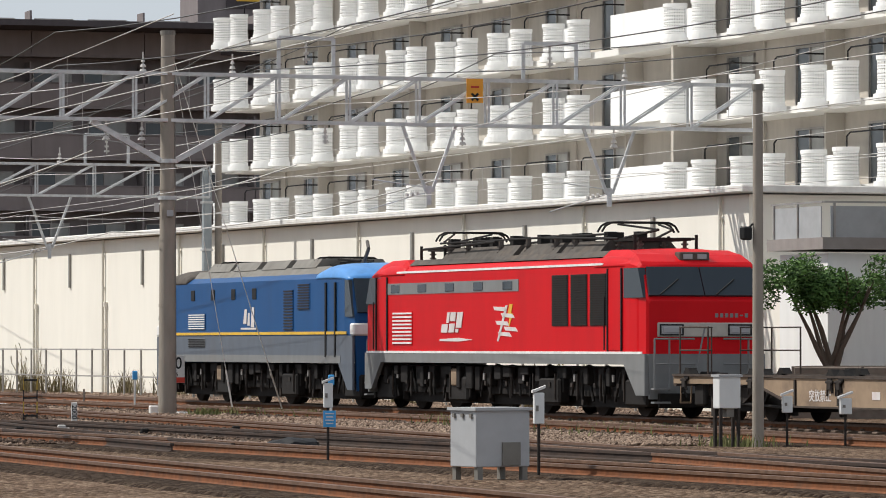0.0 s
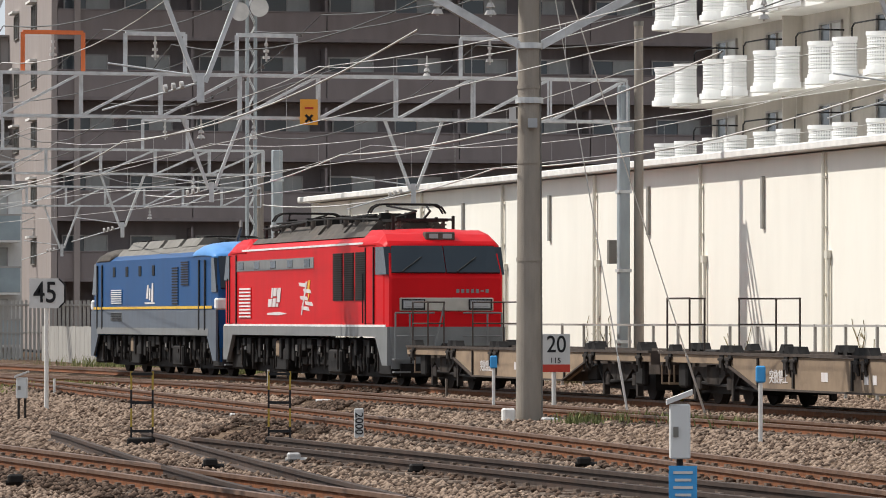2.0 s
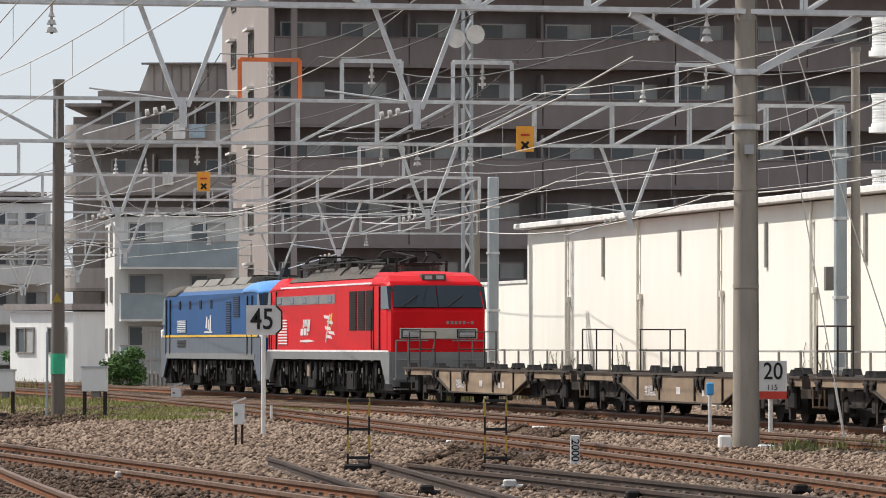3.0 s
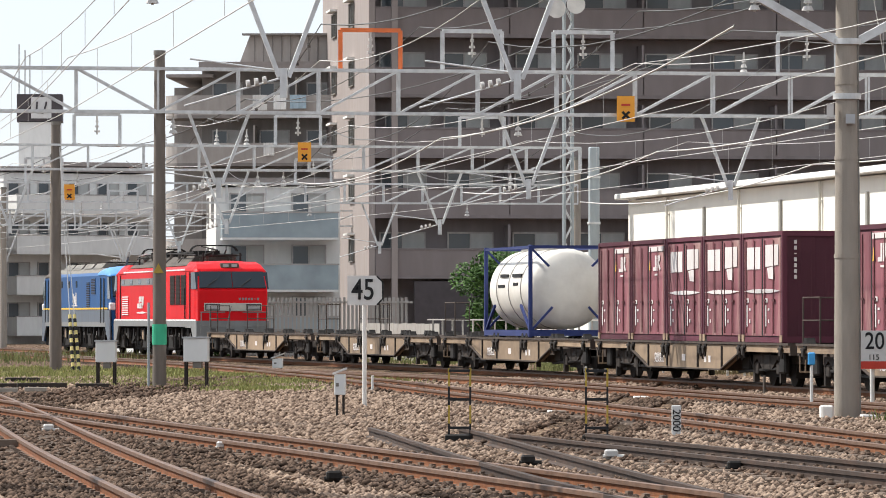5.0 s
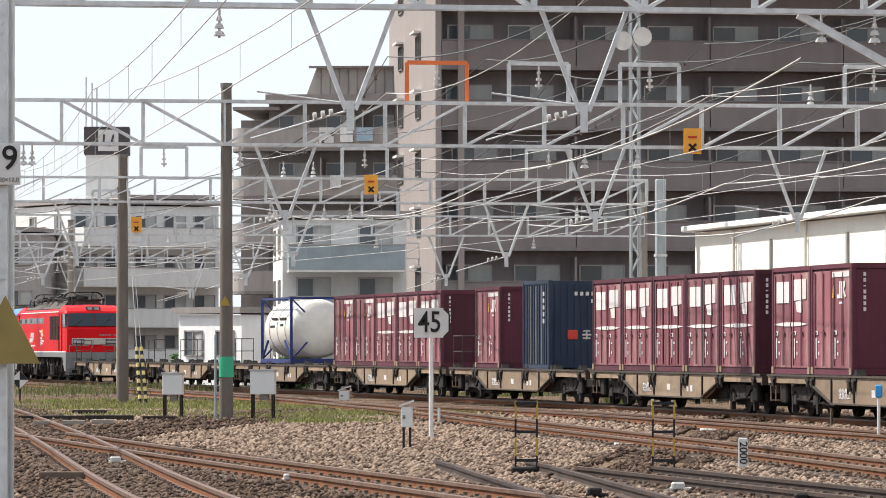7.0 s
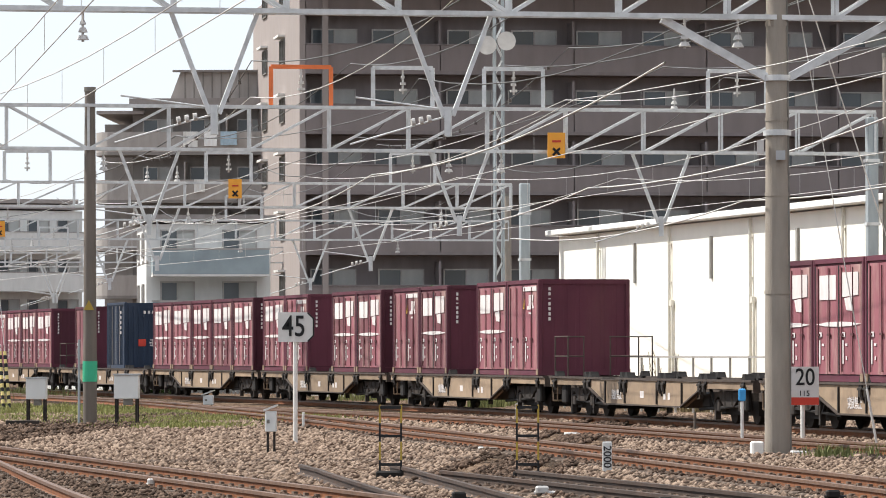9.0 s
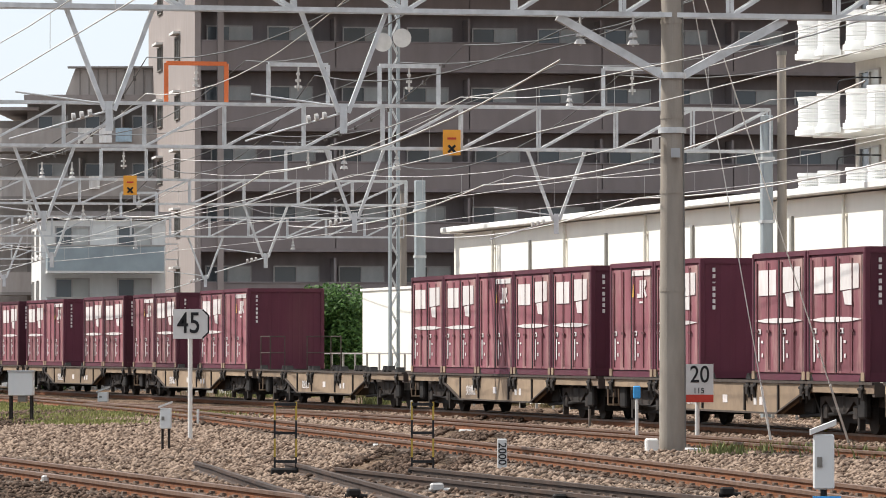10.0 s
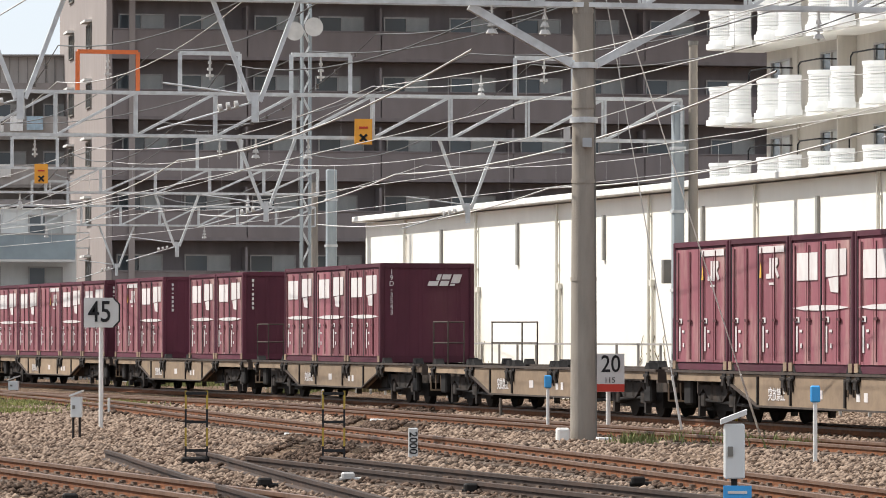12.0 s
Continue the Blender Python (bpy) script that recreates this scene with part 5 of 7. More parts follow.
def panel_fence():
    root = thing("panel_fence", pose(*at_az(-7.3, 206), 0, 0, 0, 10), "grey weathered board fence in front of the houses", "fence", kind="structure")
    bm = bmesh.new()
    add_box(bm, (0, 0, 1.1), (.115, .03, 2.6))
    board = mesh_of("board", bm, M_FENCE)
    for i in range(40):
        share("board", board, root, pose(.18 * i, 0, .02 * (i % 3 == 0)))
    boxpart("rail", (3.6, -.04, 2.2), (7.4, .06, .08), M_FENCE, root)
    boxpart("rail", (3.6, -.04, 1.0), (7.4, .06, .06), M_FENCE, root)


# ---------------------------------------------------------------- buildings
def window_unit(parent, m, w, h, name="window", dark=False):
    bm = bmesh.new()
    t = .07
    for x in (-w / 2, 0, w / 2):
        add_box(bm, (x, -.03, h / 2), (t, .08, h))
    for z in (0, h):
        add_box(bm, (0, -.03, z), (w + t, .08, t))
    fr = part(name, bm, M_ROOFGREY if dark else M_ALU, parent)
    fr.matrix_basis = m
    bm = bmesh.new()
    add_box(bm, (-w / 4, .02, h / 2), (w / 2 - t, .03, h - t))
    part("pane", bm, M_WINDOW, fr)
    bm = bmesh.new()
    add_box(bm, (w / 4, .015, h / 2), (w / 2 - t, .03, h - t))
    part("pane", bm, M_WINDOW if dark else M_CURTAIN, fr)
    return fr


def copy_part(ob, m):
    return copy_thing(ob, m)


def brown_apartments():
    root = thing("apartment_building", pose(-24, 239, 0, 0, 0, 12), "dark brown tiled apartment block with long balconies", "building")
    W, Dp, top = 62.0, 22.0, 20.2
    F0, FH = 3.69, 3.06
    bm = bmesh.new()
    add_box(bm, (W / 2, 1.6 + Dp / 2, top / 2 - .2), (W - .2, Dp, top))
    part("core_wall", bm, M_BROWN, root)
    bm = bmesh.new()
    add_box(bm, (-.15, Dp / 2 + .8, top / 2 + .2), (.3, Dp + 1.8, top + .4))
    add_box(bm, (1.0, -.12, top / 2), (.0 + .3, .3, top))
    side = part("side_wall", bm, M_BROWNLT, root)
    bm = bmesh.new()
    add_box(bm, (W / 2 + 1, -.1, 1.6), (W - 2, .3, 3.5))
    part("base_wall", bm, M_DARKBASE, root)
    first = None
    rnd = random.Random(8)
    for k in range(6):
        z = F0 + FH * k
        bm = bmesh.new()
        add_box(bm, (W / 2, .75, z - .1), (W, 1.7, .2))
        sl = part("balcony_slab", bm, M_BROWN, root)
        for j in range(9):
            boxpart("parapet", (W / 18 + j * W / 9, -.05, z + .62), (W / 9 - .06, .12, 1.3), M_BALCBROWN, root)
        boxpart("parapet_rail", (W / 2, -.06, z + 1.31), (W, .2, .07), M_BROWN, root)
        for j in range(9):
            boxpart("partition", (j * W / 9, .8, z + 1.3), (.12, 1.5, 2.5), M_BROWN, root)
            for o in (1.7, 4.9):
                x = j * W / 9 + o + rnd.uniform(-.2, .2)
                m = pose(x, 1.55, z + .15)
                if first is None:
                    first = window_unit(root, m, 2.3, 2.0)
                else:
                    copy_part(first, m)
    # narrow windows of the lit side wall, with hoods
    firsts = None
    for k in range(6):
        for y in (8.0, 17.0):
            m = pose(-.32, y, F0 + FH * k + .75, 0, 0, -90)
            if firsts is None:
                firsts = window_unit(root, m, 2.1, 1.25, "side_window", True)
                bm = bmesh.new()
                add_box(bm, (0, -.16, 1.42), (2.2, .4, .12))
                part("hood", bm, M_PALE, firsts)
            else:
                copy_part(firsts, m)
    bm = bmesh.new()
    add_box(bm, (W / 2, 8, top + .35), (W + .4, Dp + 2, .35))
    part("roof", bm, M_DARKBASE, root)
    bm = bmesh.new()
    add_box(bm, (34.4, 6, top + 2.5), (5.2, 4.5, 4.6))
    pent = part("penthouse", bm, M_BROWN, root)
    bm = bmesh.new()
    add_box(bm, (35.0, 3.7, top + 3.2), (2.8, .12, 2.4))
    part("sign_panel", bm, M_DARKBASE, pent)
    bm = bmesh.new()
    for i in range(3):
        add_box(bm, (35.0, 3.62, top + 3.9 - i * .65), (1.6 - .3 * (i % 2), .05, .35))
    part("writing_bar", bm, M_YELLOW, pent)
    bm = bmesh.new()
    add_box(bm, (36.0, -.3, top - .45), (7.5, .15, 1.4))
    sg = part("name_board", bm, M_DARKBASE, root)
    bm = bmesh.new()
    for i in range(5):
        add_box(bm, (34.3 + i * .9, -.42, top - .45), (.6, .05, .6))
    part("writing_bar", bm, M_LOGO, sg)


def drum_mesh():
    """Round perforated balcony front on a scalloped slab; its back stands on the wall line at y = 0."""
    n, r, h = 14, .535, 1.2
    bm = bmesh.new()
    for i in range(n):
        a0, a1 = math.pi * (1 + i / n), math.pi * (1 + (i + 1) / n)
        prof = [(-.01, r + .03), (.12, r + .03)]
        for q in range(6):
            prof += [(.14 + q * .155, r - .02), (.17 + q * .155, r), (.27 + q * .155, r)]
        prof += [(1.08, r + .03), (h, r + .03), (h, r - .04), (0, r - .04)]
        for (z0, ra), (z1, rb) in zip(prof, prof[1:]):
            p = [(ra * math.cos(a0), ra * math.sin(a0) * 1.15, z0), (ra * math.cos(a1), ra * math.sin(a1) * 1.15, z0), (rb * math.cos(a1), rb * math.sin(a1) * 1.15, z1), (rb * math.cos(a0), rb * math.sin(a0) * 1.15, z1)]
            bm.faces.new([bm.verts.new(q) for q in p])
    inner = []
    for i in range(n + 1):
        a = math.pi * (1 + i / n)
        inner.append(((r - .03) * math.cos(a), (r - .03) * math.sin(a) * 1.15))
    for (x0, y0), (x1, y1) in zip(inner, inner[1:]):
        bm.faces.new([bm.verts.new(q) for q in ((x0, y0, .0), (x1, y1, .0), (x1, y1, h - .03), (x0, y0, h - .03))])
    out = [((r + .12) * math.cos(math.pi * (1 + i / n)), (r + .12) * math.sin(math.pi * (1 + i / n)) * 1.12) for i in range(n + 1)]
    add_prism(bm, out, "z", -.2, 0.0)
    return mesh_of("balcony_drum", bm, M_DRUM)


def white_apartments():
    root = thing("apartment_building", pose(4.87, 172.4, 0, 0, 0, -74.1), "large white apartment block with rows of round white balconies", "building")
    L, FH, Z0, NF = 112.0, 2.75, 4.0, 9
    Ht = Z0 + FH * NF
    bm = bmesh.new()
    add_box(bm, (L / 2 + .2, 7.6, Ht / 2 - .2), (L - .4, 12, Ht))
    # wall behind the balconies has their shadow in its beige
    part("wall", bm, M_BEIGE, root)
    drum = drum_mesh()
    bm = bmesh.new()   # bent black pole holder behind a balcony front
    add_tube(bm, (0, 0, .3), (0, 0, 1.62), .028, n=6)
    add_tube(bm, (0, 0, 1.62), (.25, 0, 1.74), .028, n=6)
    add_tube(bm, (.25, 0, 1.74), (2.3, 0, 1.74), .028, n=6)
    add_tube(bm, (2.3, 0, 1.74), (2.3, .9, 1.74), .028, n=6)
    holder = mesh_of("laundry_pole", bm, M_SIGNBLACK)
    bm = bmesh.new()
    add_tube(bm, (0, 0, 0), (0, 0, FH - .25), .05, n=6)
    drain = mesh_of("drainpipe", bm, M_BEIGE)
    rnd = random.Random(11)
    count = 0
    rest = []
    fw = None
    for k in range(NF):
        z = Z0 + FH * k
        bm = bmesh.new()
        add_box(bm, (L / 2, .85, z - .12), (L, 1.5, .24))
        part("floor_slab", bm, M_WHITEAPT, root)
        x = .6
        pair = 0
        while x < L - 4:
            if pair == 8:   # stair landing with a plain parapet
                boxpart("flat_parapet", (x + 2.2, -.1, z + .58), (5.0, .14, 1.2), M_BALC, root)
                boxpart("landing_wall", (x + 4.95, .8, z + 1.3), (.2, 1.7, FH - .2), M_BEIGE, root)
                x += 5.6
                pair = 0
                continue
            for o in (0, 2.4):
                if count < 300 and k < 7:
                    share("balcony_drum", drum, root, pose(x + o, 0, z))
                    count += 1
                else:
                    rest.append((x + o, z))
            boxpart("parapet_link", (x + 1.2, -.02, z + .5), (1.6, .08, 1.0), M_BALC, root)
            if k < 7:
                share("laundry_pole", holder, root, pose(x + 1.0 + rnd.uniform(-.1, .1), .5, z))
                share("drainpipe", drain, root, pose(x + 3.6, 1.5, z))
            m = pose(x + 1.6, 1.58, z + .1)
            if fw is None:
                fw = window_unit(root, m, 2.2, 2.0)
            else:
                copy_part(fw, m)
            if pair % 2:
                boxpart("partition", (x + 4.1, 1.25, z + 1.25), (.1, .7, FH - .25), M_BEIGE, root)
            x += 5.6
            pair += 1
    bm = bmesh.new()
    for x, z in rest:
        tmp = bmesh.new()
        tmp.from_mesh(drum)
        bmesh.ops.translate(tmp, verts=tmp.verts, vec=(x, 0, z))
        me = bpy.data.meshes.new("tmp")
        tmp.to_mesh(me)
        tmp.free()
        bm.from_mesh(me)
        bpy.data.meshes.remove(me)
    tagged(part("balcony_drums", bm, M_BALC, root), kind="stuff")
    bm = bmesh.new()
    add_box(bm, (L / 2, 7, Ht + .1), (L + .6, 14.5, .4))
    part("roof", bm, M_WHITEAPT, root)


def plain_house(m, w, d, h, mat, label, floors, bays, roof="flat", balc=None, win=(1.5, 1.2)):
    """Block of flats or house: walls, roof, floors of windows, optional balcony fronts."""
    root = thing("house" if floors < 4 else "apartment_building", m, label, "building")
    bm = bmesh.new()
    add_box(bm, (w / 2, d / 2, h / 2 - .2), (w, d, h))
    part("wall", bm, mat, root)
    bm = bmesh.new()
    if roof == "flat":
        add_box(bm, (w / 2, d / 2, h + .05), (w + .5, d + .5, .3))
    else:
        add_prism(bm, [(-.5, h - .25), (w + .5, h - .25), (w * .72, h + 2.2), (w * .28, h + 2.2)], "y", -.5, d + .5)
    part("roof", bm, M_ROOF, root)
    fh = (h - .6) / floors
    f = f2 = None
    for k in range(floors):
        z = .5 + fh * k
        if balc:
            boxpart("balcony_slab", (w / 2, -.9, z - .05), (w - .4, 1.5, .2), mat, root)
            boxpart("balcony_front", (w / 2, -1.6, z + .5), (w - .4, .12, 1.1), balc, root)
            for x in np.linspace(.25, w - .25, 4):
                boxpart("balcony_divider", (x, -.86, z + .5), (.1, 1.36, 1.1), balc, root)
            boxpart("balcony_rail", (w / 2, -1.6, z + 1.08), (w - .3, .16, .07), M_ALU, root)
        for j in range(bays):
            mm = pose((j + .5) * w / bays, -.02, z + .75)
            if f is None:
                f = window_unit(root, mm, *win)
            else:
                copy_part(f, mm)
        for y in np.arange(2, d - 1, 4.0):
            mm = pose(-.02, y, z + .75, 0, 0, -90)
            if f2 is None:
                f2 = window_unit(root, mm, .9, 1.1, "side_window")
            else:
                copy_part(f2, mm)
    return root


def at_az(az, d):
    return (d * math.sin(radians(az)), d * math.cos(radians(az)))


def round_apartments(x, y):
    """Old block whose balcony parapets bend round the corner, with a roof house on top."""
    root = thing("apartment_building", pose(x, y, 0, 0, 0, 2), "old grey apartment block with rounded balconies and laundry", "building")
    W, Dp, top, pitch = 11.5, 12, 15.1, 2.62
    # front wall is darker than the side: recess shade put into its colour
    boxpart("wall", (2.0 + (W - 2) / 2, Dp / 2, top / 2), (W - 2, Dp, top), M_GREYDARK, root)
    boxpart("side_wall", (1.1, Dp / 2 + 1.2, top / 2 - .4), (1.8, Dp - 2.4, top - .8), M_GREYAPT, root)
    boxpart("roof", (W / 2 + 1.0, Dp / 2 - .7, top + .22), (W - 1.9, Dp + 1.4, .44), M_ROOF, root)
    boxpart("eave", (1.4, Dp / 2 - .4, top - .3), (2.6, Dp + 1.0, .18), M_ROOF, root)
    bm = bmesh.new()
    add_prism(bm, [(4.0, top + .4), (W + 1, top + .4), (W + 1, top + 2.0), (4.6, top + 2.0)], "y", .5, 7)
    house = part("roof_house", bm, M_GREYAPT, root)
    bm = bmesh.new()
    for i in range(14):
        add_box(bm, (4.85 + i * .5, .47, top + 1.2), (.06, .06, 1.5))
    add_box(bm, (W / 2 + 2.6, .3, top + 2.03), (W - 3.2, .5, .1))
    part("roof_seams", bm, M_GREYDARK, house)

    def ring(r, inset):
        pts = [(inset, 1.6), (inset, -.1)]
        for k in range(1, 7):
            a = radians(15 * k)
            pts.append((inset + r - r * math.cos(a), -.1 - r * math.sin(a)))
        return pts
    outer, inner = ring(1.5, 0), ring(1.37, .13)
    f = None
    for k in range(6):
        z = top - 1.72 - pitch * k
        b = bmesh.new()
        add_prism(b, outer + [(W, outer[-1][1]), (W, inner[-1][1])] + inner[::-1], "z", z - .78, z + .32)
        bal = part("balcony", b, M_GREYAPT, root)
        b = bmesh.new()
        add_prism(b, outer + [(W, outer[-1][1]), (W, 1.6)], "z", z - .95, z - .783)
        # slab wears the shade-darkened recess grey below the paler parapet
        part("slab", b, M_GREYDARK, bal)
        for xw, nm in ((3.4, 1), (6.0, 1), (8.6, 1)):
            mm = pose(xw, -.02, z - .55)
            if f is None:
                f = window_unit(root, mm, 1.6, 1.6)
            else:
                copy_part(f, mm)
        boxpart("divider", (5.0 if k % 2 else 7.3, -.75, z + .35), (.08, 1.4, 1.9), M_GREYAPT, root)
    for i, (xl, wl, hl, mt) in enumerate(((5.4, .8, .85, M_PALE), (6.5, .7, .8, M_BALC), (7.5, .9, .75, M_LAUNDRY), (5.9, .6, .7, M_PALE))):
        k = 0 if i < 3 else 1
        one("laundry", cloth(wl, hl), mt, pose(x + xl, y - 1.75 + xl * .035, top - 1.72 - pitch * k + .32 - hl), "hanging laundry over a balcony parapet", "laundry", "laundry")


def cloth(w, h):
    bm = bmesh.new()
    n = 8
    pts = [(w * i / n - w / 2, .02 * math.sin(i * 2.1)) for i in range(n + 1)]
    add_prism(bm, pts + [(u, v + .015) for u, v in pts[::-1]], "z", 0, h)
    return bm


def town():
    x, y = at_az(-8.25, 262)
    round_apartments(x, y)
    x, y = at_az(-7.65, 214)
    plain_house(pose(x, y, 0, 0, 0, 10.8), 5.6, 8, 7.6, M_PALE, "small white house with blue grey balconies beside the line", 3, 2, balc=M_BALCGLASS)
    x, y = at_az(-10.2, 305)
    plain_house(pose(x, y, 0, 0, 0, 34), 10.5, 10, 11.0, M_PALE, "grey apartment block with white balconies", 4, 5, balc=M_PALE)
    x, y = at_az(-11.6, 380)
    plain_house(pose(x, y, 0, 0, 0, 17), 20, 14, 12.2, M_FAR, "far pale office block with window rows", 5, 8)
    x, y = at_az(-9.5, 340)
    plain_house(pose(x, y, 0, 0, 0, 22), 6, 9, 12.4, M_PALE, "far white house with flat roof", 4, 3)
    x, y = at_az(-13.6, 300)
    plain_house(pose(x, y, 0, 0, 0, 4), 16, 12, 9, M_GREYAPT, "grey low apartment block beyond the tracks", 3, 6)
    x, y = at_az(-8.9, 232)
    plain_house(pose(x, y, 0, 0, 0, -48), 5.5, 6, 3.4, M_BALC, "low white shed beside the tracks", 1, 2, balc=None)
    # tower with a dark cap
    x, y = at_az(-10.02, 400)
    root = thing("water_tower", pose(x, y, 0, 0, 0, 8), "far white tower with a dark sign box on top", "tower")
    boxpart("shaft", (1.75, 1.75, 8.8), (3.5, 3.5, 18.2), M_PALE, root)
    cap = boxpart("cap", (1.75, 1.75, 19.1), (3.8, 3.8, 2.3), M_DARKBASE, root)
    boxpart("sign_panel", (1.9, -.2, 19.1), (1.7, .1, 1.8), M_SIGNWHITE, cap)
    bm = bmesh.new()
    add_bar(bm, (1.55, -.28, 19.6), (1.5, -.28, 18.8), .16)
    add_bar(bm, (1.5, -.28, 18.8), (2.1, -.28, 18.65), .16)
    add_bar(bm, (2.1, -.28, 18.65), (2.35, -.28, 19.6), .16)
    part("emblem", bm, M_DARKBASE, cap)
    bm = bmesh.new()
    for o in (0, .5, .9):
        add_tube(bm, (o, 1, 20.1), (o, 1, 24.5 - o), .07, n=6)
    part("aerial", bm, M_STEEL, root)


# ---------------------------------------------------------------- overhead line structures
def concrete_pole(x, y, h, r0, r1, label, mat=M_CONCRETE):
    root = thing("catenary_pole", pose(x, y, GZ), label, "pole", "catenary poles")
    bm = bmesh.new()
    add_tube(bm, (0, 0, -.3), (0, 0, h - GZ), r0, r1, 28)
    part("shaft", bm, mat, root, smooth=False)
    bm = bmesh.new()
    add_tube(bm, (0, 0, h - GZ - .05), (0, 0, h - GZ + .06), r1 + .02, n=16)
    part("cap", bm, M_ROOFGREY, root)
    return root


def portal(p, q, zb, zt, n, label, w=.09, hangers=(), frames=(), frame_mats=None, seed=1):
    """Lattice beam from p to q with chords at heights zb and zt; drop arms and top frames at the given fractions."""
    P, Q = Vector((*p, 0)), Vector((*q, 0))
    w *= .84
    root = thing("catenary_beam", Matrix(), label, "beam", "catenary beams")
    d = Q - P
    nrm = Vector((d.y, -d.x, 0)).normalized() * .14
    for z, nm in ((zb, "bottom_chord"), (zt, "top_chord")):
        for s in (-1, 1):
            bm = bmesh.new()
            add_bar(bm, P + nrm * s + Vector((0, 0, z)), Q + nrm * s + Vector((0, 0, z)), w, w)
            part(nm, bm, M_STEEL, root)
    for i in range(n + 1):
        f = i / n
        c = P + d * f
        for s in (-1, 1):
            bm = bmesh.new()
            add_bar(bm, c + nrm * s + Vector((0, 0, zb)), c + nrm * s + Vector((0, 0, zt)), w * .75)
            part("post", bm, M_STEEL, root)
            if i < n:
                c2 = P + d * ((i + 1) / n)
                a, b = (zb, zt) if (i >= n / 2) else (zt, zb)
                bm = bmesh.new()
                add_bar(bm, c + nrm * s + Vector((0, 0, a)), c2 + nrm * s + Vector((0, 0, b)), w * .7)
                part("diagonal", bm, M_STEEL, root)
    u = d.normalized()
    for f in hangers:
        c = P + d * f
        bm = bmesh.new()
        lo = c + Vector((0, 0, zb - 1.75))
        add_bar(bm, c - u * .75 + Vector((0, 0, zb)), lo - u * .08, .075)
        add_bar(bm, c + u * .75 + Vector((0, 0, zb)), lo + u * .08, .075)
        add_bar(bm, lo + Vector((0, 0, .15)), lo - Vector((0, 0, .35)), .12)
        add_tube(bm, lo, lo - u * 1.7 - Vector((0, 0, .5)), .017, n=6)
        add_tube(bm, lo + Vector((0, 0, .1)), lo - u * 1.6 - Vector((0, 0, -.3)), .017, n=6)
        h = part("drop_arm", bm, M_STEEL, root)
        bm = bmesh.new()
        for k in range(3):
            add_tube(bm, lo - u * (.3 + .14 * k) + Vector((0, 0, -.05 - .03 * k)), lo - u * (.36 + .14 * k) + Vector((0, 0, -.06 - .03 * k)), .065, n=10)
        part("insulator", bm, M_INSUL, h)
    for i, f in enumerate(frames):
        c = P + d * f
        mat = (frame_mats or {}).get(i, M_STEEL)
        wd, hh = (.75, 1.0)
        bm = bmesh.new()
        for s in (-1, 1):
            add_bar(bm, c + u * s * wd + Vector((0, 0, zt)), c + u * s * wd + Vector((0, 0, zt + hh)), .1)
        add_bar(bm, c - u * wd + Vector((0, 0, zt + hh)), c + u * wd + Vector((0, 0, zt + hh)), .1)
        fr = part("wire_frame", bm, mat, root)
        bm = bmesh.new()
        for k in range(3):
            add_tube(bm, c + Vector((0, 0, zt + hh - .2 - .16 * k)), c + Vector((0, 0, zt + hh - .26 - .16 * k)), .05 + .022 * k, n=10)
        add_tube(bm, c + Vector((0, 0, zt + hh)), c + Vector((0, 0, zt + hh - .65)), .03, n=6)
        part("insulator", bm, M_INSUL, fr)
    rnd = random.Random(seed)
    for k in range(n // 2 + 2):   # hanging insulators below the chord
        c = P + d * rnd.uniform(.05, .95)
        top = zb if k % 3 else zt + .55   # some stand on the beam
        bm = bmesh.new()
        add_tube(bm, c + Vector((0, 0, top)), c + Vector((0, 0, top - .55)), .025, n=6)
        for j in range(3):
            add_tube(bm, c + Vector((0, 0, top - .18 - .13 * j)), c + Vector((0, 0, top - .26 - .13 * j)), .03 + .02 * j, .06 + .026 * j, n=10)
        part("insulator", bm, M_INSUL, root)
    return root


def knee(x, y, u, z0, z1, reach, label):
    bm = bmesh.new()
    U = Vector((u.x, u.y, 0))
    for s in (-1, 1):
        add_bar(bm, Vector((x, y, z0)) + U * s * .18, Vector((x, y, z1)) + U * s * reach, .14, .14)
    for z in (z0 - .05, z0 - 1.0):
        add_tube(bm, (x, y, z), (x, y, z + .1), .245, n=20)
    return one("knee_brace", bm, M_STEEL, Matrix(), label, "brace")


def wire(pts, r, mat, label, sag=0.0, seg=10):
    """One continuous wire over its supports, sagging between them."""
    cu = bpy.data.curves.new("overhead_wire", "CURVE")
    cu.dimensions, cu.bevel_depth, cu.bevel_resolution = "3D", r, 0
    line = []
    for a, b in zip(pts, pts[1:]):
        a, b = Vector(a), Vector(b)
        for i in range(seg):
            f = i / seg
            line.append(a.lerp(b, f) - Vector((0, 0, sag * 4 * f * (1 - f))))
    line.append(Vector(pts[-1]))
    sp = cu.splines.new("POLY")
    sp.points.add(len(line) - 1)
    for p, v in zip(sp.points, line):
        p.co = (*v, 1)
    cu.materials.append(mat)
    return tagged(new("overhead_wire", cu), label, "wire", "overhead wires")


def warning_board(c, s=.44):
    c = (c[0], c[1] - .3, c[2])
    root = thing("warning_board", pose(*c, 0, 0, 8), "orange square warning board with a black cross", "sign", "warning boards")
    boxpart("plate", (0, 0, 0), (s, .04, s * 1.45), M_ORANGE, root)
    bm = bmesh.new()
    for k in (-1, 1):
        add_bar(bm, (-.2 * s, -.03, -.36 * s - .2 * s * k), (.2 * s, -.03, -.36 * s + .2 * s * k), .02, .06)
    part("cross", bm, M_SIGNBLACK, root)
    boxpart("emblem", (0, -.028, .1), (s * .5, .02, s * .12), M_SIGNRED, root)
    boxpart("bracket", (0, .1, 0), (.06, .16, s * 1.3), M_STEEL, root)


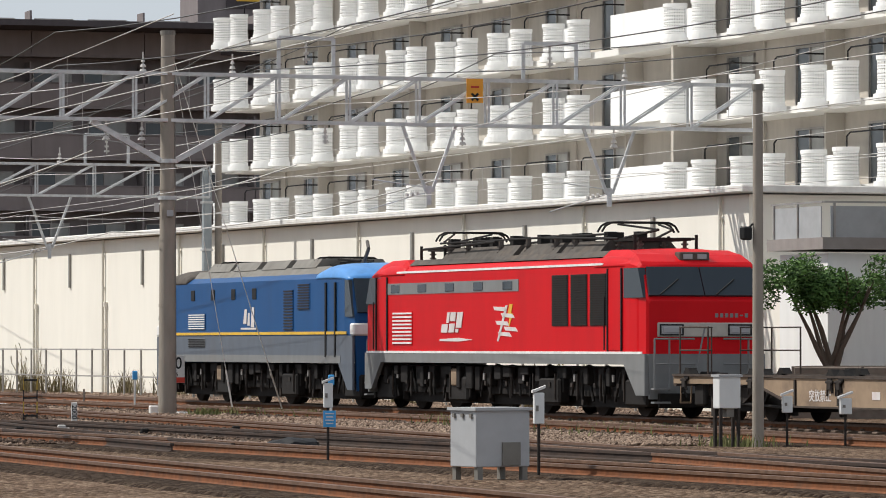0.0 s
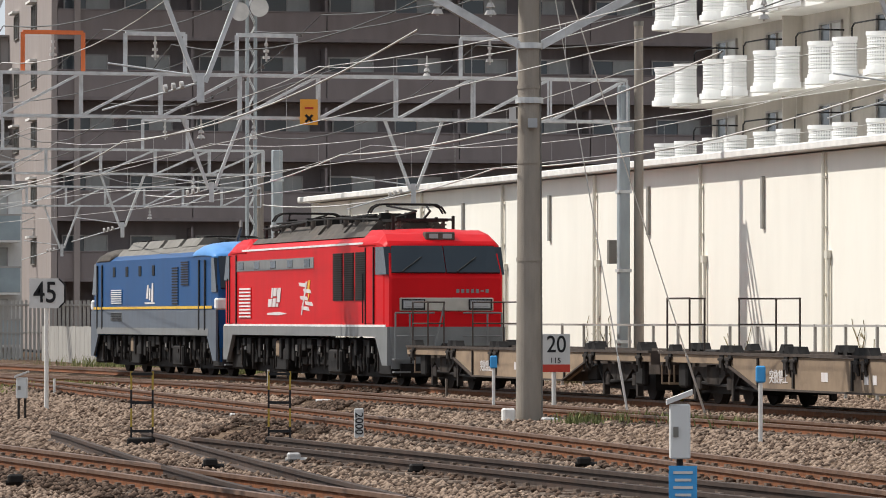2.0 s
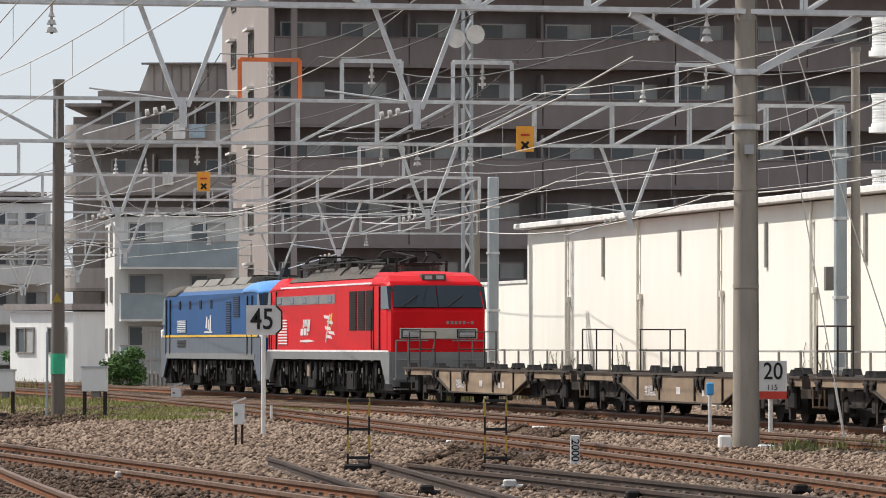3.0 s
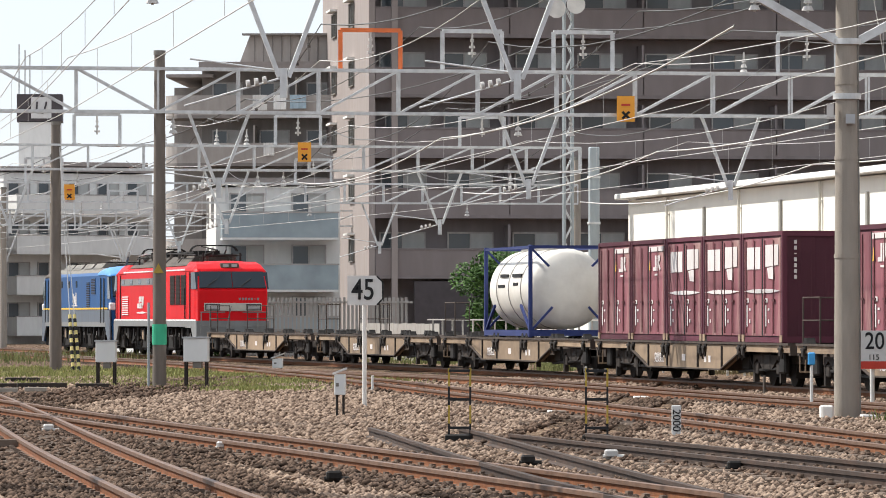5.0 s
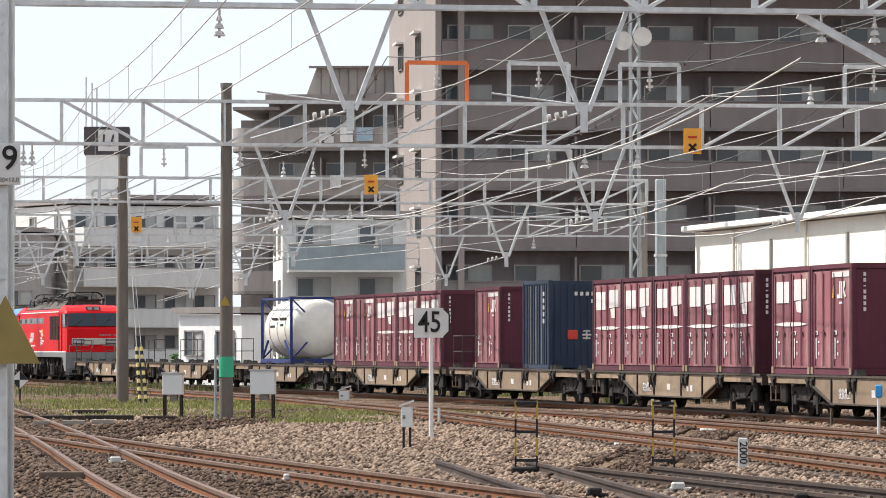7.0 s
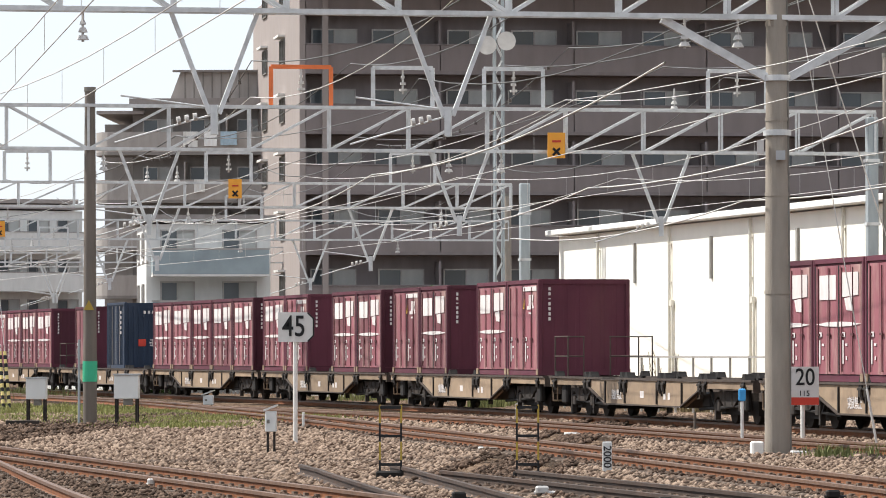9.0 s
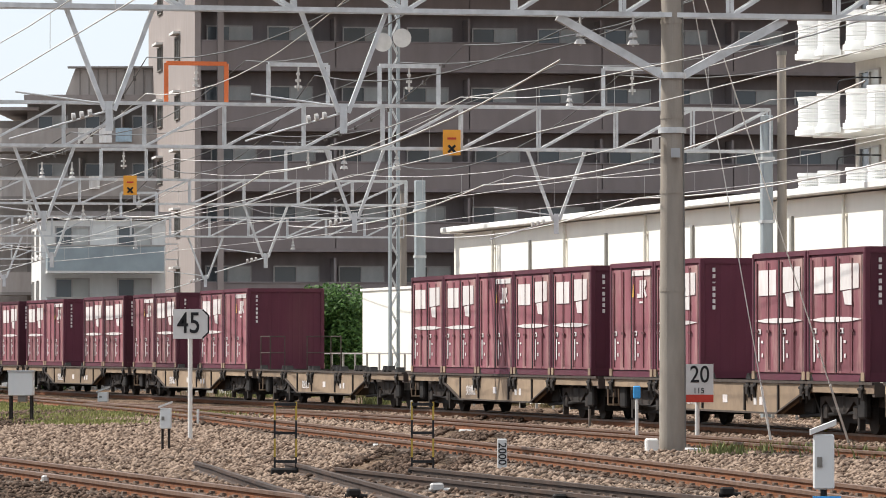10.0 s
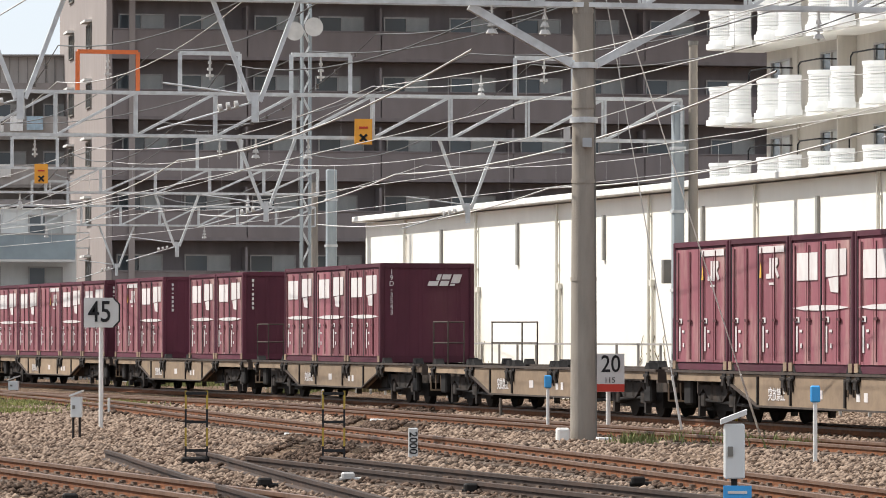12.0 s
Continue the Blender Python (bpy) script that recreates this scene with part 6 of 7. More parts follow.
U15 = Vector((math.cos(radians(15)), math.sin(radians(15)), 0))


def along(p, d):
    return (p[0] + U15.x * d, p[1] + U15.y * d)


PA, PB, PC = (-.06, 82.48), (-16.87, 115.25), (-25.89, 153.5)


def overhead():
    pole = concrete_pole(*PA, 9.65, .235, .175, "tall weathered concrete catenary pole with steel bands")
    for z in (2.6, 4.3, 5.6, 7.25, 8.55):
        bm = bmesh.new()
        add_tube(bm, (0, 0, z - GZ), (0, 0, z - GZ + .07), .243 - z * .0058, n=24)
        part("band", bm, M_CONCRETE, pole)
    bm = bmesh.new()
    add_tube(bm, (.22, -.08, 0), (.175, -.08, 8.6), .018, n=6)
    part("cable", bm, M_ROOFGREY, pole)
    knee(*PA, U15, 6.35, 7.35, 2.05, "steel knee braces at the concrete pole")
    portal(along(PA, -26), along(PA, 16.5), 7.4, 8.6, 22, "grey steel lattice beam on the concrete pole", .1, hangers=(.2, .38, .475, .78, .9), frames=(.3, .7, .86), seed=2)
    concrete_pole(*PB, 8.05, .175, .13, "dark slim concrete catenary pole with green band", M_DARKCONC)
    eb = along(PB, 20.25)
    portal(along(PB, -22), along(PB, 19.9), 6.6, 7.66, 21, "grey steel lattice beam across the tracks", .09, hangers=(.17, .36, .56, .745, .868), frames=(.65, .711, .778, .915), frame_mats={0: M_ORANGESTEEL}, seed=4)
    concrete_pole(*eb, 9.1, .135, .11, "weathered concrete pole beyond the main line")
    concrete_pole(*along(PC, 0), 7.9, .2, .15, "grey concrete catenary pole with stay wires", M_DARKCONC)
    portal(along(PC, -30), along(PC, 17.5), 6.4, 7.2, 26, "grey steel lattice beam over the yard", .085, hangers=(.3, .46, .6, .75, .9), frames=(.2, .35, .5, .66, .8, .93), frame_mats={2: M_ORANGESTEEL}, seed=6)
    pd, pe = at_az(-9.6, 196), at_az(-10.2, 246)
    portal(along(pd, -34), along(pd, 22), 6.3, 7.1, 34, "grey steel lattice beam far along the yard", .085, hangers=(.4, .55, .7, .85), frames=(.3, .45, .6, .8), seed=8)
    for az, d, z, n, sd in ((-10.9, 275, 6.6, 36, 11), (-11.0, 310, 6.8, 38, 12)):
        pf = at_az(az, d)
        portal(along(pf, -30), along(pf, 24), z, z + .8, n, "grey steel lattice beam among the far tracks", .09, hangers=(.35, .5, .62, .75), frames=(.3, .42, .55, .68, .8), seed=sd)
        for o in (-29, 24):
            concrete_pole(*along(pf, o), z + 1.6, .18, .14, "grey concrete catenary pole in the yard")
    portal(along(pe, -40), along(pe, 26), 6.3, 7.1, 36, "grey steel lattice beam farthest along the yard", .085, hangers=(.4, .55, .7), frames=(.3, .5, .7), seed=9)
    for p, o in ((pd, -12), (pd, 0), (pd, 22), (pe, -14), (pe, 0), (pe, 26)):
        concrete_pole(*along(p, o), 8.2, .18, .14, "grey concrete catenary pole in the yard")
    # steel posts beyond the main line
    for (x, y, h, w, mat) in ((2.3, 120.4, 7.55, .28, M_STEELBLUE), (-8.9, 165, 7.5, .34, M_STEELBLUE)):
        root = thing("steel_post", pose(x, y, GZ), "grey blue steel box post behind the main line", "pole", "steel posts")
        bm = bmesh.new()
        add_box(bm, (0, 0, h / 2), (w, w, h + .3), 15, .03)
        part("shaft", bm, mat, root)
        for z in (1.2, 3.0, 5.0, 6.6):
            boxpart("band", (0, 0, z), (w + .06, w + .06, .08), M_STEEL, root, 15)
    boxpart_root = thing("relay_box", pose(2.0, 119.9, 3.3, 0, 0, 15), "small dark box on a steel post", "box")
    boxpart("case", (0, 0, 0), (.2, .2, .6), M_ROOFGREY, boxpart_root)
    # tall lattice post with loudspeakers
    root = thing("lattice_post", pose(-9.5, 160, GZ, 0, 0, 15), "tall grey lattice steel post carrying two loudspeakers", "pole")
    for x in (-.14, .14):
        for y in (-.10, .10):
            boxpart("leg", (x, y, 7.4), (.07, .07, 15.2), M_STEELBLUE, root)
    bm = bmesh.new()
    for i in range(26):
        z = .3 + i * .57
        s = 1 if i % 2 else -1
        for y in (-.10, .10):
            add_bar(bm, (-.14 * s, y, z), (.14 * s, y, z + .57), .03)
    tagged(part("lacing", bm, M_STEEL, root), kind="stuff")
    for x in (-.55, .12):
        bm = bmesh.new()
        add_tube(bm, (x, -.3, 12.1 + (.15 if x > 0 else 0)), (x, -.75, 12.1 + (.15 if x > 0 else 0)), .08, .32, 20)
        add_tube(bm, (x, -.3, 12.1), (x, 0, 12.1), .04, n=6)
        part("loudspeaker", bm, M_INSUL, root)
    # lattice post at the near edge of the yard
    root = thing("lattice_post", pose(-9.58, 47.2, GZ, 0, 0, 4), "grey riveted lattice steel post with a white number plate", "pole")
    for x in (-.37, .37):
        for y in (-.3, .3):
            bm = bmesh.new()
            add_box(bm, (x, y, 4.5), (.2, .02, 9.4))
            add_box(bm, (x + (.09 if x > 0 else -.09), y * .85, 4.5), (.022, .12, 9.4))
            part("leg", bm, M_STEEL, root)
    bm = bmesh.new()
    for i in range(12):
        z = .05 + i * .62
        for y in (-.32, .32):
            if i % 2:
                add_bar(bm, (-.4, y, z), (.4, y, z + .62), .02, .13)
            else:
                add_bar(bm, (.4, y, z), (-.4, y, z + .62), .02, .13)
    tagged(part("lacing", bm, M_STEEL, root), kind="stuff")
    bm = bmesh.new()
    for i in range(24):
        for x in (-.43, -.31, .31, .43):
            add_tube(bm, (x, -.33, .2 + i * .38), (x, -.35, .2 + i * .38), .018, n=6)
    tagged(part("rivet", bm, M_STEEL, root), kind="stuff")
    bm = bmesh.new()
    for k, x in enumerate((-.22, -.1, .05)):
        pts = [(x + .05 * math.sin(z * 1.1 + k), .05, z) for z in np.linspace(-.1, 8.5, 18)]
        for a, b in zip(pts, pts[1:]):
            add_tube(bm, a, b, .05, n=8)
    part("cable", bm, M_SIGNBLACK, root)
    for k in range(4):
        bm = bmesh.new()
        pts = [(-.2 + .09 * k + .3 * math.sin(u * 3.1 + k) * (1 - u), -.1 - .08 * k + .2 * u, -.05 + 1.5 * u) for u in np.linspace(0, 1, 12)]
        for a, b in zip(pts, pts[1:]):
            add_tube(bm, a, b, .055, n=8)
        part("cable", bm, M_SIGNBLACK, root)
    bm = bmesh.new()
    add_tube(bm, (-.62, 0, -.2), (-.62, 0, 8.8), .07, n=12)
    part("conduit", bm, M_UNDER, root)
    plate = boxpart("number_plate", (.28, -.36, 3.62), (.66, .02, .42), M_SIGNWHITE, root, bevel=.004)
    writing("39", .34, M_SIGNBLACK, plate, pose(.42, -.378, 3.67) @ FACE)
    writing("構", .15, M_SIGNBLACK, plate, pose(.06, -.378, 3.66) @ FACE)
    writing("1984 L75×400×800×12.0", .062, M_ROOFGREY, plate, pose(.28, -.375, 3.46) @ FACE)
    bm = bmesh.new()
    # backlit triangle: its shade is part of the dull yellow
    add_prism(bm, [(.12, 1.62), (.82, 1.62), (.47, 2.3)], "y", -.46, -.43)
    part("warning_triangle", bm, M_SHADEYELLOW, root)
    # boards on the beams
    warning_board((*along(PB, 11.7) , 6.75))
    warning_board((*along(PA, 8.4), 8.3))
    warning_board((*along(PC, 8.25), 7.0))
    warning_board((*along(pd, .7), 6.7))
    # running wires over every track
    beams = [(PA, 7.4), (PB, 6.7), (PC, 6.4), (pd, 6.3), (pe, 6.3)]

    def crossing(line, p):
        best = None
        for a, b in zip(line, line[1:]):
            va, vb = Vector((*a, 0)) - Vector((*p, 0)), Vector((*b, 0)) - Vector((*p, 0))
            nv = Vector((-U15.y, U15.x, 0))
            da, db = va.dot(nv), vb.dot(nv)
            if da <= 0 <= db and db > da:
                best = Vector((*a, 0)).lerp(Vector((*b, 0)), -da / (db - da))
        return best
    for li, line in enumerate((MAIN, LINE_B + LINE_C[-3:], LINE_C, LINE_E + [(-23.8, 122), (-34, 165)], LINE_F)):
        cs = [c for c in (crossing(line, p) for p, z in beams) if c]
        if len(cs) < 2:
            continue
        first = cs[0] + (cs[0] - cs[1]) * 1.6
        cs = [first] + cs
        side = [(.25 if i % 2 else -.25) for i in range(len(cs))]
        con = [c + U15 * s + Vector((0, 0, 5.05)) for c, s in zip(cs, side)]
        mes = [c + U15 * s + Vector((0, 0, 5.95)) for c, s in zip(cs, side)]
        wire(con, .008, M_WIREBRIGHT, "copper contact wire above a track", .02)
        wire(mes, .008, M_WIREBRIGHT, "sagging messenger wire above a track", .5)
        bm = bmesh.new()
        for (c0, c1), (m0, m1) in zip(zip(con, con[1:]), zip(mes, mes[1:])):
            for i in range(1, 9):
                f = i / 9
                add_bar(bm, c0.lerp(c1, f), m0.lerp(m1, f) - Vector((0, 0, .5 * 4 * f * (1 - f))), .007)
        one("dropper_wires", bm, M_WIREBRIGHT, Matrix(), "thin droppers between contact and messenger wire", "wire", "overhead wires", "stuff")
        if li < 3:
            wire([c + U15 * .9 + Vector((0, 0, 8.75 - .0 * i)) for i, c in enumerate(cs)], .014, M_WIRE, "dark feeder wire on the beams", .7)
        if li % 2 == 0:
            wire([c - U15 * 1.6 + Vector((0, 0, 7.9)) for c in cs], .011, M_WIREBRIGHT, "thin return wire along the yard", .6)
    # high feeders crossing the view
    for o, z, s in ((-3, 9.6, .9), (1.2, 9.2, 1.1), (5, 10.0, .8), (9, 9.3, 1.0)):
        wire([(*along((14, 30), o), z + 1.2), (*along(PA, o), z), (*along(PB, o + 7), z - .8), (*along(PC, o + 8), z - 1.5), (*along(pd, o + 6), z - 1.6)], .015, M_WIRE, "black feeder cable high above the yard", s)
    bm = bmesh.new()
    for o, z, s in ((-3, 9.6, .9), (5, 10.0, .8)):
        a, b = Vector((*along(PB, o + 7), z - .8)), Vector((*along(PC, o + 8), z - 1.5))
        for i in range(1, 12):
            f = i / 12
            c = a.lerp(b, f) - Vector((0, 0, s * 4 * f * (1 - f)))
            add_tube(bm, c - Vector((0, 0, .07)), c + Vector((0, 0, .05)), .05, .04, 8)
    one("wire_clamps", bm, M_DARKINSUL, Matrix(), "small dark clamps on the feeder cables", "clamp", "overhead wires", "stuff")
    for o, z in ((-2, 6.6), (3.5, 6.3), (7.5, 6.0)):
        wire([(*along(PA, o), z), (*along(PB, o + 9), z - .6), (*along(PC, o + 10), z - .6)], .02, M_WIREBRIGHT, "pull-off wire between the beams", .4)
    # stay wires of the concrete pole
    for (x, y) in ((1.7, 84.0), (3.2, 88.0)):
        wire([(.05, 82.4, 9.1), (x, y, GZ)], .013, M_POSTWHITE, "pale stay wire of the concrete pole")
        bm = bmesh.new()
        a, b = Vector((.05, 82.4, 9.1)), Vector((x, y, GZ))
        add_tube(bm, a.lerp(b, .88), b, .022, n=8)
        one("stay_guard", bm, M_POSTWHITE, Matrix(), "white sleeve on a stay wire", "stay")
    for dx in (-.3, -.1):
        wire([(*along(PC, .1), 7.4), (-24.6 + dx, 151, GZ)], .013, M_WIREBRIGHT, "pale stay wire of a yard pole")
        bm = bmesh.new()
        a, b = Vector((*along(PC, .1), 7.4)), Vector((-24.6 + dx, 151, GZ))
        guard = thing("stay_guard", Matrix(), "black and yellow banded sleeve on a stay wire", "stay", "stay guards")
        for i in range(14):
            bm = bmesh.new()
            add_tube(bm, a.lerp(b, .76 + i * .017), a.lerp(b, .7768 + i * .017), .055, n=8)
            part("band", bm, M_SIGNBLACK if i % 2 else M_PALEYELLOW, guard)


# ---------------------------------------------------------------- signs, markers and boxes in the yard
def slant_box(x, y, z0, w, h, label, d=None, legs=2, rz=0):
    """Small lineside box with a tilted pale lid on thin legs."""
    d = d or w
    root = thing("lineside_box", pose(x, y, GZ, 0, 0, rz), label, "box", "lineside boxes")
    zz = z0 - GZ
    boxpart("case", (0, 0, zz + h / 2), (w, d, h), M_BOXWHITE, root, bevel=.01)
    bm = bmesh.new()
    add_prism(bm, [(-w * .65, zz + h - .005), (w * .6, zz + h + w * .45), (w * .6, zz + h + w * .45 + .035), (-w * .65, zz + h + .03)], "y", -d * .6, d * .6)
    part("lid", bm, M_SIGNWHITE, root)
    for k in range(legs):
        bm = bmesh.new()
        xx = 0 if legs == 1 else (k - .5) * w * .6
        add_tube(bm, (xx, 0, -.1), (xx, 0, zz + .02), .022, n=8)
        part("leg", bm, M_UNDER, root)
    boxpart("latch", (-w * .2, -d / 2 - .008, zz + h * .5), (w * .25, .016, h * .18), M_ROOFGREY, root)
    return root


def relay_cabinet(x, y, z0, w, h, label, rz=0):
    root = thing("relay_cabinet", pose(x, y, GZ, 0, 0, rz), label, "cabinet", "relay cabinets")
    zz = z0 - GZ
    boxpart("case", (0, 0, zz + h / 2), (w, w * .6, h), M_BOXWHITE, root, bevel=.012)
    boxpart("lid", (0, 0, zz + h + .015), (w + .05, w * .6 + .05, .04), M_BOXGREY, root)
    boxpart("cable_box", (w * .05, 0, zz - .07), (w * .35, w * .4, .16), M_ROOFGREY, root)
    for sx in (-1, 1):
        for sy in (-1, 1):
            bm = bmesh.new()
            add_box(bm, (sx * w * .42, sy * w * .24, zz / 2 - .05), (.05, .05, zz + .12))
            part("leg", bm, M_UNDER, root)
    return root


def marker_post(x, y, h, label, blue=True, mat=None):
    root = thing("marker_post", pose(x, y, GZ), label, "post", "marker posts")
    bm = bmesh.new()
    add_tube(bm, (0, 0, -.1), (0, 0, h), .032, n=10)
    part("post", bm, mat or M_POSTWHITE, root)
    if blue:
        boxpart("cap", (0, -.01, h - .06), (.14, .1, .24), M_MARKBLUE, root, bevel=.02)
    return root


def ladder_frame(x, y, label):
    root = thing("hurdle_frame", pose(x, y, GZ), label, "frame", "black and yellow frames")
    for sx in (-.15, .15):
        for k in range(4):
            boxpart("leg_piece", (sx, 0, .13 + k * .26), (.027, .027, .256), (M_SIGNBLACK, M_POSTYELLOW, M_SIGNBLACK, M_POSTYELLOW)[k], root)
    for z in (.2, .6, 1.0):
        boxpart("rung", (0, 0, z), (.30, .035, .04), M_SIGNBLACK, root)
    boxpart("foot", (0, 0, .04), (.4, .25, .14), M_BLACK, root, bevel=.02)


def yard():
    # speed board on a white post
    root = thing("speed_sign", pose(-9.48, 92.42, GZ), "white speed board with black number on a white post", "sign")
    bm = bmesh.new()
    add_tube(bm, (0, 0, -.1), (0, 0, 2.2), .045, n=12)
    part("post", bm, M_POSTWHITE, root)
    bm = bmesh.new()
    add_prism(bm, [(-.33, 1.98), (.24, 1.98), (.36, 2.1), (.36, 2.44), (.24, 2.56), (-.33, 2.56)], "y", -.075, -.05)
    pl = part("plate", bm, M_SIGNWHITE, root)
    bm = bmesh.new()
    add_prism(bm, [(.26, 1.98), (.38, 2.1), (.38, 2.44), (.26, 2.56), (.24, 2.54), (.35, 2.43), (.35, 2.11), (.24, 2.0)], "y", -.08, -.052)
    part("edge", bm, M_SIGNBLACK, pl)
    writing("45", .58, M_SIGNBLACK, pl, pose(-.02, -.085, 2.27) @ FACE @ Matrix.Diagonal((.8, 1, 1, 1)))
    # speed board behind the concrete pole
    root = thing("speed_sign", pose(.42, 94.0, GZ), "white speed board with black and red bands on a post", "sign")
    bm = bmesh.new()
    add_tube(bm, (0, 0, -.1), (0, 0, 1.0), .045, n=12)
    part("post", bm, M_POSTWHITE, root)
    pl = boxpart("plate", (-.05, -.06, 1.1), (.74, .03, .76), M_SIGNWHITE, root)
    writing("120", .47, M_SIGNBLACK, pl, pose(-.05, -.08, 1.26) @ FACE @ Matrix.Diagonal((.84, 1, 1, 1)))
    writing("115", .15, M_SIGNBLACK, pl, pose(.03, -.08, .95) @ FACE)
    boxpart("red_band", (-.05, -.064, .80), (.74, .03, .15), M_SIGNRED, root)
    # kilometre stone
    root = thing("distance_marker", pose(-2.55, 69.65, GZ, 0, 0, 0), "small white distance plate with upright black number", "marker")
    pl = boxpart("plate", (0, 0, .22), (.14, .05, .48), M_SIGNWHITE, root, bevel=.012)
    writing("2000", .165, M_SIGNBLACK, pl, pose(0, -.03, .24, 90, 90, 0))
    ladder_frame(-5.47, 66.4, "black and yellow striped steel frame on a block")
    ladder_frame(-3.55, 66.5, "black and yellow striped steel frame standing in stones")
    slant_box(-8.9, 82.6, .22, .19, .36, "small pale box with tilted lid on two legs")
    marker_post(-11.3, 112.0, .36, "short white concrete stub", False)
    marker_post(-.74, 89.9, 1.02, "white marker post with a blue cap")
    marker_post(3.24, 67.6, 1.05, "white marker post with a blue cap beside weeds")
    marker_post(-1.95, 107.5, .42, "short brown wooden stub", False, M_STONEWALL)
    marker_post(3.0, 95.5, .5, "short pale stub near the stay wire", False, M_POSTYELLOW)
    marker_post(-6.9, 124, .45, "short pale stub beside the main line", False, M_POSTWHITE)
    slant_box(-18.4, 152, GZ + .1, .32, .3, "low white box with slanted lid near the rails", legs=2)
    relay_cabinet(-15.95, 115.2, .48, .60, .58, "pale grey relay cabinet on four legs in grass")
    relay_cabinet(-18.46, 117.0, .45, .50, .52, "pale grey relay cabinet on legs near a pole")
    # box with blue plate, close to the camera side
    r = slant_box(.99, 32.0, .66, .14, .37, "grey lineside box with tilted lid above a blue plate", legs=1)
    pl = boxpart("plate", (.02, -.05, .66), (.19, .02, .25), M_MARKBLUE, r)
    bm = bmesh.new()
    for i in range(4):
        add_box(bm, (.02, -.065, .74 - i * .05), (.13 - .02 * (i % 2), .008, .018))
    part("writing_bar", bm, M_SIGNWHITE, pl)
    slant_box(3.3, 23.5, .55, .14, .42, "pale lineside box with tilted lid and cable", legs=1)
    root = thing("equipment_cabinet", pose(2.5, 22.0, GZ, 0, 0, 28), "large grey steel equipment cabinet with pale side", "cabinet")
    boxpart("case", (0, 0, .56), (.84, .62, .74), M_BOXGREY, root, bevel=.01)
    boxpart("lid", (0, 0, .945), (.90, .68, .04), M_BOXGREY, root)
    boxpart("vent", (.12, -.32, .36), (.28, .03, .3), M_ROOFGREY, root)
    for sx in (-.35, .35):
        for sy in (-.26, .26):
            boxpart("leg", (sx, sy, .08), (.08, .08, .24), M_ROOFGREY, root)
    for i in range(3):
        boxpart("hinge", (-.43, -.2 + .2 * i, .86), (.03, .05, .05), M_ROOFGREY, root)
    relay_cabinet(8.65, 42.7, .5, .42, .56, "white relay cabinet on legs beside a slim pole", 20)
    p = concrete_pole(9.25, 43.0, 6.15, .105, .085, "slim grey pole carrying a black lamp")
    bm = bmesh.new()
    add_box(bm, (-.22, -.05, 3.75), (.2, .16, .24), 40, .03)
    add_bar(bm, (0, 0, 4.0), (-.22, -.05, 3.8), .03)
    part("lamp", bm, M_SIGNBLACK, p)
    slant_box(9.75, 42.9, .42, .17, .3, "cream lineside box with tilted lid by the pole", legs=1)
    slant_box(10.7, 42.4, .4, .2, .28, "grey lineside box with tilted lid on a thick leg", legs=1)
    # fittings of the concrete pole
    root = thing("junction_box", pose(-.1, 82.2, 5.0), "small grey junction box on the concrete pole", "box")
    boxpart("case", (.1, 0, 0), (.16, .12, .16), M_BOXGREY, root)
    root = thing("junction_box", pose(-.35, 82.3, 5.15), "small pale junction box on the concrete pole", "box")
    boxpart("case", (0, 0, 0), (.12, .14, .24), M_INSUL, root)
    bm = bmesh.new()
    add_box(bm, (0, 0, .08), (.22, .22, .3), 12, .03)
    one("concrete_block", bm, M_POSTWHITE, pose(-.42, 82.2, GZ), "white concrete block at the foot of a pole", "block")
    # yellow warning and green band on the slim pole
    root = thing("warning_sign", pose(-16.87, 115.12, 2.75), "small yellow triangular warning sign on a pole", "sign")
    bm = bmesh.new()
    add_prism(bm, [(-.13, -.1), (.13, -.1), (0, .14)], "y", -.06, -.04)
    part("plate", bm, M_POSTYELLOW, root)
    bm = bmesh.new()
    add_tube(bm, (-16.87, 115.25, .9), (-16.87, 115.25, 1.4), .182, n=20)
    one("green_band", bm, M_GREEN, Matrix(), "green wrapping round a concrete pole", "band")
    marker_post(-17.1, 115.0, 2.1, "thin grey conduit post beside a concrete pole", False, M_STEELBLUE)
    # diamond marker
    root = thing("shunting_marker", pose(-29.2, 153, GZ), "small black and white diamond marker on a post", "marker")
    bm = bmesh.new()
    add_tube(bm, (0, 0, -.1), (0, 0, .6), .03, n=8)
    part("post", bm, M_UNDER, root)
    for k in range(4):
        a = math.pi / 2 * k
        bm = bmesh.new()
        add_prism(bm, [(0, .75), (.3 * math.cos(a), .75 + .3 * math.sin(a)), (.3 * math.cos(a + math.pi / 2), .75 + .3 * math.sin(a + math.pi / 2))], "y", -.05, -.03)
        part("quarter", bm, M_SIGNWHITE if k % 2 else M_SIGNBLACK, root)
    # dark cover lying beside the rails
    bm = bmesh.new()
    bmesh.ops.create_icosphere(bm, subdivisions=3, radius=.5)
    for v in bm.verts:
        v.co = Vector((v.co.x * 1.1, v.co.y * .8, max(-.02, v.co.z * .45))) * (1 + .35 * noise.noise(v.co * 3))
    one("plastic_cover", bm, M_SIGNBLACK, pose(.9, 39.5, GZ), "crumpled black plastic cover on the ballast", "cover")
    # switch rails and timbers
    rail_piece([(-5.6, 68), (-4.9, 64.4), (-3.1, 53.6), (-2.4, 49.7), (-.2, 38)], "dark switch rail crossing to a siding", M_BLACKRAIL)
    rail_piece([(-6.9, 68), (-6.2, 64.3), (-4.4, 53.6), (-3.1, 47), (-1.2, 38)], "dark worn switch rail in the stones", M_BLACKRAIL)
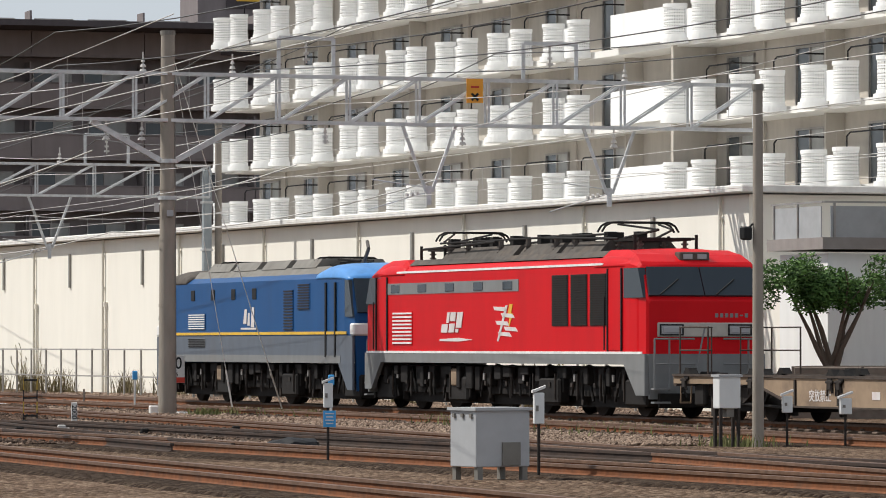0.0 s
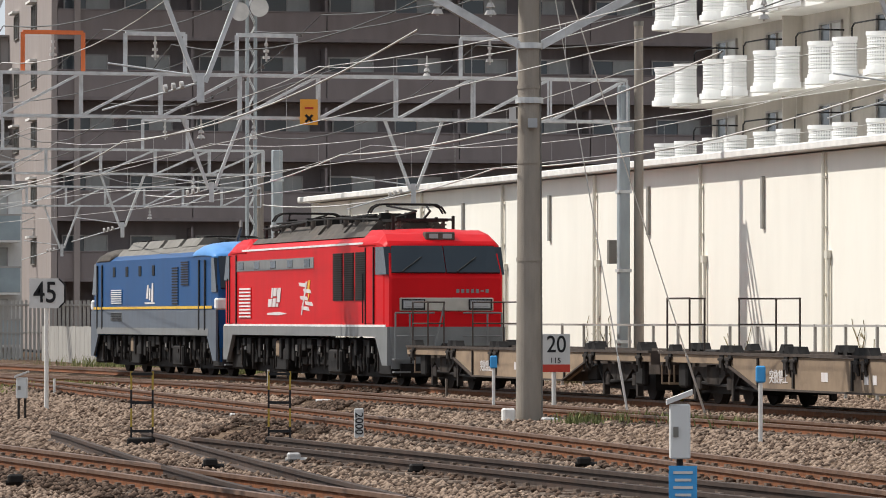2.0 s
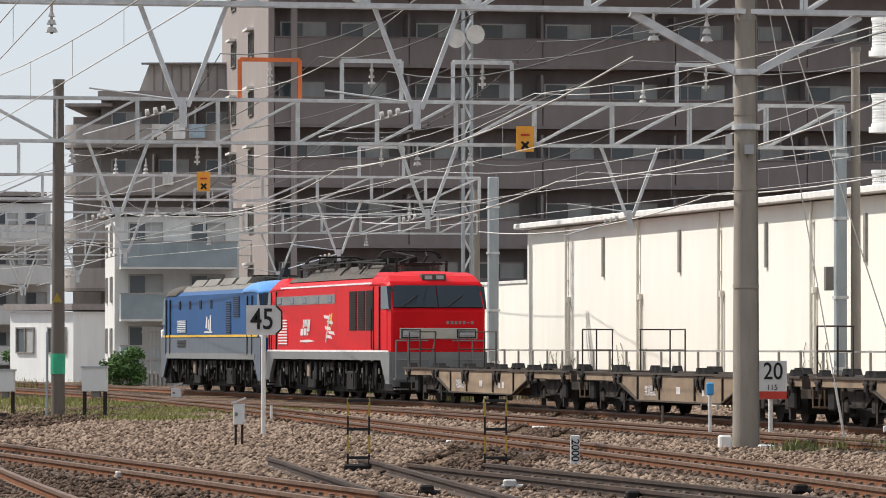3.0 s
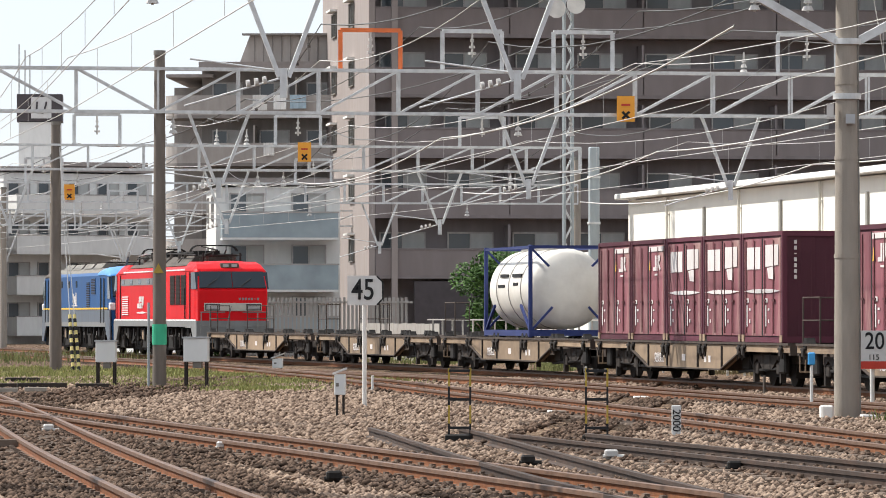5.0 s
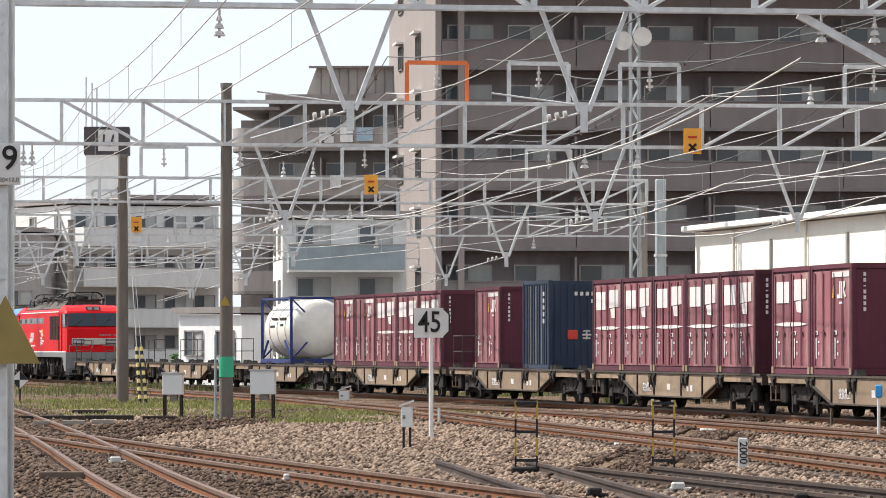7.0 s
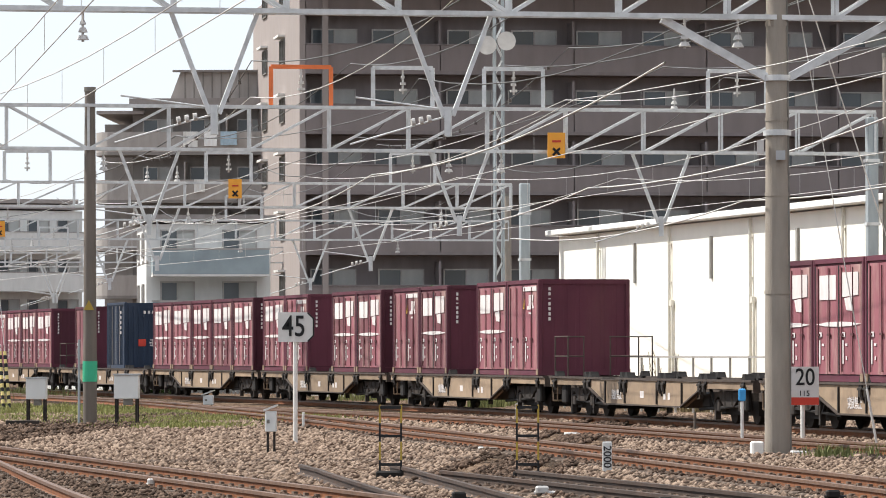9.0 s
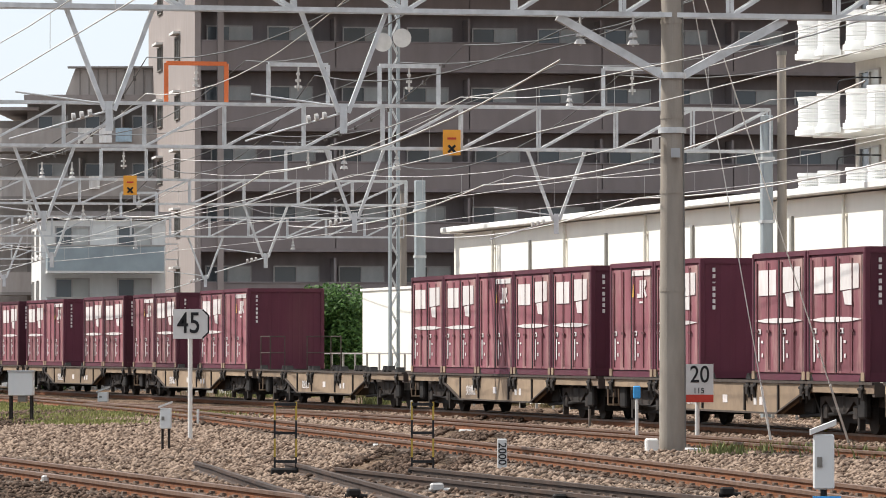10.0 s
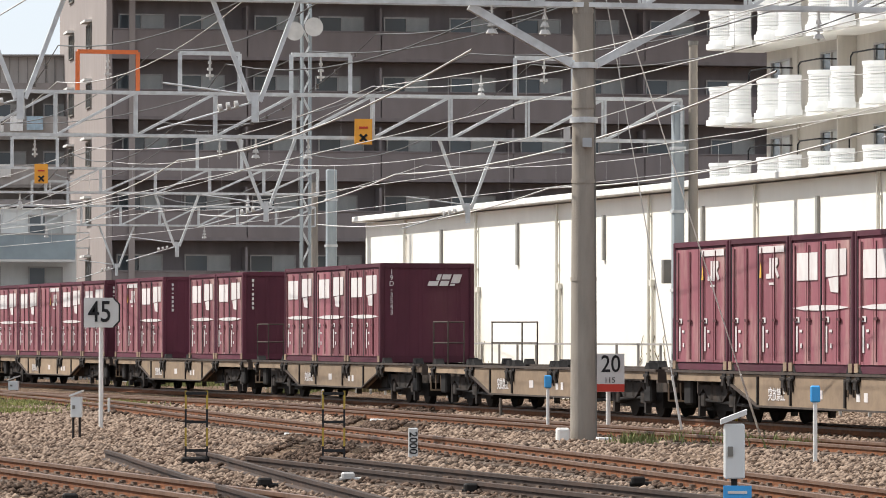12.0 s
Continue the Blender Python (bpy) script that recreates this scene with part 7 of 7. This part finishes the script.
    for (x, y) in ((-3.75, 55.2), (-2.9, 57.6), (-1.3, 53.2), (-8.1, 61.0), (-12.0, 70.5), (.6, 56), (-5.4, 49.5)):
        bm = bmesh.new()
        add_box(bm, (0, 0, .1), (.16, .1, .1), 15, .02)
        add_tube(bm, (-.1, 0, .06), (.16, 0, .06), .03, n=8)
        one("rail_joint_clamp", bm, M_INSUL if y > 56 else M_BLACK, pose(x, y, GZ), "small steel clamp on a rail", "clamp", "rail clamps")
    bm = bmesh.new()
    add_box(bm, (0, 0, .1), (.66, .18, .1), 0, .01)
    one("timber", bm, M_SLEEPER, pose(-11.2, 61.8, GZ, 0, 0, 6), "pale timber lying between the rails", "timber")
    root = thing("point_machine", pose(-19.3, 104, GZ), "pale covers of a point machine beside the rails", "point machine")
    for i in range(3):
        boxpart("cover", (i * .5, i * .9, .12), (.5, .2, .1), M_CONCRETE, root, 10, .01)
    # dark timbers and rodding lying in the grass edge
    for (x, y, l, a) in ((-20.9, 113.5, 1.6, 8), (-19.6, 114.2, 1.2, 14), (-18.2, 113.2, .8, 4), (-21.8, 124, .9, 0)):
        bm = bmesh.new()
        add_box(bm, (0, 0, .07), (l, .22, .16), 0, .015)
        one("timber", bm, M_UNDER, pose(x, y, GZ, 0, 0, a), "dark weathered timber lying beside the grass", "timber", "timbers")
    for (x, y, s) in ((-5.3, 85, .12), (-5.1, 84.7, .2), (-4.4, 100, .16), (-1.8, 98, .2), (-.4, 94, .14), (.3, 81.6, .14), (-1.1, 93, .25)):
        bm = bmesh.new()
        add_box(bm, (0, 0, .03), (s * 2, s, .05), 20, .01)
        one("litter", bm, M_SIGNWHITE if s < .2 else M_STONEWALL, pose(x, y, GZ + .02, 4, 3, 30 * s), "scrap of pale litter on the ballast", "litter", "litter")
    # retaining wall and house at the end of the warehouse
    bm = bmesh.new()
    add_box(bm, (6, 2.1, .4), (12, 4.2, 1.4))
    one("retaining_wall", bm, M_STONEWALL, pose(14.9, 74.6, 0, 0, 0, -16), "low brown stone retaining wall", "wall", kind="structure")
    bm = bmesh.new()
    for i in range(7):
        add_box(bm, (.9 + i * 1.7, -.04, .93), (1.66, .14, .3), 0, .02)
    tagged(one("coping_stones", bm, M_STONEWALL, pose(14.9, 74.6, 0, 0, 0, -16), "brown coping stones on a low wall", "stone"), kind="stuff")
    h = plain_house(pose(16.6, 79.4, 0, 0, 0, 15), 12, 3.0, 4.15, M_BALC, "white house with terrace railing behind a tree", 1, 2, win=(2.0, 1.3))
    for i in range(6):
        boxpart("terrace_post", (.1 + i * 1.9, -.2, 4.75), (.05, .05, 1.0), M_ALU, h)
    for y in (1.4, 2.9):
        boxpart("terrace_post", (-.2, y, 4.75), (.05, .05, 1.0), M_ALU, h)
    boxpart("terrace_rail", (5, -.2, 5.25), (10.4, .06, .05), M_ALU, h)
    boxpart("terrace_rail", (-.2, 1.45, 5.25), (.06, 3.2, .05), M_ALU, h)
    boxpart("terrace_panel", (5, -.17, 4.75), (10, .03, .8), M_BOXGREY, h)
    boxpart("terrace_panel", (-.17, 1.45, 4.75), (.03, 2.9, .8), M_BOXGREY, h)
    grass("weeds", [(1.6, 80.5, .7, 1.6), (2.6, 78.5, .6, 1.5), (.8, 79.6, .4, 1.0), (3.4, 76, .5, 1.5), (5.8, 66, 1.0, 4), (8.5, 55, 1.6, 4), (9, 43.5, .8, 1.4)], "yellow green weeds beside the concrete pole", 1500, .05, .26, 3, M_WEED)
    grass("grass", [(-16, 120, 2.5, 5), (-12.5, 128, 1.6, 7), (-21, 125, 3, 8), (-24, 140, 3, 8), (-18, 138, 3, 7), (-27, 155, 4, 7), (-14, 112, 1.2, 2), (-15.2, 126, 1.5, 5), (-18.5, 136, 1.5, 6), (-22, 148, 2, 6)], "dry yellow green grass between the yard tracks", 28000, .03, .15, 4)
    grass("dry_weeds", [(-8.6 + .274 * d, 162.5 - .962 * d, .5, 1.6) for d in (-12, -6, 2, 5, 9, 13, 18, 22, 31, 36, 45, 52, 60, 70)], "dry brown weeds standing against the warehouse wall", 3200, .25, 1.0, 8, M_DRY)
    grass("far_grass", [(-12, 190, 5, 12), (-14, 178, 3, 6), (-33, 190, 5, 20), (-9.5, 158, .5, 9)], "green weeds along the fence", 9000, .12, .45, 5, M_WEED)


def tree(x, y, z, trunk_h, crown, label, seed, n=2600, leaf=.11, trunks=5, name="tree", spread=.9):
    """Tapered stems with limbs and a crown of many small leaves in uneven clumps."""
    rnd = random.Random(seed)
    root = thing(name, pose(x, y, z), label, name)
    bm = bmesh.new()
    cx, cy, cz = crown
    tips = []
    for i in range(trunks):
        a = rnd.uniform(0, 6.28)
        p = Vector((rnd.uniform(-.12, .12), rnd.uniform(-.1, .1), -.1))
        for k in range(4):
            q = p + Vector((math.cos(a) * spread * cx * .22 + rnd.uniform(-.1, .1), math.sin(a) * spread * cy * .22, trunk_h / 3.2))
            r0, r1 = .085 * (1 - k * .2), .085 * (1 - (k + 1) * .2)
            add_tube(bm, p, q, max(r0, .02), max(r1, .015), 7)
            if k > 1:
                t = q + Vector((rnd.uniform(-.5, .5), rnd.uniform(-.5, .5), rnd.uniform(.1, .6)))
                add_tube(bm, q, t, .025, .01, 5)
            p = q
    part("trunk", bm, M_BARK, root)
    clumps = [Vector((rnd.gauss(0, .42) * cx, rnd.gauss(0, .42) * cy, trunk_h + cz * rnd.uniform(.05, .95))) for _ in range(26)]
    vs, fs = [], []
    for _ in range(n):
        c = clumps[rnd.randrange(len(clumps))]
        o = Vector((rnd.gauss(0, 1), rnd.gauss(0, 1), rnd.gauss(0, 1))).normalized() * rnd.uniform(.2, 1) ** .5 * .32 * (cx + cz) / 2
        p = c + o
        u = Vector((rnd.gauss(0, 1), rnd.gauss(0, 1), rnd.gauss(0, .6))).normalized() * leaf * rnd.uniform(.6, 1.3)
        w = u.orthogonal().normalized() * leaf * .45
        b = len(vs)
        vs.extend([tuple(p - u), tuple(p + w), tuple(p + u), tuple(p - w)])
        fs.append((b, b + 1, b + 2, b + 3))
    me = bpy.data.meshes.new("crown")
    me.from_pydata(vs, [], fs)
    me.materials.append(M_LEAF)
    ob = new("crown", me)
    ob.parent = root
    tagged(ob, kind="stuff")
    return root


def trees():
    tree(16.15, 76.4, 1.0, 1.75, (2.0, 1.2, .8), "clipped dark green garden tree with many stems", 2, 9000, .07, 8, spread=.5)
    tree(19.2, 77.5, 1.05, 3.6, (.9, .9, 1.6), "light green slender garden tree behind a railing", 5, 2600, .075, 3)
    tree(-13.6, 186, GZ, 1.2, (1.45, 1.5, 3.0), "bushy green tree at the end of the warehouse", 7, 13000, .095, 4)
    tree(-13.0, 188, GZ, .8, (1.4, 1.4, 2.4), "low green bush beside the fence", 9, 7000, .09, 4, "bush")
    tree(-26.0, 196, GZ, .2, (.9, .9, 1.3), "small green bush at a grey fence", 12, 3500, .085, 3, "bush")
    tree(-35, 232, GZ, .4, (1.2, 1.2, 1.6), "round green bush beyond the yard", 13, 1500, .15, 3, "bush")
    tree(-60, 262, GZ, 1.0, (1.8, 1.6, 2.4), "leafy green tree beyond the yard", 15, 2600, .17, 3)

# ---------------------------------------------------------------- assembly
ground()
build_train()
warehouse()
ivy()
fence()
panel_fence()
brown_apartments()
white_apartments()
town()
overhead()
yard()
trees()
flat_stones()
track(MAIN, "rusty main line track under the freight train", lo=40, hi=75)
track(LINE_B, "rusty yard track beside the main line", lo=48, hi=100)
track(LINE_C, "rust red yard track in the stones", lo=46, hi=105)
track(LINE_D, "dark unused siding rails", M_BLACKRAIL, lo=44, hi=66)
track(LINE_E, "brown yard track joining a switch", lo=44, hi=88)
track(LINE_F, "brown yard track running into the distance", lo=44, hi=120)


def motions():
    times = [i * 0.5 for i in range(25)]
    for ob, off, half, z in TRAIN:
        walk(ob, [(t, pose(0, 0, z) @ on_track(coupling(t) + off, half)) for t in times])


motions()
